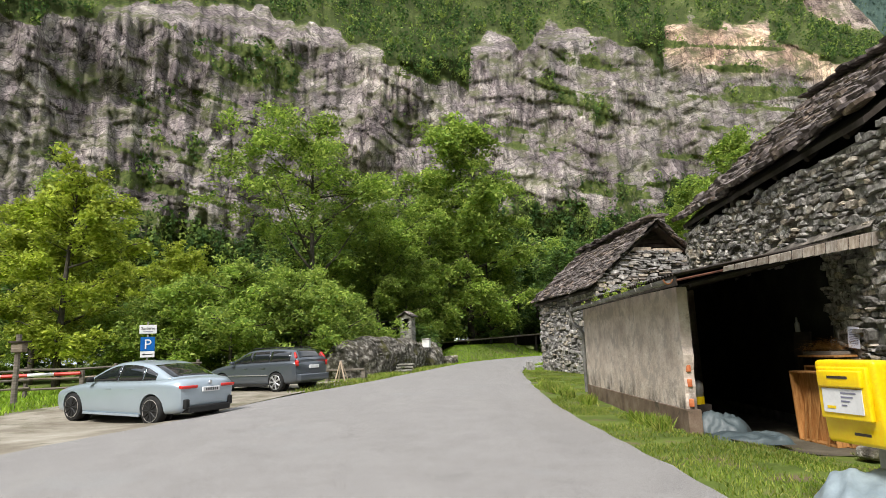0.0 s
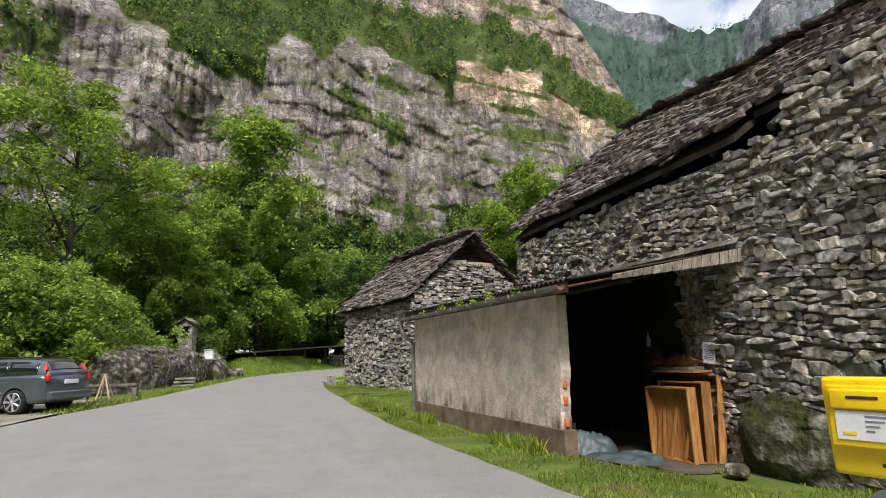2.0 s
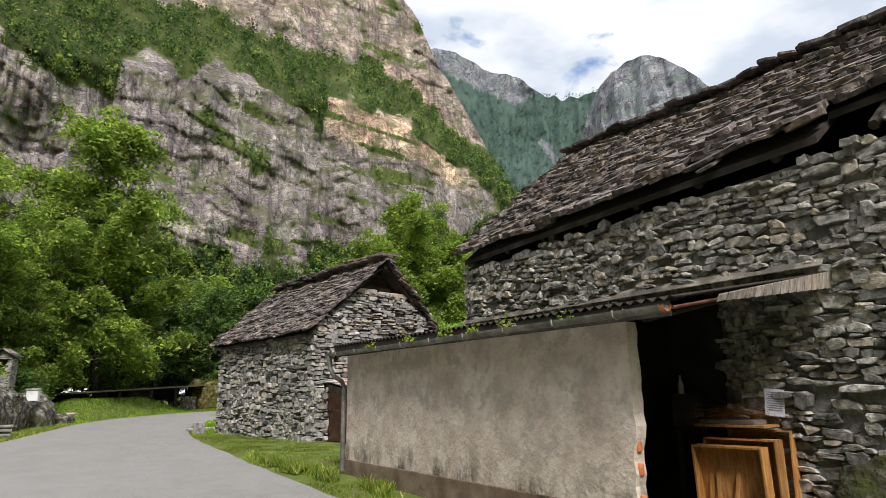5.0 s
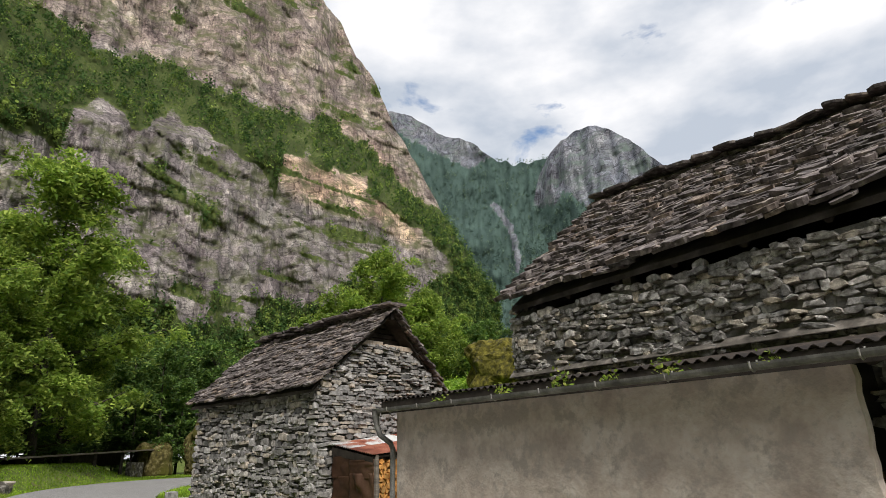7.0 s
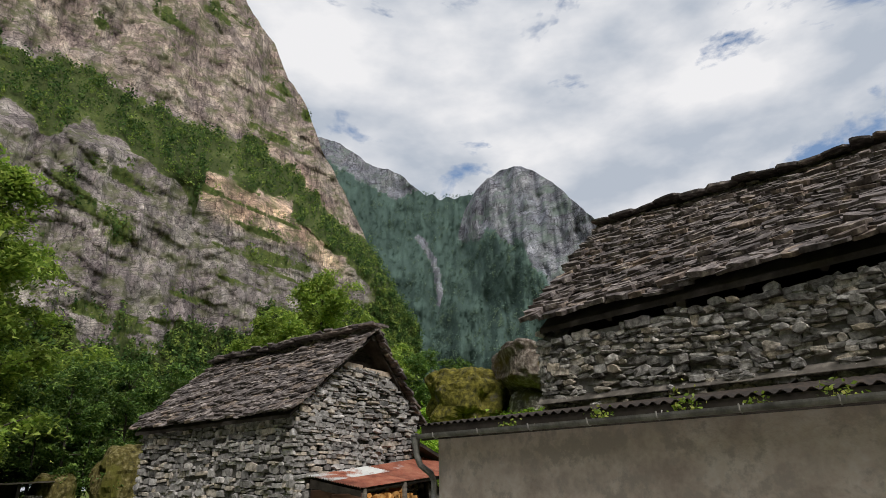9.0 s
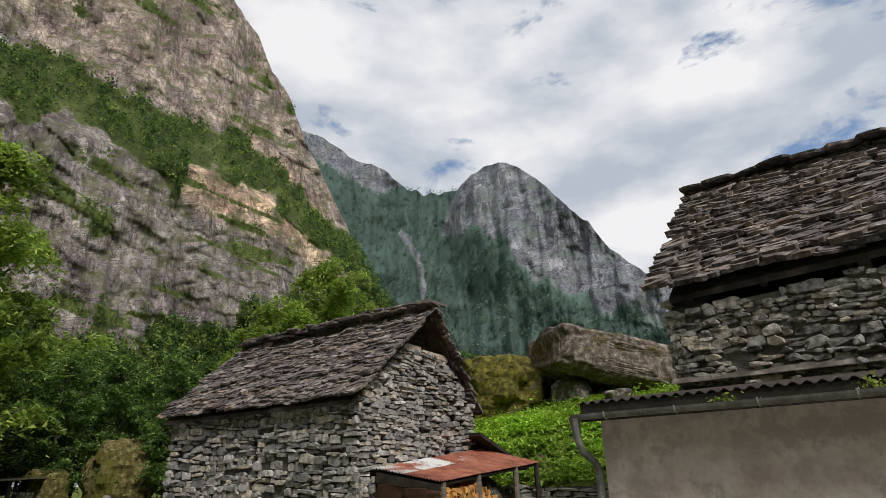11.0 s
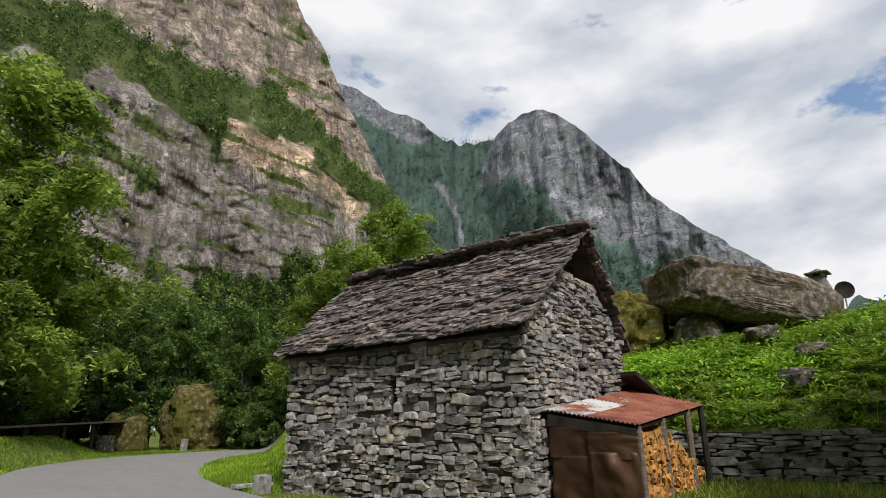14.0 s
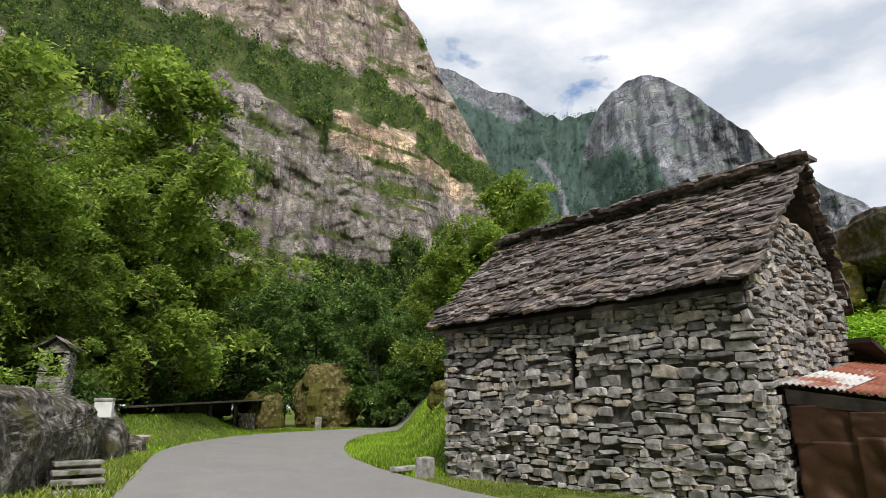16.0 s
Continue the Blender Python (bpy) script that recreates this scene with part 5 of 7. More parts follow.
for x, y, s, a in ((4.0, 51.5, 1.6, 0), (-3.4, 46.5, 0.95, 80), (0.2, 48.5, 1.1, 160), (-1.6, 44.2, 0.75, 250), (-3.6, 41.2, 0.72, 10), (-7.2, 42.5, 0.62, 200), (-10.8, 38.5, 0.52, 120), (6.0, 54.5, 0.95, 40), (27.2, 47, 1.28, 130), (30, 50.5, 1.1, 10), (32.5, 46, 1.05, 220), (23.5, 49.5, 0.9, 77)):
    put_tree(T_OAK, x, y, scale=s, turn=a)
for x, y, s, a in ((5, 58, 1.0, 0), (9, 64, 1.0, 60), (13, 67, 1.0, 130), (17, 69, 1.05, 200), (21, 66, 1.0, 260), (24, 62, 0.95, 320), (28, 66, 1.0, 30), (33, 63, 1.0, 90), (37, 59, 1.0, 150), (10, 71, 1.1, 210), (19, 74, 1.1, 270), (0, 53, 1.0, 330), (-6, 53, 0.8, 15), (-13, 52, 0.66, 75), (-19, 54, 0.66, 135), (-26, 57, 0.75, 195), (3, 64, 1.1, 255), (-4, 60, 1.1, 315), (-33, 50, 1.0, 45), (29, 56, 0.85, 105), (34, 53, 0.9, 165), (38, 50, 0.9, 225), (22, 57, 0.8, 285), (42, 56, 1.0, 345), (15, 62.5, 0.85, 5), (45, 48, 0.9, 65), (36, 43, 0.8, 20)):
    put_tree(T_DARK, x, y, scale=s, turn=a)
for x, y, s, a in ((-3.5, 43, 0.9, 0), (3.5, 52.5, 0.9, 60), (20, 61, 0.95, 120), (23.5, 58, 1.0, 180), (26, 54, 1.0, 240), (28, 51.5, 0.8, 300), (-13.5, 30, 0.9, 30), (-17, 32, 0.9, 90), (-10, 41, 1.0, 150), (-19.5, 38, 1.0, 210), (-26, 37, 1.0, 270), (8, 62, 0.8, 330), (12, 64.5, 0.8, 20), (-32, 34, 1.0, 80), (31, 57, 1.0, 140), (-1, 41.5, 0.7, 200), (-6.5, 40, 1.0, 10), (22, 53.5, 0.75, 44), (30, 49, 0.8, 99), (14.2, 30.5, 0.6, 10), (17.5, 31, 0.75, 70), (13.2, 33.5, 0.65, 140)):
    put_tree(T_BUSH_DARK, x, y, scale=s, turn=a)


def distant_wood(name, P, veg, threshold, count, height, leaves, leaf, mat, seed, label, low=None):
    """Far trees on a mountain side: clumps of leaves, all in one object."""
    r = np.random.default_rng(seed)
    p, v = P.reshape(-1, 3), veg.ravel()
    w = np.clip(v - threshold, 0, None) * np.linalg.norm(p[:, :2], axis=1)
    idx = r.choice(len(p), size=count, p=w / w.sum())
    base = p[idx] + r.normal(size=(count, 3)) * np.array([1.5, 1.5, 0.5])
    base[:, :2] -= base[:, :2] / np.linalg.norm(base[:, :2], axis=1)[:, None] * height * 0.32
    h = height * r.uniform(0.5, 1.25, count)
    q = r.normal(size=(count, leaves, 3))
    q /= np.linalg.norm(q, axis=2)[..., None]
    facing = (q + r.normal(size=q.shape) * 0.35 + np.array([0, 0, 0.25])).reshape(-1, 3)
    facing /= np.linalg.norm(facing, axis=1)[:, None]
    q *= r.uniform(0.8, 1.08, (count, leaves))[..., None]
    q *= (h[:, None, None] * np.array([0.34, 0.34, 0.5]))
    q[..., 2] += h[:, None] * 0.5
    c = (base[:, None, :] + q).reshape(-1, 3)
    a = np.cross(facing, r.normal(size=facing.shape))
    a /= np.linalg.norm(a, axis=1)[:, None]
    b = np.cross(facing, a)
    s = np.repeat(leaf * h / height, leaves)[:, None] * r.uniform(0.6, 1.2, (len(c), 1))
    V = np.stack([c - a * s * 0.5, c + b * s * 0.4, c + a * s * 0.5, c - b * s * 0.4], 1).reshape(-1, 3)
    F = np.arange(len(V)).reshape(-1, 4)
    return tagged(new(name, mesh_of(name, V, F, [mat])), label, "forest", kind="stuff")


def far_foliage(name, dark, mid, light, scale):
    m, n, l, b = material(name, 0.8, 0, 0.1)
    # tone noise paints shade between the far crowns into the leaf colour
    c = blend(n, l, 1.0, ramp(n, l, texture(n, l, scale, 3, (1, 1, 0.7), 0.6), [(0.36, dark), (0.5, mid), (0.64, light)]), ramp(n, l, n.new("ShaderNodeNewGeometry").outputs["Random Per Island"], [(0.0, 0.8), (1.0, 1.2)]), "MULTIPLY")
    l.new(c, b.inputs["Base Color"])
    tr, mx = n.new("ShaderNodeBsdfTranslucent"), n.new("ShaderNodeMixShader")
    l.new(c, tr.inputs["Color"])
    mx.inputs[0].default_value = 0.4
    l.new(b.outputs[0], mx.inputs[1])
    l.new(tr.outputs[0], mx.inputs[2])
    l.new(mx.outputs[0], n["Material Output"].inputs["Surface"])
    return m


M_WOOD_FAR = far_foliage("far_leaves", (0.036, 0.078, 0.026), (0.095, 0.165, 0.046), (0.31, 0.39, 0.09), 0.15)
# blue-green leaves: the haze of distance is mixed into their colour
M_WOOD_HAZE = far_foliage("hazy_distant_leaves", (0.070, 0.115, 0.098), (0.11, 0.165, 0.13), (0.20, 0.265, 0.17), 0.035)
distant_wood("cliff_wood", cliff_p, cliff_v, 0.50, 9000, 8.5, 21, 2.0, M_WOOD_FAR, 71, "wood of small trees on the cliff ledges")
distant_wood("cliff_shrubs", cliff_p, cliff_v, 0.30, 13000, 3.0, 9, 1.2, M_WOOD_FAR, 72, "shrubs clinging to cracks of the cliff")
distant_wood("ridge_wood", ridge_p, ridge_v, 0.5, 7000, 10, 8, 3.6, M_WOOD_HAZE, 73, "forest on the far ridge")
distant_wood("dome_wood", dome_p, dome_v, 0.5, 7000, 8, 8, 2.9, M_WOOD_HAZE, 74, "forest round the foot of the rock dome")


# ---------- rocks ----------
def rock(name, at, size, turn, seed, label, category="boulder", mat=None, detail=5, rough=0.34, block=0.72):
    """A weathered boulder: a blunt block with broken facets, and relief of a few decimetres and centimetres at true size."""
    bm = bmesh.new()
    bmesh.ops.create_icosphere(bm, subdivisions=detail, radius=1.0)
    P = np.array([tuple(v.co) for v in bm.verts])
    flat = np.sign(P) * np.abs(P) ** block
    d = 1 + rough * fbm(P[:, 0] * 1.1 + seed, P[:, 1] * 1.1, P[:, 2] * 1.3, 3, seed)
    Q = flat * d[:, None] * np.array(size)
    small = min(size)
    W = Q + 0.25 * small * np.stack([fbm(Q[:, 0] / small + k * 7, Q[:, 1] / small, Q[:, 2] / small, 2, seed + 11 + k) for k in range(3)], -1)
    cells = np.floor(W / small * 1.7 + seed)
    push = small * (0.07 * (lattice(cells[:, 0], cells[:, 1], cells[:, 2], seed) - 0.5) + rough * 0.45 * fbm(Q[:, 0] * 1.4, Q[:, 1] * 1.4, Q[:, 2] * 1.4, 4, seed + 1))
    push = push + 0.05 * min(small, 1.0) * fbm(Q[:, 0] * 6, Q[:, 1] * 6, Q[:, 2] * 6, 3, seed + 5)
    N = P / np.array(size)
    N /= np.linalg.norm(N, axis=1)[:, None]
    P = Q + N * push[:, None]
    for v, p in zip(bm.verts, P):
        v.co = p
    ob = part(name, bm, mat or M_BOULDER, None, label, False)
    ob.matrix_basis = pose(*at, 0, 0, turn)
    return tagged(ob, label, category)


roadside = rock("roadside_boulder", (-2.75, 31.6, 0.75), (1.55, 5.7, 1.45), -19, 3, "long dark mossy boulder beside the road", rough=0.26, detail=6)
rock("boulder", (-0.5, 37.0, 0.75), (1.2, 1.9, 1.15), -20, 5, "pale broken end of the roadside rock")
rock("boulder", (0.95, 38.6, 0.45), (0.55, 0.7, 0.42), 10, 8, "pale stone at the edge of the lawn", detail=4)
rock("boulder", (1.6, 40.2, 0.5), (0.3, 0.35, 0.28), 50, 9, "small pale stone on the grass", detail=3)
overhang = rock("overhanging_boulder", (20.1, 19.75, 6.05), (3.0, 2.0, 1.0), -38, 12, "huge flat-topped boulder with brown lichen on the slope", rough=0.20, block=0.50, detail=6, mat=surface("brown_boulder", (0.07, 0.055, 0.044), (0.19, 0.152, 0.125), (0.46, 0.40, 0.35), 5.0, 30, 0.95, bump=1.0, depth=0.12, patch=(0.13, 0.10, 0.03), patch_scale=1.3, patch_from=0.52))
overhang.matrix_basis = pose(20.1, 19.75, 6.0, 0, 11, -38)
rock("boulder", (18.5, 20.6, 4.6), (0.55, 0.8, 0.8), 0, 13, "dark stone propping the overhanging boulder", detail=4)
rock("mossy_boulder", (18.6, 23.9, 5.2), (1.9, 2.0, 1.55), 20, 14, "boulder covered with yellow moss behind the barn", rough=0.5, mat=surface("yellow_moss", (0.035, 0.034, 0.012), (0.12, 0.105, 0.018), (0.27, 0.235, 0.045), 5.0, 30, 0.97, bump=1.0, depth=0.08, patch=(0.10, 0.088, 0.07), patch_scale=1.6, patch_from=0.58))
rock("boulder", (16.5, 16.7, 3.5), (0.55, 0.45, 0.35), 15, 15, "lichen-covered stone among the ferns", detail=4)
rock("boulder", (15.2, 16.9, 2.75), (0.5, 0.4, 0.32), 60, 16, "rusty mossy stone among the ferns", detail=4)
rock("boulder", (17.9, 18.4, 4.4), (0.5, 0.45, 0.3), 60, 19, "grey stone among the ferns", detail=4)
M_MOSSROCK = surface("moss_rock", (0.03, 0.026, 0.01), (0.10, 0.082, 0.022), (0.30, 0.26, 0.13), 3.0, 18, 0.95, bump=0.8, depth=0.05, patch=(0.09, 0.085, 0.015), patch_scale=0.6, patch_from=0.5)
rock("mossy_boulder", (19.3, 60.5, 2.2), (2.3, 2.3, 3.0), 0, 17, "tall moss-covered boulder in the wood", mat=M_MOSSROCK)
rock("mossy_boulder", (14.4, 61.0, 1.3), (1.5, 1.3, 1.9), 0, 18, "mossy boulder beside the low shed", mat=M_MOSSROCK)
rock("mossy_boulder", (7.0, 62.5, 2.3), (1.5, 1.3, 1.5), 0, 20, "mossy boulder at the forest edge", mat=M_MOSSROCK)
rock("mossy_boulder", (14.6, 38.2, 2.15), (0.8, 0.9, 0.75), 25, 22, "lichen-covered boulder behind the grassy bank", mat=M_MOSSROCK)
rock("wall_foot_boulder", (5.72, 3.98, 0.05), (0.42, 0.80, 0.68), 4, 21, "mossy boulder built into the foot of the wall", rough=0.4, mat=surface("dark_moss_rock", (0.02, 0.02, 0.012), (0.05, 0.048, 0.026), (0.26, 0.25, 0.21), 3.5, 14, 0.96, bump=1.0, depth=0.08, patch=(0.05, 0.058, 0.014), patch_scale=2.2, patch_from=0.5))
rock("boulder", (4.95, 4.35, -0.24), (0.17, 0.14, 0.09), 20, 23, "loose stone on the grass", detail=3)

# ---------- retaining wall ----------
ret = empty("retaining_wall", (13.35, 17.9, 0), "dark mossy dry-stone retaining wall", "wall")
RU, RN = Vector((HU[0], HU[1], 0)), Vector((-HN[0], -HN[1], 0))
ret_core = keep_world(part("wall_core", prism([(0, -0.2), (17, -0.2), (17, 1.42), (0, 1.36)], Vector((13.35, 17.9, 0)) - RU * 9, RU, -RN, 0.4), M_CORE, None), ret)
M_DARK_STONE = surface("damp_stone", (0.12, 0.115, 0.095), (0.26, 0.25, 0.215), (0.48, 0.465, 0.42), 4, 36, 0.93, bump=0.7, depth=0.02, spread="island", amount=0.4, patch=(0.06, 0.075, 0.02), patch_scale=2.0, patch_from=0.54)
RET_STONES = lay_stones(Vector((13.35, 17.9, 0)) - RU * 9, RU, RN, 17, 0.0, lambda s: 1.45, (0.09, 0.2), (0.25, 0.7), 0.12, 401)
DAMP = [m.copy() for m in STONES]
for m in DAMP:
    m.materials.clear()
    m.materials.append(M_DARK_STONE)
SHRINE_KIT = {a.name: b for a, b in zip(STONES, DAMP)}
RET_STONES = [(DAMP[i % len(DAMP)], m) for i, (_, m) in enumerate(RET_STONES)]

# ---------- woodshed ----------
shed = empty("woodshed", (6.58, 17.4, 0), "lean-to woodshed with a rusty red tin roof", "shed")
SL, SC, SR, SB = (6.36, 19.15, 1.86), (6.56, 17.38, 1.55), (11.85, 18.25, 2.05), (11.1, 19.75, 2.46)


def shed_part(name, bm, mat, label="", smooth=False):
    return keep_world(part(name, bm, mat, None, label, smooth), shed)


def lerp4(f, g):
    return Vector(SC).lerp(Vector(SL), f).lerp(Vector(SR).lerp(Vector(SB), f), g)


M_FLAKED = surface("flaked_white_tin", (0.16, 0.05, 0.03), (0.30, 0.10, 0.06), (0.40, 0.18, 0.11), 2.2, 24, 0.7, 0.1, bump=0.2, patch=(0.60, 0.60, 0.58), patch_scale=1.3, patch_from=0.40)
for i, (f0, f1, g0, g1) in enumerate(((0.55, 1.0, 0.0, 0.45), (0.0, 0.56, 0.0, 0.36), (0.0, 0.56, 0.35, 0.70), (0.55, 1.0, 0.44, 0.74), (0.0, 1.0, 0.69, 1.0))):
    me = corrugated(lerp4(f0, g0), lerp4(f1, g0), lerp4(f1, g1), lerp4(f0, g1), int(22 * (f1 - f0)), 0.016, 0.005, 4)
    me.transform(Matrix.Translation((0, 0, 0.006 * (4 - i))))
    me.materials.append(M_RUST if i else M_FLAKED)
    keep_world(tagged(new("roof_sheet", me), "rust-red corrugated sheet with flaking white paint" if i == 0 else "rust-red corrugated sheet"), shed)
for f, g in ((0.04, 0.03), (0.04, 0.33), (0.04, 0.72), (0.04, 0.985), (0.9, 0.985)):
    p = lerp4(f, g)
    shed_part("post", tube([(p.x, p.y, -0.05), (p.x + 0.02, p.y, p.z * 0.5), (p.x, p.y, p.z - 0.03)], [0.085, 0.075, 0.07], 8), M_DARKWOOD if g > 0.9 else M_WOOD, "round weathered timber post")
for g in (0.03, 0.5, 0.97):
    shed_part("rafter", tube([lerp4(0.02, g) - Vector((0, 0, 0.06)), lerp4(0.98, g) - Vector((0, 0, 0.06))], 0.035, 6), M_DARKWOOD)
shed_part("beam", tube([lerp4(0.05, 0.01) - Vector((0, 0, 0.07)), lerp4(0.05, 0.99) - Vector((0, 0, 0.07))], 0.045, 6), M_DARKWOOD)
M_SHEET = surface("rusty_sheet", (0.05, 0.028, 0.018), (0.105, 0.055, 0.035), (0.19, 0.11, 0.075), 0.9, 22, 0.42, 0.6, bump=0.15, depth=0.01)


def dented(a, b, z0, z1, seed, bulge=0.05):
    n, k = 26, 20
    V = []
    a, b = Vector(a), Vector(b)
    for i in range(n):
        for j in range(k):
            p = a.lerp(b, i / (n - 1))
            z = z0 + (z1 - z0) * j / (k - 1)
            o = bulge * float(np.abs(fbm(np.array(i * 0.11 + j * 0.05), np.array(j * 0.13), np.array(seed * 1.7), 2, seed)))
            V.append((p.x - o, p.y, z))
    me = mesh_of("sheet_panel", V, grid_faces(n, k), [M_SHEET], True)
    ob = keep_world(tagged(new("sheet_panel", me), "buckled rusty brown metal sheet"), shed)
    mod = ob.modifiers.new("thick", "SOLIDIFY")
    mod.thickness = 0.006


dented((6.44, 19.1, 0), (6.60, 17.95, 0), 0.12, 1.05, 1, 0.12)
dented((6.45, 18.3, 0), (6.62, 17.42, 0), 0.08, 1.12, 2, 0.14)
dented((6.42, 19.12, 0), (6.56, 18.2, 0), 1.0, 1.55, 3, 0.05)
dented((6.47, 18.35, 0), (6.60, 17.42, 0), 0.98, 1.45, 4, 0.07)
shed_part("side_board", deck((6.40, 19.14, 1.80), (6.57, 17.42, 1.50), (6.59, 17.42, 1.36), (6.42, 19.14, 1.6), 0.02), M_DARKWOOD)
wr = np.random.default_rng(12)
M_LOG = surface("split_log", (0.40, 0.17, 0.045), (0.56, 0.28, 0.08), (0.68, 0.42, 0.17), 9, 60, 0.85, bump=0.4, spread="object", amount=0.45)
LOGS = []
for k in range(6):
    n = (3, 4, 5, 3, 4, 6)[k]
    ang = np.sort(np.arange(n) * 2 * math.pi / n + wr.uniform(-0.35, 0.35, n))
    ring = np.stack([np.cos(ang), np.sin(ang)], -1) * wr.uniform(0.42, 0.55, n)[:, None]
    V = [(x, -0.5 + wr.uniform(-0.04, 0.04), z) for x, z in ring] + [(x, 0.5, z) for x, z in ring]
    F = [tuple(range(n)), tuple(range(2 * n - 1, n - 1, -1))] + [(a, n + a, n + (a + 1) % n, (a + 1) % n) for a in range(n)]
    LOGS.append(mesh_of("log", V, F, [M_LOG]))
pile = empty("firewood_stack", (7.0, 17.9, 0), "stack of split orange and brown firewood logs", "firewood")
PILE = []
FU = (Vector(SR) - Vector(SC))
FU = Vector((FU.x, FU.y, 0)).normalized()
FN = Vector((FU.y, -FU.x, 0))
for s in np.arange(0.12, 4.6, 0.115):
    h_top = 1.36 if s < 1.6 else max(0.35, 1.45 - 0.32 * (s - 1.6))
    z = 0.1
    while z < h_top:
        zz = wr.uniform(0.085, 0.14)
        p = Vector((6.66, 17.42, 0)) + FU * (s + wr.uniform(-0.03, 0.03)) - FN * (0.22 + wr.uniform(-0.04, 0.05)) + Vector((0, 0, z + zz / 2))
        ax = Matrix((FU, -FN, Vector((0, 0, 1)))).transposed() @ Matrix.Rotation(wr.uniform(0, 6.28), 3, "Y")
        PILE.append((LOGS[int(wr.integers(6))], Matrix.Translation(p) @ ax.to_4x4() @ Matrix.Diagonal((0.145, 0.42, 0.145, 1))))
        z += zz

# dark slab canopy and low wall behind the barn corner
canopy = part("slab_canopy", deck((10.5, 19.25, 2.85), (12.7, 19.15, 1.98), (13.0, 21.6, 2.0), (10.9, 22.2, 2.9), 0.1), M_DARKWOOD, None)
tagged(canopy, "dark slab canopy against the barn's back corner", "canopy")
rock("stone_heap", (11.9, 20.6, 0.7), (0.6, 0.8, 1.05), 10, 25, "heap of stones under the dark canopy", "stones", detail=4)

# ---------- low shed, shrine, mail box, steps ----------
low = empty("low_shed", (8, 54, 0.8), "long low shed with a flat slab roof", "shed")


def low_part(name, bm, mat, label=""):
    return keep_world(part(name, bm, mat, None, label), low)


la, lb = Vector((2.3, 47.3, 2.02)), Vector((14.3, 60.2, 2.72))
ld = (lb - la).normalized()
ln = Vector((-ld.y, ld.x, 0)).normalized()
low_part("roof", deck(la, lb, lb + ln * 3 + Vector((0, 0, -0.12)), la + ln * 3 + Vector((0, 0, -0.12)), 0.11), M_WOOD, "weathered grey roof edge")
low_part("rear_wall", prism([(0, -0.5), (17.5, -0.9), (17.5, 0.2), (0, 0.2)], la + ln * 2.7 - Vector((0, 0, 0.3)), ld, ln, 0.2), M_DARKWOOD)
for f in (0.3, 0.52, 0.72, 0.985):
    p = la.lerp(lb, f) + ln * 0.25
    zg = float(ground_z(p.x, p.y)) - 0.1
    low_part("post", box((p.x - 0.1, p.y - 0.1, zg), (p.x + 0.1, p.y + 0.1, p.z + 0.02)), M_DARKWOOD)
p = la.lerp(lb, 0.8) + ln * 0.2
low_part("stone_base", prism([(0, -2.2), (1.9, -2.3), (1.9, -1.0), (0, -0.9)], p, ld, ln, 0.4), M_BOULDER, "low stone wall under the roof")
p = lb - ld * 0.5
low_part("side_panel", prism([(0, -2.4), (0.55, -2.4), (0.55, -0.12), (0, -0.12)], p, ld, ln, 0.1), M_SHEET, "rust-brown door panel")
for f in (0.12, 0.42):
    p = la.lerp(lb, f) + ln * 0.9
    low_part("board_panel", prism([(0, -1.3), (2.6, -1.3), (2.6, -0.16), (0, -0.16)], p, ld, ln, 0.05), M_DARKWOOD)

shrine = empty("wayside_shrine", (-1.45, 37.0, 1.55), "small stone shrine tower with a slab roof on a boulder", "shrine", turn=-20)
sw = 0.36
for a, b in (((-sw, -sw, 0), (sw, sw, 1.18)), ((-sw, -sw, 1.18), (-sw + 0.14, sw, 1.95)), ((sw - 0.14, -sw, 1.18), (sw, sw, 1.95)), ((-sw + 0.14, sw - 0.14, 1.18), (sw - 0.14, sw, 1.95)), ((-sw + 0.14, -sw, 1.85), (sw - 0.14, -sw + 0.14, 1.95))):
    part("masonry", box(a, b), M_CORE, shrine)
SH_STONES = []
for o, u, n in (((-sw, -sw, 0), (1, 0, 0), (0, -1, 0)), ((sw, -sw, 0), (0, 1, 0), (1, 0, 0)), ((-sw, sw, 0), (0, -1, 0), (-1, 0, 0))):
    SH_STONES += lay_stones(o, u, n, 2 * sw, 0.0, lambda s: 1.95, (0.05, 0.09), (0.12, 0.35), 0.035, 501, (lambda s, z: 0.13 < s < 0.59 and 1.16 < z < 1.86) if n[1] == -1 else None, 0.0)
SH_STONES = [(SHRINE_KIT[m.name], w) for m, w in SH_STONES]
for side in (1, -1):
    for i in range(3):
        e, f = 0.58 - 0.19 * i, 0.36 - 0.19 * i
        part("roof_slab", deck((side * e, -0.56, 2.0 + 0.115 * i), (side * e, 0.50, 2.0 + 0.115 * i), (side * max(f, 0), 0.50, 2.14 + 0.115 * i), (side * max(f, 0), -0.56, 2.14 + 0.115 * i), 0.05), M_SLAB, shrine)
part("gable_stone", prism([(-0.34, 1.95), (0.34, 1.95), (0.0, 2.28)], (0, -0.34, 0), (1, 0, 0), (0, 1, 0), 0.66), M_DARK_STONE, shrine)
mail = empty("mail_box", (-0.30, 35.2, 1.50), "small white metal mail box on the rock", "mail box", turn=-25)
part("case", box((-0.24, -0.12, 0), (0.24, 0.12, 0.52), 0.02), surface("white_enamel", (0.6, 0.6, 0.58), (0.72, 0.72, 0.70), (0.8, 0.8, 0.78), 3, 40, 0.5, bump=0.05), mail)
part("lid", box((-0.26, -0.15, 0.46), (0.26, 0.13, 0.55), 0.02), M_TIN, mail)
pot = empty("flower_bowl", (1.55, 39.2, 0.55), "shallow stone flower bowl by the rock", "flower pot")
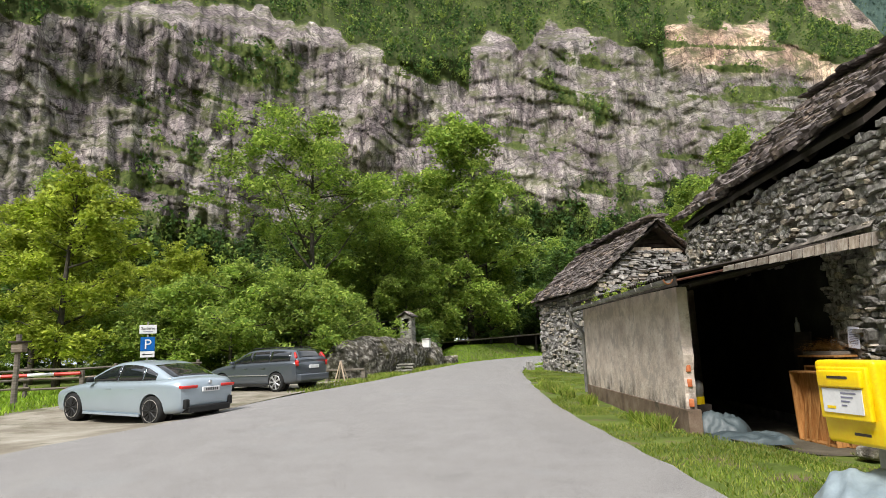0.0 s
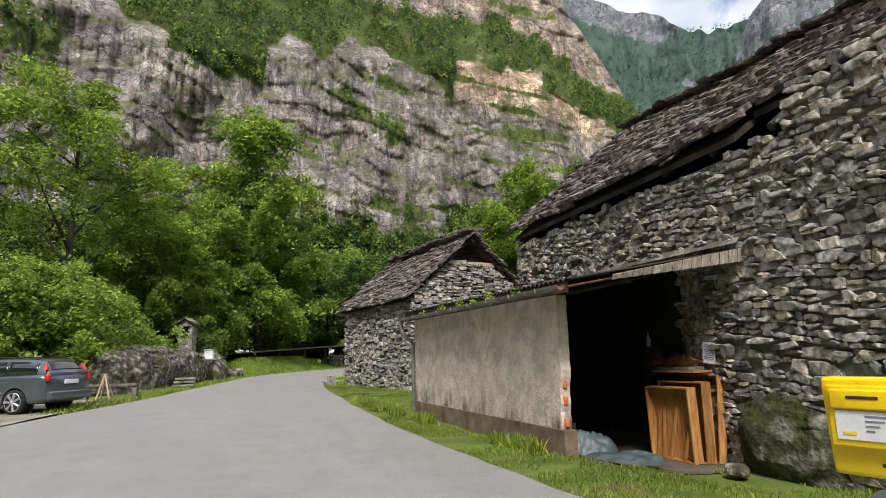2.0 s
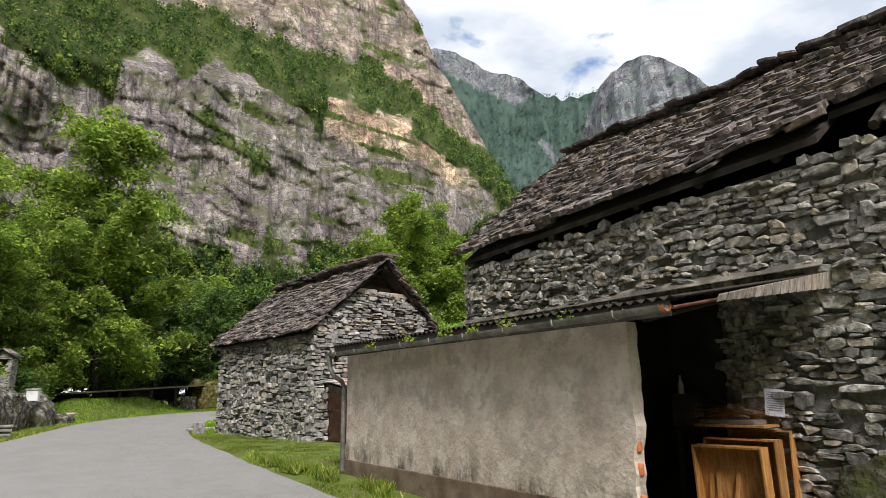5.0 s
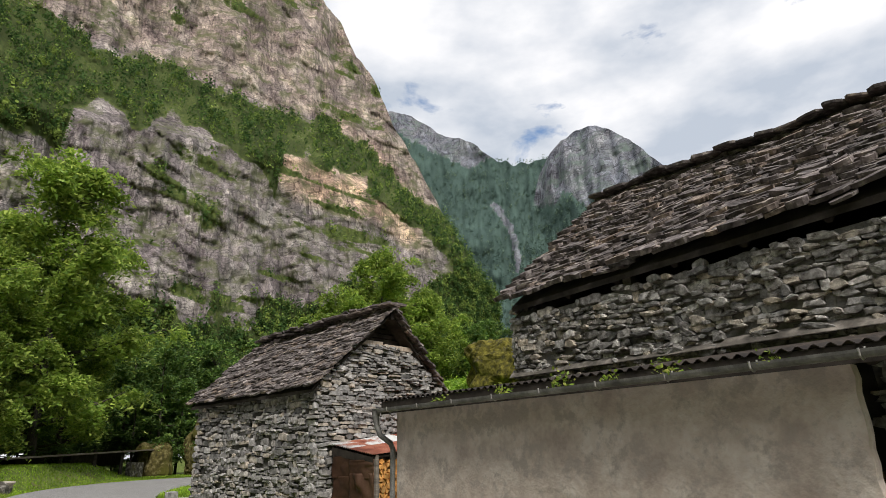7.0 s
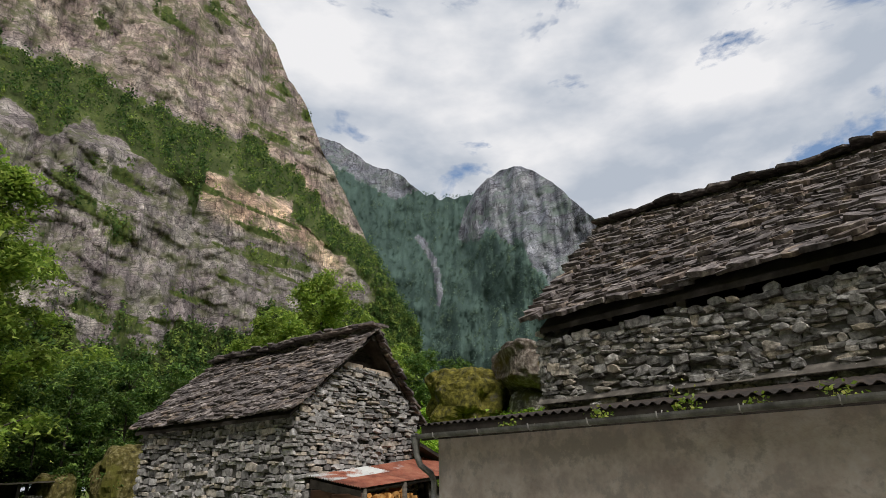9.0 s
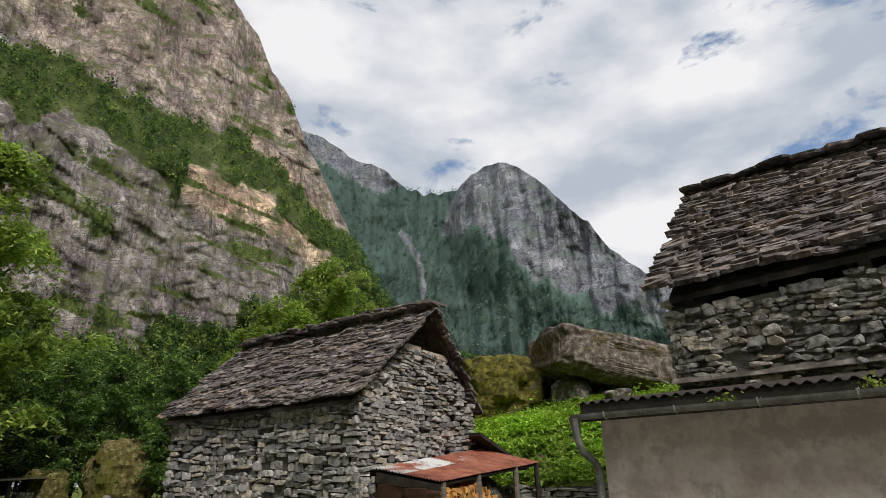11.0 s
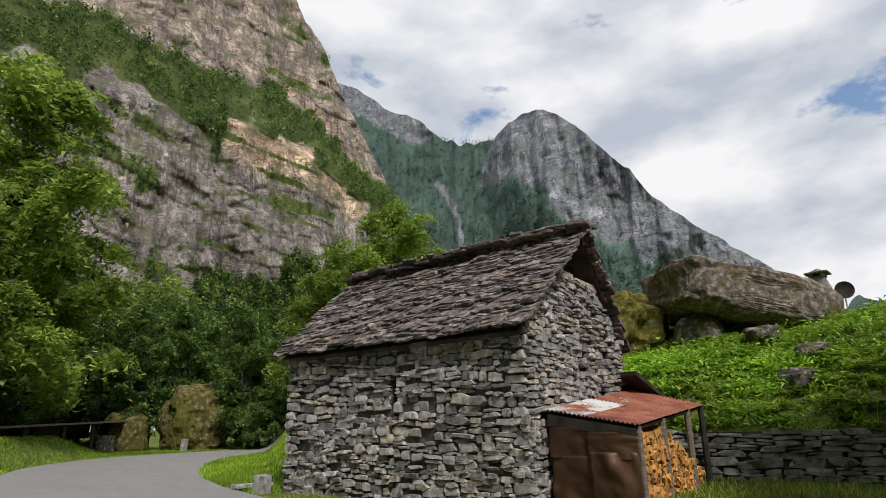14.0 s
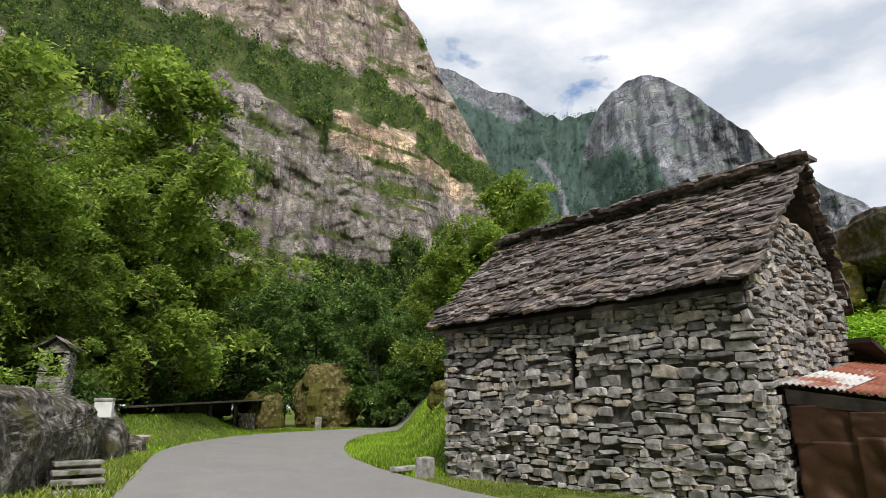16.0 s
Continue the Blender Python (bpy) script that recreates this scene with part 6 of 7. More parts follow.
part("bowl", tube([(0, 0, 0.0), (0, 0, 0.05), (0, 0, 0.28), (0, 0, 0.34)], [0.16, 0.2, 0.36, 0.36], 16), M_PLASTER, pot)
for i in range(5):
    bm = box((-0.44, -0.24, 0.03), (0.44, 0.26, 0.11), 0.02)
    add_box(bm, (-0.40, -0.12, -0.25), (0.40, 0.25, 0.032))
    st = part("stone_step", bm, M_DARK_STONE, None)
    st.matrix_basis = pose(-1.72 + 0.05 * i, 27.4 + 0.5 * i, 0.0 + 0.14 * i, 0, 0, -10 + 3 * i)
    tagged(st, "worn mossy stone step beside the road", "step", "stone steps")
sp = part("stone_post", box((-0.16, -0.14, -0.15), (0.16, 0.14, 0.40), 0.03), M_STONE_STUFF, None)
sp.matrix_basis = pose(4.47, 25.85, float(ground_z(4.47, 25.85)), 3, -2, 15)
tagged(sp, "short squared stone post at the road edge", "post")
sp = part("stone_post", box((-0.2, -0.16, -0.15), (0.2, 0.16, 0.85), 0.03), M_STONE_STUFF, None)
sp.matrix_basis = pose(17.2, 57.6, float(ground_z(17.2, 57.6)), 2, 3, 30)
tagged(sp, "grey squared stone post by the bend", "post")
wb = part("stone_slab_bench", box((-0.55, -0.15, 0.05), (0.55, 0.15, 0.14), 0.02), M_STONE_STUFF, None)
wb.matrix_basis = pose(4.85, 26.9, float(ground_z(4.85, 26.9)), 0, 0, 8)
tagged(wb, "low flat stone slab lying in the grass", "stone")

# chimney and dish beyond the boulder
ch = empty("chimney", (30.0, 18.85, 7.35), "grey stone chimney with a slab cap beyond the boulder", "chimney")
part("stack", tube([(0, 0, -3.0), (0, 0, 0.6), (0, 0, 1.15)], [0.75, 0.6, 0.36], 4), M_STONE_STUFF, ch)
part("cap", box((-0.5, -0.5, 1.25), (0.5, 0.5, 1.33), 0.02), M_SLAB, ch)
part("cap_peak", tube([(0, 0, 1.33), (0, 0, 1.55)], [0.5, 0.05], 4), M_SLAB, ch)
for a, b in ((-0.25, -0.25), (0.25, -0.25), (-0.25, 0.25), (0.25, 0.25)):
    part("pillar", box((a - 0.07, b - 0.07, 1.1), (a + 0.07, b + 0.07, 1.26)), M_STONE_STUFF, ch)
dish = empty("satellite_dish", (30.3, 17.95, 7.42), "dark grey satellite dish beyond the boulder", "satellite dish", turn=110)
bm = bmesh.new()
rows = []
for k in range(6):
    q = k / 5
    rows.append([bm.verts.new((0.42 * q * math.cos(2 * math.pi * j / 20), 0.12 * q * q, 0.42 * q * math.sin(2 * math.pi * j / 20) + 0.3)) for j in range(20)] if k else [bm.verts.new((0, 0, 0.3))])
for j in range(20):
    bm.faces.new((rows[0][0], rows[1][j], rows[1][(j + 1) % 20]))
for p, q in zip(rows[1:], rows[2:]):
    for j in range(20):
        bm.faces.new((p[j], q[j], q[(j + 1) % 20], p[(j + 1) % 20]))
part("reflector", bm, M_DARKTIN, dish, "", True)
part("mast", tube([(0, -0.05, -2.6), (0, -0.05, 0.3)], 0.03, 6), M_TIN, dish)

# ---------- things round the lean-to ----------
# near-black linings on wall, ceiling and inner face imitate the shed's inner shade
M_SHED_SHADE = surface("shed_shade", (0.012, 0.011, 0.010), (0.022, 0.02, 0.018), (0.045, 0.04, 0.036), 2.0, 24, 0.95, bump=0.8, depth=0.03)
lean_part("sooty_lining", prism([(0, -0.1), (6.3, -0.1), (6.3, 2.66), (0.05, 2.60), (0.0, 1.9), (0.1, 1.1)], Vector((hx(5.95) - 0.06, 5.95, 0)), HU2, -HN2, 0.05), M_SHED_SHADE, "near-black lining standing in for shade inside the shed")
lean_part("ceiling_lining", deck((3.1, 5.2, 2.14), (3.56, 12.05, 2.14), (6.3, 12.05, 2.70), (5.62, 5.0, 2.62), 0.02), M_SHED_SHADE)
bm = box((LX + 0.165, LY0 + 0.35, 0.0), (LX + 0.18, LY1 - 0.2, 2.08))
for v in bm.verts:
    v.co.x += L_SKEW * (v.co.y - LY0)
lean_part("inner_face", bm, M_SHED_SHADE)


def crate(at, turn, tilt, w, h, d, label):
    c = new("wooden_crate")
    c.matrix_basis = pose(*at, 0, tilt, turn)
    tagged(c, label, "crate", "crates by the wall")
    t = 0.022
    part("back_panel", box((d - t, 0, 0), (d, w, h)), M_ORANGE_WOOD, c)
    part("side_panel", box((0, 0, 0), (d - t - 0.002, t, h)), M_ORANGE_WOOD, c)
    part("side_panel", box((0, w - t, 0), (d - t - 0.002, w, h)), M_ORANGE_WOOD, c)
    part("top_panel", box((0, t + 0.002, h - t), (d - t - 0.002, w - t - 0.002, h)), M_ORANGE_WOOD, c)
    part("bottom_panel", box((0, t + 0.002, 0), (d - t - 0.002, w - t - 0.002, t)), M_ORANGE_WOOD, c)
    return c


gz0 = float(ground_z(5.3, 5.6))
crate((5.15, 5.28, gz0), 2, -2, 0.86, 1.08, 0.17, "open shallow orange-brown wooden crate stood on edge")
crate((5.33, 5.22, gz0), 1, 1, 0.90, 1.16, 0.17, "shallow wooden crate leaning behind another")
crate((5.50, 5.16, gz0), -2, 5, 0.80, 1.26, 0.13, "pale wooden crate against the stone wall")
for i, (y, z0, z1, dy, w) in enumerate(((5.82, 0.04, 0.84, 0.06, 0.06), (5.70, 0.03, 0.80, -0.08, 0.05), (5.95, 0.02, 0.74, 0.02, 0.06), (5.42, 0.02, 0.72, -0.08, 0.05))):
    s = part("wood_offcut", deck((5.12, y, gz0 + z0), (5.12, y + w, gz0 + z0), (5.24, y + w + dy, gz0 + z1), (5.24, y + dy, gz0 + z1), 0.02), M_ORANGE_WOOD, None)
    tagged(s, "rough split wood offcut leaning in a crate", "wood", "wood offcuts")
for i in range(3):
    b = part("plank", box((-0.75, -0.08, 0), (0.75, 0.08, 0.035), 0.004), M_ORANGE_WOOD, None)
    b.matrix_basis = pose(4.35, 7.3 + 0.09 * i, float(ground_z(4.35, 7.3)) + 0.03 + 0.045 * i, 0, 2, 60 + 7 * i)
    tagged(b, "loose orange plank on the shed floor", "plank", "planks on the floor")
b = part("leaning_board", box((-0.14, -0.015, 0), (0.14, 0.015, 0.75)), M_ORANGE_WOOD, None)
b.matrix_basis = pose(4.25, 7.8, float(ground_z(4.25, 7.8)), -8, 12, 40)
tagged(b, "brown board leaning inside the shed", "board")
shelf = part("board_shelf", box((5.3, 5.3, 0.965), (5.66, 6.2, 0.995), 0.004), M_ORANGE_WOOD, None)
tagged(shelf, "rough board lying on the crates", "board")
shelf2 = part("board_shelf", box((5.36, 5.45, 0.998), (5.66, 6.15, 1.05), 0.006), M_WOOD, None)
tagged(shelf2, "rough board lying on the crates", "board")
# straw
sr = np.random.default_rng(31)
V, F = [], []
for i in range(520):
    c = np.array([5.52 + sr.normal() * 0.09, 5.8 + sr.normal() * 0.20, 1.07 + abs(sr.normal()) * 0.07])
    d = sr.normal(size=3)
    d /= np.linalg.norm(d)
    d[2] *= 0.35
    l = sr.uniform(0.05, 0.16)
    o = np.cross(d, (0.3, 0.2, 1)) * 0.006
    V += [c - d * l, c - d * l + o, c + d * l + o, c + d * l]
    F.append((4 * i, 4 * i + 1, 4 * i + 2, 4 * i + 3))
straw = tagged(new("straw_bundle", mesh_of("straw_bundle", V, F, [surface("straw", (0.22, 0.11, 0.03), (0.36, 0.2, 0.06), (0.5, 0.31, 0.12), 9, 60, 0.9, bump=0, spread="island", amount=0.4)])), "tangled bundle of brown straw and twigs", "straw", kind="stuff")
paper = empty("paper_notice", (hx(5.32) - 0.115, 5.32, 1.25), "white paper notice pinned to the stone wall", "notice", turn=3)
part("sheet", box((-0.004, -0.115, -0.16), (0.0, 0.115, 0.16), 0, pose(0, 0, 0, 6, 0, 0)), surface("paper", (0.55, 0.55, 0.66), (0.62, 0.62, 0.73), (0.7, 0.7, 0.8), 6, 30, 0.6, bump=0.05), paper)
M_INK = surface("ink", (0.16, 0.16, 0.24), (0.2, 0.2, 0.28), (0.25, 0.25, 0.32), 9, 40, 0.7, bump=0)
for k in range(9):
    part("text_line", box((-0.0075, -0.09, 0.115 - k * 0.026), (-0.0055, 0.07 + 0.02 * (k % 2), 0.124 - k * 0.026), 0, pose(0, 0, 0, 6, 0, 0)), M_INK, paper)
pan = part("grey_panel", box((-0.02, -0.22, 0), (0.02, 0.22, 0.42), 0.006), M_DARKTIN, None)
pan.matrix_basis = pose(5.55, 6.45, 0.95, 0, 6, 0)
tagged(pan, "dark grey sheet-metal panel leaning on the wall", "panel")
stand = empty("shelf_bracket", (5.6, 6.45, 0.0), "dark timber trestle under the metal panel", "trestle")
for dy in (-0.18, 0.18):
    part("leg", box((-0.03, dy - 0.03, -0.6), (0.03, dy + 0.03, 0.95)), M_DARKWOOD, stand)
bottle = empty("bottle", (5.55, 6.5, 1.37), "small dusty bottle on top of the panel", "bottle")
part("glass_body", tube([(0, 0, 0), (0, 0, 0.14), (0, 0, 0.18), (0, 0, 0.25)], [0.04, 0.04, 0.018, 0.016], 10), M_TIN, bottle, "", True)
jug = empty("plastic_canister", (3.62, 6.35, 0.30), "grey plastic canister with a yellow base on a stool", "canister")
M_YELLOW = surface("yellow_paint", (0.80, 0.52, 0.0), (0.88, 0.60, 0.003), (0.92, 0.66, 0.01), 1.2, 30, 0.38, 0.0, bump=0.05, depth=0.003, patch=(0.78, 0.50, 0.005), patch_scale=2.5, spec=0.5)
part("bowl", tube([(0, 0, 0.1), (0, 0, 0.3), (0, 0, 0.36)], [0.11, 0.12, 0.06], 12), M_TIN, jug, "", True)
part("base", tube([(0, 0, -0.02), (0, 0, 0.1)], [0.12, 0.12], 12), M_YELLOW, jug, "yellow plastic base")
part("stool", box((-0.16, -0.16, -0.5), (0.16, 0.16, -0.02)), M_DARKWOOD, jug)


def cloth(name, at, size, height, seed, mat, label, turn=0.0, flat=2.0):
    n = 34
    u = np.linspace(-1, 1, n)
    U, W = np.meshgrid(u, u, indexing="ij")
    e = np.clip(1 - (np.abs(U) ** flat + np.abs(W) ** flat), 0, 1)
    Z = height * np.sqrt(e) * (1 + 0.5 * fbm(U * 1.6, W * 1.6, seed, 3, seed)) + 0.16 * height * fbm(U * 4, W * 2.0, seed, 4, seed + 3) + 0.38 * height * (0.25 - np.abs(fbm(U * 2.6 + W * 1.4, W * 1.2, seed, 2, seed + 6))) * np.sqrt(e) - 0.22 * height * np.abs(fbm(W * 4.0 - U * 2, U * 1.5, seed, 2, seed + 8))
    Z = np.where(e > 0, Z, 0.0) - 0.02
    me = mesh_of(name, np.stack([U * size[0] * (1 + 0.08 * fbm(W * 3, U, seed, 2, 4)), W * size[1] * (1 + 0.08 * fbm(U * 3, W, seed, 2, 5)), Z], -1), grid_faces(n, n), [mat], False)
    ob = new(name, me)
    ob.matrix_basis = pose(*at, 0, 0, turn)
    return tagged(ob, label, "tarpaulin")


M_TARP = surface("tarpaulin", (0.04, 0.056, 0.062), (0.065, 0.086, 0.093), (0.105, 0.132, 0.14), 2.2, 18, 0.5, 0, bump=0.5, depth=0.02, spec=0.5)
cloth("tarpaulin", (3.80, 5.20, float(ground_z(3.8, 5.2))), (0.55, 0.28), 0.14, 3, M_TARP, "folded grey-green tarpaulin on the grass", -8, 8)
cloth("tarpaulin", (3.70, 5.80, float(ground_z(3.7, 5.8)) - 0.02), (0.45, 0.42), 0.34, 5, M_TARP, "crumpled grey-green tarpaulin inside the shed", 10, 2)
cloth("tarpaulin", (2.72, 0.72, 0.0), (0.74, 0.70), 0.42, 7, surface("pale_tarpaulin", (0.20, 0.25, 0.28), (0.28, 0.34, 0.375), (0.38, 0.44, 0.47), 2.2, 18, 0.45, 0, bump=0.5, depth=0.02, spec=0.5), "grey-blue tarpaulin over a heap below the letter box", 15, 2.4)

# ---------- yellow letter box ----------
pb = empty("letter_box", (2.22, 1.05, 0.50), "yellow metal post letter box with a slot and notice plate", "letter box", turn=8)
pb.scale = (0.95, 0.97, 0.98)


def rounded_box(lo, hi, r, seg=4):
    bm = bmesh.new()
    add_box(bm, lo, hi)
    bmesh.ops.bevel(bm, geom=bm.edges[:], offset=r, segments=seg, affect="EDGES", profile=0.5)
    return bm


part("body", rounded_box((0.10, -0.54, 0.02), (0.72, -0.02, 0.60), 0.02), M_YELLOW, pb, "", True)
bm = rounded_box((-0.02, -0.57, 0.0), (0.13, 0.0, 0.63), 0.035)
for v in bm.verts:
    if v.co.x < 0.06:
        v.co.x -= 0.10 * (1 - v.co.z / 0.63) * -0.5 + 0.0
part("front_shell", bm, M_YELLOW, pb, "", True)
part("front_frame", rounded_box((-0.045, -0.52, 0.19), (0.0, -0.05, 0.58), 0.015), M_YELLOW, pb, "raised yellow front frame", True)
part("hood", rounded_box((-0.075, -0.49, 0.43), (-0.03, -0.08, 0.555), 0.014), M_YELLOW, pb, "", True)
part("slot", box((-0.079, -0.38, 0.495), (-0.073, -0.19, 0.515)), M_DARKTIN, pb, "dark letter slot")
part("notice_plate", box((-0.055, -0.47, 0.24), (-0.047, -0.10, 0.42)), surface("notice_white", (0.6, 0.6, 0.6), (0.68, 0.68, 0.68), (0.75, 0.75, 0.75), 8, 40, 0.35, bump=0.02), pb, "white printed notice plate")
for k in range(4):
    part("text_line", box((-0.0585, -0.42 + 0.03 * k, 0.385 - 0.03 * k), (-0.056, -0.28, 0.395 - 0.03 * k)), M_INK, pb)
part("yellow_mark", box((-0.0585, -0.22, 0.27), (-0.056, -0.14, 0.29)), M_YELLOW, pb)
part("emblem", box((-0.026, -0.47, 0.085), (-0.018, -0.33, 0.105)), M_DARKTIN, pb, "dark printed emblem bar")
part("post", box((0.25, -0.38, -0.75), (0.39, -0.24, 0.03)), M_TIN, pb, "grey mounting post")


# ---------- grass and ferns ----------
def blades(name, xy, z, height, width, mat, seed, label, lean_by=0.45):
    r = np.random.default_rng(seed)
    n = len(xy)
    a = r.uniform(0, 2 * math.pi, n)
    side = np.stack([np.cos(a), np.sin(a), np.zeros(n)], -1)
    h = height * r.uniform(0.5, 1.4, n)
    tip = np.stack([r.normal(0, lean_by, n) * h, r.normal(0, lean_by, n) * h, h], -1)
    b = np.concatenate([xy, z[:, None]], -1)
    w = (width * r.uniform(0.6, 1.4, n))[:, None]
    V = np.stack([b - side * w * 0.5, b + side * w * 0.5, b + tip * 0.6 + side * w * 0.4, b + tip], 1).reshape(-1, 3)
    return tagged(new(name, mesh_of(name, V, np.arange(4 * n).reshape(-1, 4), [mat])), label, "grass", kind="stuff")


def scatter(n, x0, x1, y0, y1, keep, seed):
    r = np.random.default_rng(seed)
    x, y = r.uniform(x0, x1, n), r.uniform(y0, y1, n)
    k = keep(x, y)
    return np.stack([x[k], y[k]], -1)


edge_r_x = lambda y: np.interp(y, rr[:, 1], rr[:, 0])
edge_l_x = lambda y: np.interp(y, rl[:, 1], rl[:, 0])
M_LAWN = foliage("lawn_grass", (0.15, 0.27, 0.016), (0.25, 0.40, 0.028), (0.40, 0.54, 0.06), 0.35)
M_VERGE = foliage("verge_grass", (0.10, 0.17, 0.015), (0.20, 0.28, 0.03), (0.40, 0.39, 0.10), 0.3)
tuft = lambda x, y, k, s: fbm(x * 1.3, y * 1.3, 0, 3, s) > k
p = scatter(100000, 1.6, 5.7, -1, 26, lambda x, y: (x > edge_r_x(y) - 0.06 + 0.1 * np.sin(y * 5)) & ((x < 3.05) | (y < 5.3) | (y > 12.5)) & (x < np.where(y > 19, 5.75 - 0.117 * (y - 19), 9)) & np.where(x < 2.7, tuft(x, y, -0.22, 3), tuft(x * 1.6, y * 1.6, -0.12, 3))  & ~((x > 3.25) & (y > 5.25) & (y < 6)), 1)
blades("verge_grass", p, ground_z(p[:, 0], p[:, 1]) - 0.02, 0.042, 0.012, M_VERGE, 2, "short green grass along the road edge")
p = scatter(9000, 2.65, 3.06, 5.4, 19, lambda x, y: (x > edge_r_x(y) + 0.25) & tuft(x * 2, y, 0.05, 9), 11)
blades("weeds", p, ground_z(p[:, 0], p[:, 1]) - 0.02, 0.16, 0.028, M_VERGE, 12, "tall weeds at the foot of the rendered wall")
p = scatter(75000, 3.5, 24, 25.8, 50, lambda x, y: (x > edge_r_x(y) + 0.02) & (x < edge_r_x(y) + 8.5), 3)
blades("bank_grass", p, ground_z(p[:, 0], p[:, 1]) - 0.03, 0.13, 0.035, M_LAWN, 4, "lush bright green grass bank beside the bend")
p = scatter(70000, -4, 26, 34, 63, lambda x, y: (x < edge_l_x(y) - 0.05) & (x > -1.5) & (y < 50 + 1.08 * x), 5)
blades("lawn_grass", p, ground_z(p[:, 0], p[:, 1]) - 0.03, 0.10, 0.05, M_LAWN, 6, "mown green lawn between road and wood")
p = scatter(26000, -6, 1.5, 17, 40, lambda x, y: (x < edge_l_x(y) + 0.03) & (x > edge_l_x(y) - 1.4 - 0.5 * np.sin(y)), 7)
blades("verge_grass", p, ground_z(p[:, 0], p[:, 1]) - 0.02, 0.13, 0.03, M_VERGE, 8, "ragged grass between road and boulder")
p = scatter(36000, -34, -8.5, -2, 27, lambda x, y: (x < np.interp(y, [-6, 6, 11, 17, 22, 27], [-16.6, -15.6, -12.2, -11.2, -8.3, -7]) + 0.5 * fbm(x, y, 0, 2, 4)), 9)
blades("meadow_grass", p, ground_z(p[:, 0], p[:, 1]) - 0.02, 0.17, 0.05, M_LAWN, 10, "bright meadow grass behind the parking area")


def hill_point(s, d):
    x, y = H0[0] + HU[0] * s + HN[0] * d, H0[1] + HU[1] * s + HN[1] * d
    z = hill_z(d) + 0.35 * fbm(x * 0.5, y * 0.5, 0, 4, 8) * np.clip(d / 1.5, 0, 1)
    return x, y, -0.3 + (z + 0.3) * (1 - np.clip((s - 9 - 0.5 * d) / 9, 0, 1) ** 0.8)


hr = np.random.default_rng(77)
n = 6000
s_, d_ = hr.uniform(-9, 14, n), np.abs(hr.uniform(-0.15, 11, n))
X, Y, Z = hill_point(s_, d_)
thick = fbm(X * 0.55, Y * 0.55, 0, 3, 31)
C = np.stack([X, Y, Z], -1)
q = hr.normal(size=(n, 20, 3)) * np.array([0.15, 0.15, 0.09])
q[..., 2] = np.abs(q[..., 2]) + 0.05
size = 0.5 + 1.7 * np.clip(thick + 0.1, 0, 1) * hr.uniform(0.5, 1.3, n) + 0.5 * (hr.random(n) > 0.92)
V, F = tree_leaves((C[:, None, :] + q * size[:, None, None] * 1.5).reshape(-1, 3), 0.13, hr)
M_FERN = foliage("slope_plants", (0.14, 0.28, 0.022), (0.28, 0.47, 0.04), (0.50, 0.64, 0.09), 0.42)
tagged(new("slope_plants", mesh_of("slope_plants", V, F, [M_FERN])), "dense nettles and ferns covering the slope", "plants", kind="stuff")
# fern fronds in tufts
V, F = [], []
for i in range(420):
    s0, d0 = hr.uniform(-7, 6), abs(hr.uniform(0.1, 9))
    x, y, z = (float(v) for v in hill_point(np.array(s0), np.array(d0)))
    for k in range(7):
        a, L = hr.uniform(0, 6.28), hr.uniform(0.35, 0.7)
        u = np.array([math.cos(a), math.sin(a), 0])
        w = np.array([-u[1], u[0], 0])
        for j in range(5):
            f = (j + 1) / 6
            c = np.array([x, y, z + 0.05]) + u * L * f + np.array([0, 0, L * (0.9 * f - 0.75 * f * f)])
            half = 0.13 * (1 - f) + 0.03
            base = len(V)
            V += [c + u * 0.05, c + w * half, c - u * 0.04, c - w * half]
            F.append((base, base + 1, base + 2, base + 3))
tagged(new("ferns", mesh_of("ferns", V, F, [M_FERN])), "tufts of arching green ferns on the slope", "ferns", kind="stuff")
n = 12000
s_, d_ = hr.uniform(-9, 16, n), np.abs(hr.uniform(-0.1, 12, n))
X, Y, Z = hill_point(s_, d_)
k = fbm(X * 0.55, Y * 0.55, 0, 3, 31) < 0.05
M_SLOPE_GRASS = foliage("slope_grass", (0.22, 0.34, 0.03), (0.38, 0.50, 0.05), (0.58, 0.62, 0.11), 0.35)
blades("slope_grass", np.stack([X, Y], -1)[k], Z[k] - 0.03, 0.24, 0.03, M_SLOPE_GRASS, 14, "long green grass on the slope")
p = scatter(9000, 7, 14, 12.6, 19, lambda x, y: (x < H0[0] + HU[0] * (y - 17.9) - 0.1) & (x > 6.5), 15)
blades("yard_grass", p, ground_z(p[:, 0], p[:, 1]) - 0.02, 0.22, 0.035, M_VERGE, 16, "rough grass below the retaining wall")


# ---------- parked cars ----------
def paint(name, c, rough=0.28, metal=0.35):
    m, n, l, b = material(name, rough, metal, 0.5)
    l.new(ramp(n, l, texture(n, l, 1.5, 3), [(0.3, tuple(v * 0.94 for v in c)), (0.7, c)]), b.inputs["Base Color"])
    b.inputs["Coat Weight"].default_value, b.inputs["Coat Roughness"].default_value = 0.7, 0.05
    return m


M_GLASS = paint("car_glass", (0.012, 0.015, 0.017), 0.05, 0.0)
M_BLACK = surface("black_plastic", (0.012, 0.012, 0.012), (0.018, 0.018, 0.018), (0.025, 0.025, 0.025), 5, 50, 0.55, bump=0.1)
M_TYRE = surface("tyre", (0.013, 0.013, 0.013), (0.02, 0.02, 0.02), (0.03, 0.03, 0.028), 8, 60, 0.85, bump=0.3)
M_RED = paint("red_lens", (0.62, 0.02, 0.015), 0.15, 0.0)
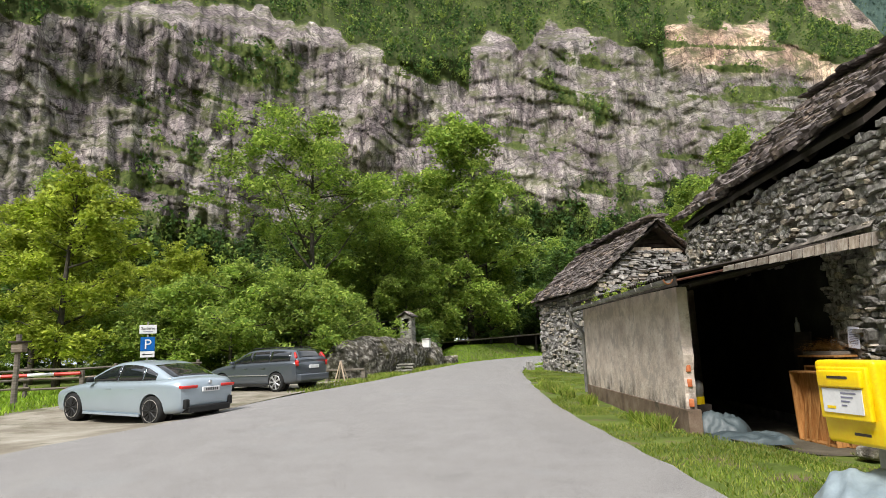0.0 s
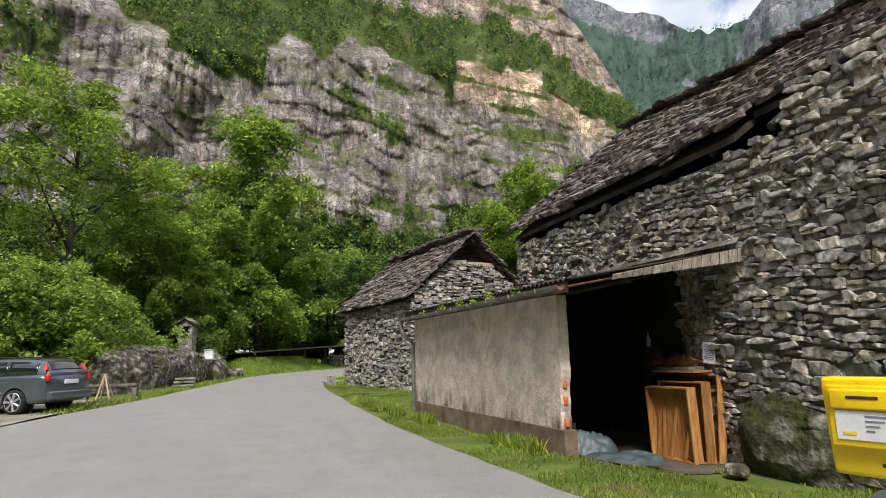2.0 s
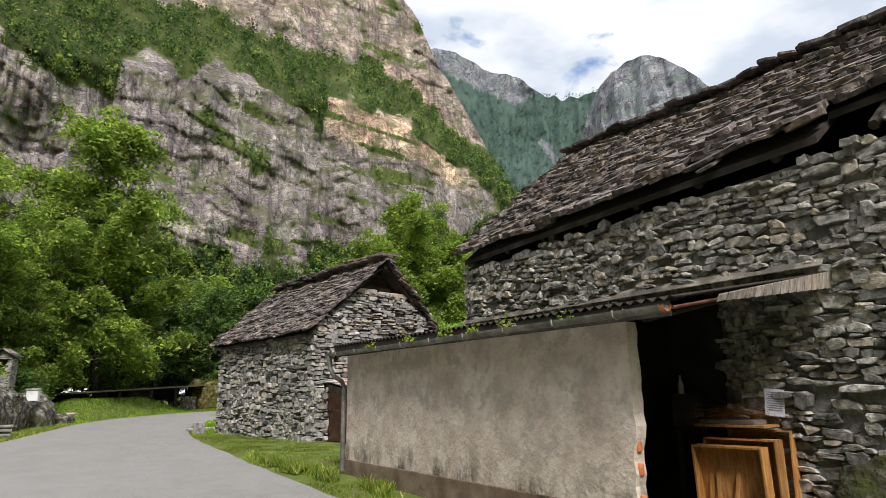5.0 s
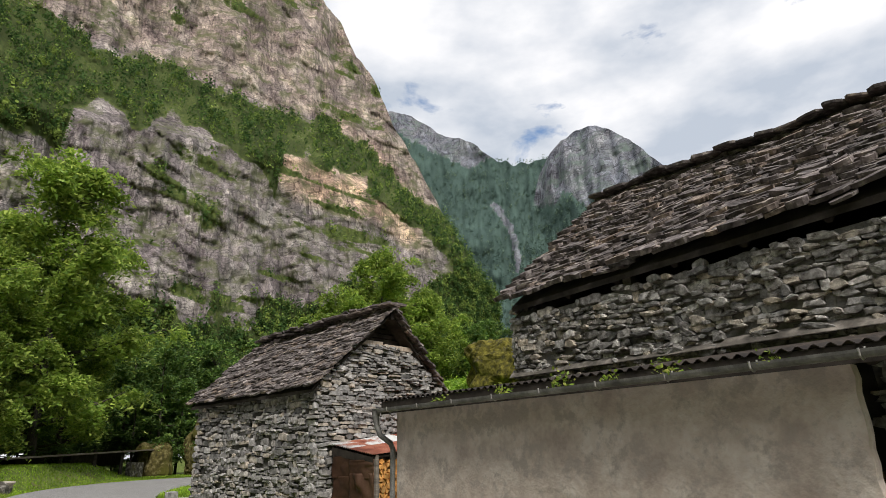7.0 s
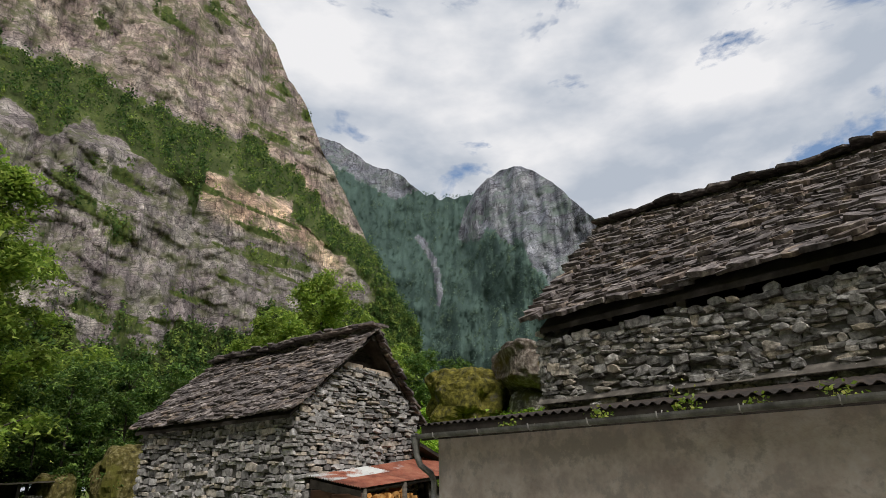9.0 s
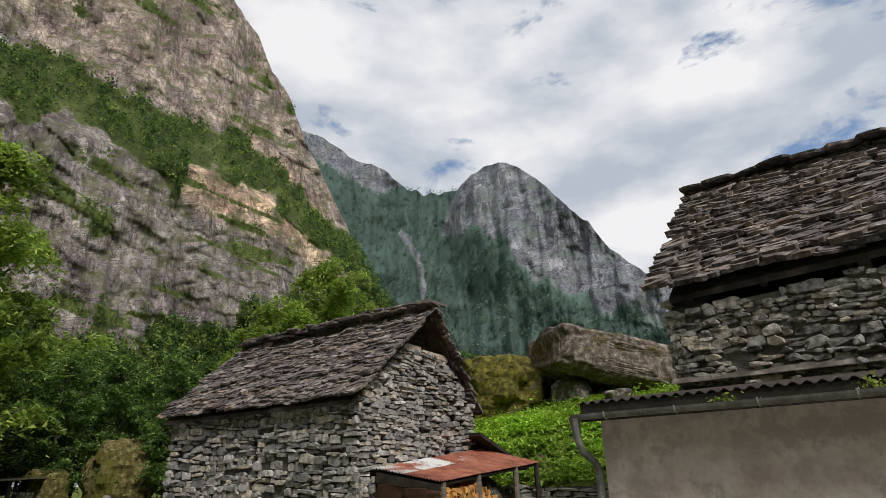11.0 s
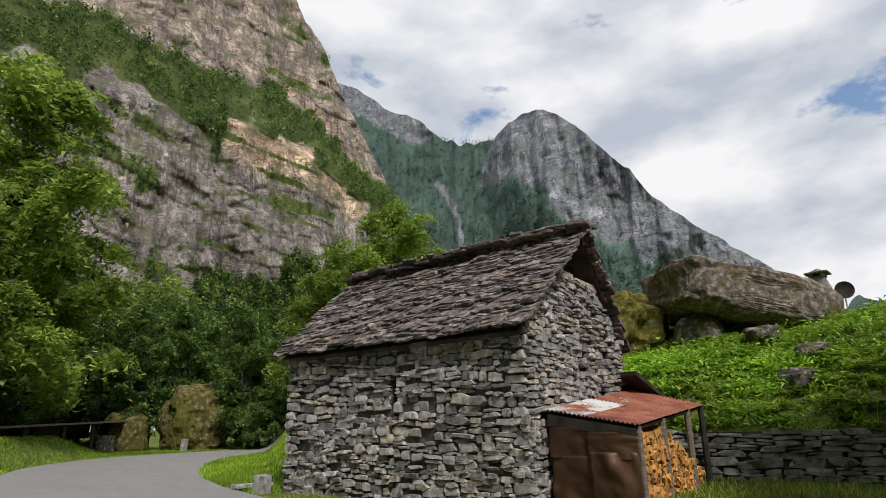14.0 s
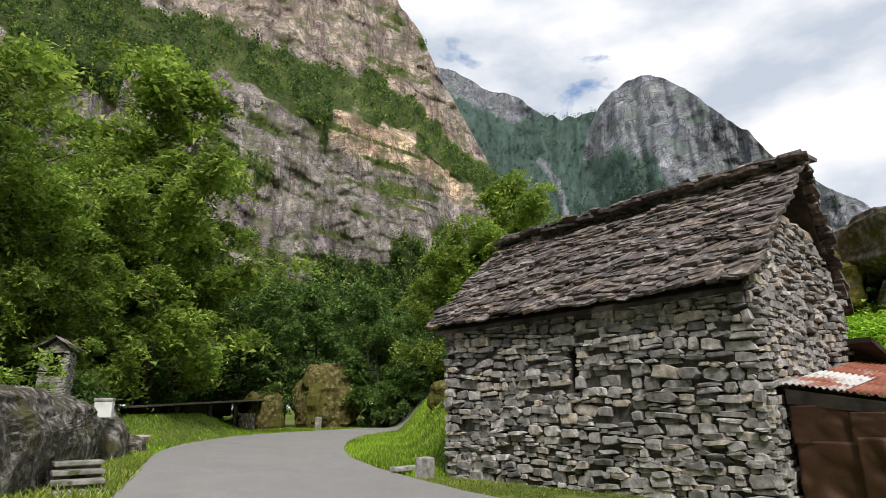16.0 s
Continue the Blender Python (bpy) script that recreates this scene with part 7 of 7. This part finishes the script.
M_PLATE = surface("number_plate", (0.7, 0.7, 0.7), (0.76, 0.76, 0.76), (0.8, 0.8, 0.8), 5, 40, 0.4, bump=0)
M_ALLOY = surface("alloy", (0.45, 0.45, 0.46), (0.55, 0.55, 0.56), (0.65, 0.65, 0.66), 5, 40, 0.35, 0.7, bump=0)


def loft(sections, closed_ends=True):
    """Sections: (x, [(y, z), ...]) for the left half, mirrored."""
    bm = bmesh.new()
    rings = []
    for x, pts in sections:
        rings.append([bm.verts.new((x, y, z)) for y, z in pts] + [bm.verts.new((x, -y, z)) for y, z in reversed(pts)])
    k = len(rings[0])
    for a, b in zip(rings, rings[1:]):
        for i in range(k):
            bm.faces.new((a[i], a[(i + 1) % k], b[(i + 1) % k], b[i]))
    if closed_ends:
        bm.faces.new(rings[0][::-1])
        bm.faces.new(rings[-1])
    return bm


def along(rows, x, i):
    """Column i of rows (x, ...) at x, eased between the rows."""
    xs = np.array([q[0] for q in rows])
    vs = np.array([q[i] for q in rows])
    k = int(np.clip(np.searchsorted(-xs, -x, side="right") - 1, 0, len(xs) - 2))
    f = float(np.clip((xs[k] - x) / (xs[k] - xs[k + 1]), 0, 1))
    m0 = (vs[k + 1] - vs[max(k - 1, 0)]) / (xs[max(k - 1, 0)] - xs[k + 1]) * (xs[k] - xs[k + 1])
    m1 = (vs[min(k + 2, len(xs) - 1)] - vs[k]) / (xs[k] - xs[min(k + 2, len(xs) - 1)]) * (xs[k] - xs[k + 1])
    return float((2 * f ** 3 - 3 * f ** 2 + 1) * vs[k] + (f ** 3 - 2 * f ** 2 + f) * m0 + (3 * f ** 2 - 2 * f ** 3) * vs[k + 1] + (f ** 3 - f ** 2) * m1)


def pane(points, mat, parent, name, label=""):
    """A curved sheet of glass from two rows of points."""
    n = len(points[0])
    V = [p for row in points for p in row]
    F = [(r_ * n + i, r_ * n + i + 1, (r_ + 1) * n + i + 1, (r_ + 1) * n + i) for r_ in range(len(points) - 1) for i in range(n - 1)]
    ob = attach(name, mesh_of(name, V, F, [mat], True), parent, None, label)
    ob.modifiers.new("thick", "SOLIDIFY").thickness = 0.006
    return ob


def car(name, at, turn, pitch, wheelbase, body, belt, roofline, pillars, paint_mat, rim_mat, wheel_r, label, wagon=False, spokes=10):
    """x forward. body: rows along the car; belt: (x, height, half width) of the window line; roofline: (x, height) over the cabin."""
    c = new(name)
    c.matrix_basis = pose(*at, 0, pitch, turn)
    tagged(c, label, "car", "parked cars")
    secs = []
    for x in np.linspace(body[0][0], body[-1][0], 26):
        zb, zs, zt, wb_, ws, wt = (along(body, x, i) for i in range(1, 7))
        secs.append((x, [(0.0, zb), (wb_ * 0.9, zb), (wb_, zb + 0.05), (wb_ + 0.45 * (ws - wb_), zb + 0.18), (ws - 0.012, zs - 0.24), (ws, zs - 0.08), (ws - 0.008, zs), (ws - 0.04, zs + 0.05), (wt, zt - 0.012), (wt * 0.6, zt + 0.010), (0.0, zt + 0.018)]))
    tmp = new("shell", bpy.data.meshes.new("shell"))
    bm = loft(secs)
    bmesh.ops.recalc_face_normals(bm, faces=bm.faces[:])
    bm.to_mesh(tmp.data)
    bm.free()
    sub = tmp.modifiers.new("round", "SUBSURF")
    sub.levels = sub.render_levels = 1
    cutters = []
    for wx in (wheelbase / 2, -wheelbase / 2):
        for side in (1, -1):
            cm = bpy.data.meshes.new("cut")
            bm = tube([(wx, side * 0.56, wheel_r), (wx, side * 1.2, wheel_r)], wheel_r + 0.045, 36)
            bmesh.ops.recalc_face_normals(bm, faces=bm.faces[:])
            bm.to_mesh(cm)
            bm.free()
            cutter = new("cut", cm)
            cutters.append(cutter)
            mod = tmp.modifiers.new("arch", "BOOLEAN")
            mod.operation, mod.object, mod.solver = "DIFFERENCE", cutter, "EXACT"
    me = bpy.data.meshes.new_from_object(tmp.evaluated_get(bpy.context.evaluated_depsgraph_get()))
    for ob in [tmp] + cutters:
        bpy.data.objects.remove(ob)
    me.name = "body"
    me.materials.clear()
    me.materials.append(paint_mat)
    me.polygons.foreach_set("use_smooth", np.ones(len(me.polygons), dtype=bool))
    me.set_sharp_from_angle(angle=radians(38))
    attach("body", me, c)
    lean_in = 0.40
    side_y = lambda x, z: along(belt, x, 2) - lean_in * max(z - along(belt, x, 1), 0.0)
    x0, x1 = roofline[0][0], roofline[-1][0]
    secs = []
    for x in np.linspace(x0, x1, 34):
        zb, wb_, zr = along(belt, x, 1), along(belt, x, 2), along(roofline, x, 1)
        zr = max(zr, zb + 0.012)
        e = min(0.055, (zr - zb) * 0.4)
        yt = side_y(x, zr - e)
        secs.append((x, [(0.0, zb - 0.06), (wb_ + 0.01, zb - 0.06), (wb_, zb), (yt, zr - e), (yt - 0.035, zr - e * 0.30), (yt - 0.10, zr), (yt * 0.5, zr + 0.018), (0.0, zr + 0.024)]))
    part("cabin", loft(secs), paint_mat, c, "", True)
    # side windows between the pillars
    for side in (1, -1):
        for xa, xb in zip(pillars, pillars[1:]):
            rows_ = [[], [], []]
            for x in np.linspace(xa - 0.008, xb + 0.008, 10):
                zb, zr = along(belt, x, 1) + 0.02, along(roofline, x, 1) - 0.075
                zr = max(zr, zb + 0.004)
                for j, f in enumerate((0.0, 0.5, 1.0)):
                    z = zb + (zr - zb) * f
                    rows_[j].append((x, side * (side_y(x, z) + 0.006), z))
            pane(rows_, M_GLASS, c, "side_window", "dark tinted side window")
        part("belt_trim", tube([(x, side * (side_y(x, along(belt, x, 1)) + 0.004), along(belt, x, 1) + 0.008) for x in np.linspace(pillars[0], pillars[-1], 12)], 0.009, 5), M_BLACK, c)
    # front and rear screens
    for xa, xb, nm in ((x0 - 0.05, x0 - 0.78, "windscreen"), (x1 + (0.05 if wagon else 0.06), x1 + (0.26 if wagon else 0.74), "rear_window")):
        rows_ = []
        for x in np.linspace(xa, xb, 9):
            zb, zr = along(belt, x, 1), max(along(roofline, x, 1), along(belt, x, 1) + 0.012)
            e = min(0.055, (zr - zb) * 0.4)
            w = side_y(x, zr - e) - 0.12
            rows_.append([(x, w * q, zr + 0.030 - 0.024 * abs(q) ** 1.5) for q in (-1, -0.66, -0.33, 0, 0.33, 0.66, 1)])
        pane(rows_, M_GLASS, c, nm, "dark raked screen")
    for side in (1, -1):
        part("sill", box((-wheelbase / 2 + 0.40, side * 0.855 - 0.03, 0.185), (wheelbase / 2 - 0.40, side * 0.855 + 0.025, 0.245), 0.015), M_BLACK if wagon else paint_mat, c)
        for hx_ in (pillars[1] + 0.10, pillars[2] + 0.12):
            part("door_handle", box((hx_, side * 0.90 - 0.02, 0.80), (hx_ + 0.17, side * 0.90 + 0.018, 0.825), 0.008), paint_mat, c)
        part("mirror", rounded_box((0.62, side * 0.99 - 0.11, 0.95), (0.76, side * 0.99 + 0.05, 1.07), 0.035, 3), M_BLACK if not wagon else paint_mat, c, "", True)
        for wx in (wheelbase / 2, -wheelbase / 2):
            y = side * 0.785
            part("wheel_arch", tube([(wx, side * 0.562, wheel_r), (wx, side * 0.60, wheel_r)], wheel_r + 0.043, 28), M_BLACK, c)
            w = part("wheel", tube([(wx, y - side * 0.11, wheel_r), (wx, y - side * 0.09, wheel_r), (wx, y + side * 0.09, wheel_r), (wx, y + side * 0.112, wheel_r)], [wheel_r - 0.03, wheel_r, wheel_r, wheel_r - 0.035], 32), M_TYRE, c, "black tyre", True)
            rim = wheel_r * 0.74
            part("rim", tube([(wx, y + side * 0.085, wheel_r), (wx, y + side * 0.1135, wheel_r)], [rim, rim], 28), M_BLACK, w)
            bm = bmesh.new()
            for k in range(spokes):
                a = 2 * math.pi * k / spokes
                o = Vector((wx, y + side * 0.118, wheel_r))
                e = o + Vector((math.cos(a) * rim * 0.97, 0, math.sin(a) * rim * 0.97))
                add_tube(bm, [o, e], [0.024, 0.016 if not wagon else 0.04], 5)
            add_tube(bm, [(wx, y + side * 0.10, wheel_r), (wx, y + side * 0.135, wheel_r)], [0.05, 0.045], 12)
            part("spokes", bm, rim_mat, w, "wheel spokes")
            bm = bmesh.new()
            add_tube(bm, [Vector((wx + math.cos(2 * math.pi * k / 28) * rim, y + side * 0.115, wheel_r + math.sin(2 * math.pi * k / 28) * rim)) for k in range(29)], 0.009, 5, False)
            part("rim_edge", bm, M_ALLOY if wagon else M_TIN, w)
    return c


SEDAN_BODY = [(2.36, 0.34, 0.52, 0.60, 0.52, 0.58, 0.46), (2.24, 0.22, 0.60, 0.71, 0.74, 0.79, 0.64), (1.90, 0.19, 0.69, 0.81, 0.84, 0.88, 0.74), (1.35, 0.19, 0.79, 0.90, 0.86, 0.905, 0.76), (0.80, 0.19, 0.84, 0.96, 0.86, 0.905, 0.77), (0.0, 0.19, 0.87, 0.98, 0.86, 0.905, 0.77), (-0.9, 0.19, 0.90, 1.00, 0.86, 0.91, 0.77), (-1.5, 0.21, 0.92, 1.03, 0.86, 0.91, 0.76), (-1.95, 0.26, 0.92, 1.06, 0.82, 0.87, 0.74), (-2.22, 0.31, 0.88, 1.06, 0.76, 0.81, 0.70), (-2.34, 0.38, 0.84, 1.00, 0.70, 0.75, 0.64)]
SEDAN_BELT = [(1.10, 0.95, 0.78), (0.3, 0.97, 0.80), (-0.6, 0.99, 0.80), (-1.4, 1.02, 0.77), (-1.86, 1.05, 0.72)]
SEDAN_ROOF = [(1.10, 0.96), (0.70, 1.16), (0.28, 1.34), (-0.05, 1.415), (-0.5, 1.43), (-0.95, 1.385), (-1.35, 1.26), (-1.70, 1.11), (-1.86, 1.06)]
WAGON_BODY = [(2.26, 0.34, 0.55, 0.64, 0.50, 0.56, 0.45), (2.12, 0.24, 0.65, 0.76, 0.72, 0.78, 0.63), (1.75, 0.21, 0.74, 0.86, 0.82, 0.87, 0.72), (1.25, 0.21, 0.83, 0.94, 0.84, 0.885, 0.75), (0.75, 0.21, 0.88, 0.98, 0.84, 0.885, 0.76), (0.0, 0.21, 0.91, 1.00, 0.84, 0.885, 0.77), (-0.9, 0.21, 0.94, 1.02, 0.84, 0.885, 0.77), (-1.6, 0.23, 0.95, 1.03, 0.84, 0.88, 0.76), (-2.05, 0.27, 0.95, 1.04, 0.80, 0.85, 0.74), (-2.25, 0.34, 0.90, 1.01, 0.74, 0.79, 0.70)]
WAGON_BELT = [(1.08, 0.96, 0.76), (0.2, 0.99, 0.79), (-0.8, 1.01, 0.79), (-1.7, 1.03, 0.77), (-2.20, 1.03, 0.73)]
WAGON_ROOF = [(1.08, 0.97), (0.70, 1.16), (0.35, 1.33), (0.05, 1.42), (-0.5, 1.45), (-1.3, 1.44), (-1.80, 1.40), (-1.98, 1.33), (-2.12, 1.16), (-2.20, 1.05)]
sed_turn = 180 - 29
sx, sy = -7.85, 12.45
M_SEDAN = paint("pale_blue_grey_paint", (0.40, 0.475, 0.535))
sedan = car("sedan_car", (sx, sy, float(ground_z(sx, sy)) + 0.02), sed_turn, -1.6, 2.85, SEDAN_BODY, SEDAN_BELT, SEDAN_ROOF, (0.80, -0.12, -0.98, -1.42), M_SEDAN, M_BLACK, 0.335, "pale blue-grey sedan parked on the gravel")
for side in (1, -1):
    part("tail_light", rounded_box((-2.325, side * 0.56 - 0.21, 0.83), (-2.10, side * 0.56 + 0.225, 0.90), 0.02, 2), M_RED, sedan, "red tail light", True)
    part("bumper_intake", rounded_box((-2.345, side * 0.64 - 0.06, 0.38), (-2.16, side * 0.64 + 0.06, 0.60), 0.03, 2), M_BLACK, sedan)
    part("exhaust", tube([(-2.36, side * 0.5, 0.33), (-2.1, side * 0.5, 0.33)], 0.045, 10), M_TIN, sedan)
part("rear_diffuser", rounded_box((-2.37, -0.62, 0.29), (-2.1, 0.62, 0.44), 0.03, 2), M_BLACK, sedan)
part("number_plate", rounded_box((-2.375, -0.25, 0.74), (-2.33, 0.25, 0.85), 0.008, 2), M_PLATE, sedan, "white number plate")
for k in range(6):
    part("plate_mark", box((-2.379, -0.19 + k * 0.064, 0.765), (-2.3755, -0.15 + k * 0.064, 0.825)), M_BLACK, sedan)
part("rear_badge", tube([(-2.345, 0, 0.95), (-2.30, 0, 0.95)], 0.04, 14), M_ALLOY, sedan)
M_WAGON = paint("dark_grey_blue_paint", (0.095, 0.11, 0.13))
wagon = car("estate_car", (-6.4, 19.3, float(ground_z(-6.4, 19.3)) - 0.02), 180 - 32, 0, 2.64, WAGON_BODY, WAGON_BELT, WAGON_ROOF, (0.78, -0.08, -0.95, -1.86), M_WAGON, M_ALLOY, 0.325, "dark grey estate car parked by the shrubs", True, 7)
for side in (1, -1):
    part("tail_light", tube([(-2.17, side * 0.735, 0.84), (-2.15, side * 0.735, 1.0), (-2.10, side * 0.70, 1.14), (-2.00, side * 0.655, 1.29)], [0.06, 0.075, 0.055, 0.04], 8), M_RED, wagon, "tall red tail light", True)
    part("roof_rail", tube([(0.1, side * 0.55, 1.44), (-0.05, side * 0.55, 1.495), (-1.5, side * 0.55, 1.49), (-1.7, side * 0.55, 1.43)], 0.018, 6), M_BLACK, wagon, "black roof rail")
    part("side_strip", box((-0.95, side * 0.88 - 0.012, 0.55), (0.95, side * 0.88 + 0.012, 0.58), 0.004), M_ALLOY, wagon)
part("number_plate", rounded_box((-2.29, -0.24, 0.76), (-2.25, 0.24, 0.87), 0.008, 2), M_PLATE, wagon, "white number plate")
part("bumper", rounded_box((-2.33, -0.74, 0.34), (-2.1, 0.74, 0.58), 0.05, 3), M_WAGON, wagon, "", True)

# ---------- parking sign, barrier, fence, trestle ----------
sign = empty("parking_sign", (-10.75, 19.5, float(ground_z(-10.75, 19.5))), "blue parking sign with white panels on a pole", "sign", turn=28)
M_BLUE = surface("sign_blue", (0.006, 0.09, 0.33), (0.008, 0.115, 0.40), (0.01, 0.13, 0.45), 3, 40, 0.35, bump=0)
M_WHITE = surface("sign_white", (0.68, 0.68, 0.68), (0.75, 0.75, 0.75), (0.8, 0.8, 0.8), 3, 40, 0.4, bump=0)
part("pole", tube([(0, 0.03, -0.1), (0, 0.03, 2.62)], 0.03, 10), M_TIN, sign)
part("blue_panel", rounded_box((-0.24, -0.02, 1.55), (0.24, 0.0, 2.06), 0.008, 2), M_BLUE, sign, "blue panel with a white letter")
part("name_panel", rounded_box((-0.29, -0.02, 2.18), (0.29, 0.0, 2.50), 0.008, 2), M_WHITE, sign)
part("arrow_panel", rounded_box((-0.24, -0.02, 1.32), (0.24, 0.0, 1.54), 0.008, 2), M_WHITE, sign)


def lettering(text, at, size, mat, parent, name="lettering"):
    cu = bpy.data.curves.new(name, "FONT")
    cu.body, cu.size, cu.extrude, cu.align_x = text, size, 0.002, "CENTER"
    tmp = new("tmp", cu)
    me = bpy.data.meshes.new_from_object(tmp.evaluated_get(bpy.context.evaluated_depsgraph_get()))
    bpy.data.objects.remove(tmp)
    me.materials.append(mat)
    ob = new(name, me)
    ob.parent = parent
    ob.matrix_basis = Matrix.Translation(at) @ Matrix.Rotation(radians(90), 4, "X")
    return ob


lettering("P", (0, -0.026, 1.63), 0.5, M_WHITE, sign, "letter")
lettering("Sonlerto", (0, -0.026, 2.33), 0.135, M_BLACK, sign, "place_name")
part("small_line", box((-0.16, -0.026, 2.24), (0.16, -0.022, 2.265)), M_INK, sign)
part("arrow", box((-0.12, -0.026, 1.42), (0.17, -0.022, 1.445)), M_BLACK, sign)
bm = bmesh.new()
bm.faces.new([bm.verts.new(q) for q in ((-0.18, -0.0265, 1.432), (-0.10, -0.0265, 1.385), (-0.10, -0.0265, 1.48))])
part("arrow_head", bm, M_BLACK, sign)

barrier = empty("barrier_pole", (-16.5, 15.5, 0), "red and white striped barrier pole", "barrier")
M_SIGNAL = surface("signal_red", (0.5, 0.03, 0.02), (0.6, 0.04, 0.03), (0.65, 0.06, 0.04), 4, 40, 0.4, bump=0)
ba, bb = Vector((-24.0, 15.3, 0.98)), Vector((-11.9, 17.2, 1.03))
for k in range(16):
    a, b = ba.lerp(bb, k / 16), ba.lerp(bb, (k + 1) / 16)
    keep_world(part("stripe", tube([a, b], 0.055, 8), M_SIGNAL if k % 2 else M_WHITE, None), barrier)
keep_world(part("support", box((-11.95, 17.25, -0.1), (-11.83, 17.37, 1.12), 0.01), M_WOOD, None), barrier)
fence = empty("wooden_fence", (-16, 19, 0), "rough grey pole fence behind the meadow", "fence")
fr = np.random.default_rng(8)
FX = [(-30, 17.6), (-26, 18.2), (-22, 18.8), (-18.4, 19.3), (-15.2, 19.8), (-12.4, 20.6), (-9.8, 22.0)]
for (x, y) in FX:
    z = float(ground_z(x, y))
    keep_world(part("post", tube([(x, y, z - 0.1), (x + 0.03, y, z + 1.15)], [0.085, 0.07], 7), M_WOOD, None), fence)
for (a, b) in zip(FX, FX[1:]):
    for h in (0.38, 0.72, 1.04):
        z = float(ground_z(*a))
        keep_world(part("rail", tube([(a[0] - 0.2, a[1] - 0.08, z + h + fr.uniform(-0.06, 0.06)), ((a[0] + b[0]) / 2, (a[1] + b[1]) / 2 - 0.08, z + h - 0.05), (b[0] + 0.2, b[1] - 0.08, z + h + fr.uniform(-0.06, 0.06))], 0.048, 6), M_WOOD, None), fence)
post = empty("nesting_post", (-13.25, 16.05, 0), "weathered wooden post with a small box on top", "post")
part("pole", tube([(0, 0, -0.1), (0.05, 0, 2.3)], [0.09, 0.08], 8), M_WOOD, post)
part("box", rounded_box((-0.1, -0.14, 1.75), (0.25, 0.14, 2.05), 0.02, 2), M_WOOD, post)
part("lid", box((-0.14, -0.2, 2.05), (0.32, 0.2, 2.1)), M_DARKWOOD, post)
tr = empty("wooden_trestle", (-4.15, 22.6, float(ground_z(-4.15, 22.6))), "small weathered trestle and bench beside the boulder", "trestle", turn=-15)
for a in (-0.22, 0.22):
    part("leg", tube([(a, 0, 0), (0.02, 0.05, 0.85)], 0.03, 6), M_PLANK, tr)
    part("leg", tube([(a, 0.4, 0), (0.02, 0.1, 0.85)], 0.03, 6), M_PLANK, tr)
part("bench_board", box((-1.0, 0.5, 0.42), (0.9, 0.85, 0.5), 0.01), M_WOOD, tr)
for a in (-0.9, 0.75):
    part("bench_leg", box((a, 0.55, -0.1), (a + 0.15, 0.8, 0.42)), M_WOOD, tr)

# thin pale trunks in the wood
for k, (x, y, h, lx) in enumerate(((4.6, 56.0, 5.5, 1.0), (10.2, 63, 6, 0.1), (13.4, 64, 6, -0.2), (15.2, 66, 7, 0.2), (8.0, 62.5, 5, 0.3), (17.0, 63.5, 6, 0.1))):
    b = part("bare_trunk", tube([(0, 0, -0.2), (lx * 0.4, 0, h * 0.5), (lx, 0, h)], [0.14, 0.10, 0.05], 7), M_PLANK if k == 0 else M_BARK, None, "", True)
    b.matrix_basis = pose(x, y, float(ground_z(x, y)))
    tagged(b, "thin pale bare tree trunk in the wood" if k == 0 else "thin dark tree trunk in the wood", "tree trunk", "bare trunks")

# weeds in the gutter
wr2 = np.random.default_rng(9)
weed_pts = []
for y, n_l, h in ((10.6, 40, 0.06), (9.3, 60, 0.09), (8.3, 90, 0.13), (7.6, 40, 0.07), (6.9, 70, 0.09), (5.9, 40, 0.06)):
    weed_pts.append(np.array([gx_at(y), y, 2.12 + 0.011 * (y - 4.66)]) + wr2.normal(size=(n_l, 3)) * np.array([0.03, 0.08, 0]) + np.array([0, 0, 1]) * np.abs(wr2.normal(size=(n_l, 1))) * h)
V, F = leaf_quads(np.concatenate(weed_pts), 0.05, wr2, 0.0)
tagged(new("gutter_weeds", mesh_of("gutter_weeds", V, F, [M_VERGE])), "small green weeds growing in the gutter", "weeds", kind="stuff")


# ---------- pieces of walls and roofs ----------
pieces("stone", keep_world(barn_wall_l, barn), BARN_L_STONES, M_STONE_STUFF, (5.7, 19.5, 1.5))
pieces("stone", barn_gable, BARN_G_STONES, M_STONE_STUFF, (6.2, 19.2, 2))
pieces("slab", roof_l, BARN_SLABS_L, M_SLAB_STUFF, (5.5, 19.5, 3))
pieces("slab", roof_r, BARN_SLABS_R + BARN_RIDGE_SLABS, M_SLAB_STUFF, (8.4, 19.0, 5.6), 120)
pieces("stone", house_front, HOUSE_STONES, M_HOUSE_STUFF, (5.8, 6.5, 3))
pieces("stone", house_gable, HOUSE_G_STONES, M_HOUSE_STUFF, (6.2, 12, 3), 60)
pieces("slab", house_roof, HOUSE_SLABS, M_SLAB_STUFF, (5.6, 7.5, 4.5))
pieces("slab", house_roof_r, HOUSE_RIDGE, M_SLAB_STUFF, (10, 12, 7.8), 60)
pieces("stone", ret_core, RET_STONES, M_DARK_STONE, (13.4, 17.9, 1), 250)
pieces("stone", [c for c in shrine.children if c.name.startswith("masonry")][0], SH_STONES, M_DARK_STONE, (0, 0, 1), 200)
pile_m = pile.matrix_basis.inverted()
pieces("log", pile, [(m, pile_m @ w) for m, w in PILE], M_LOG, (0, 0, 0.6), 290)
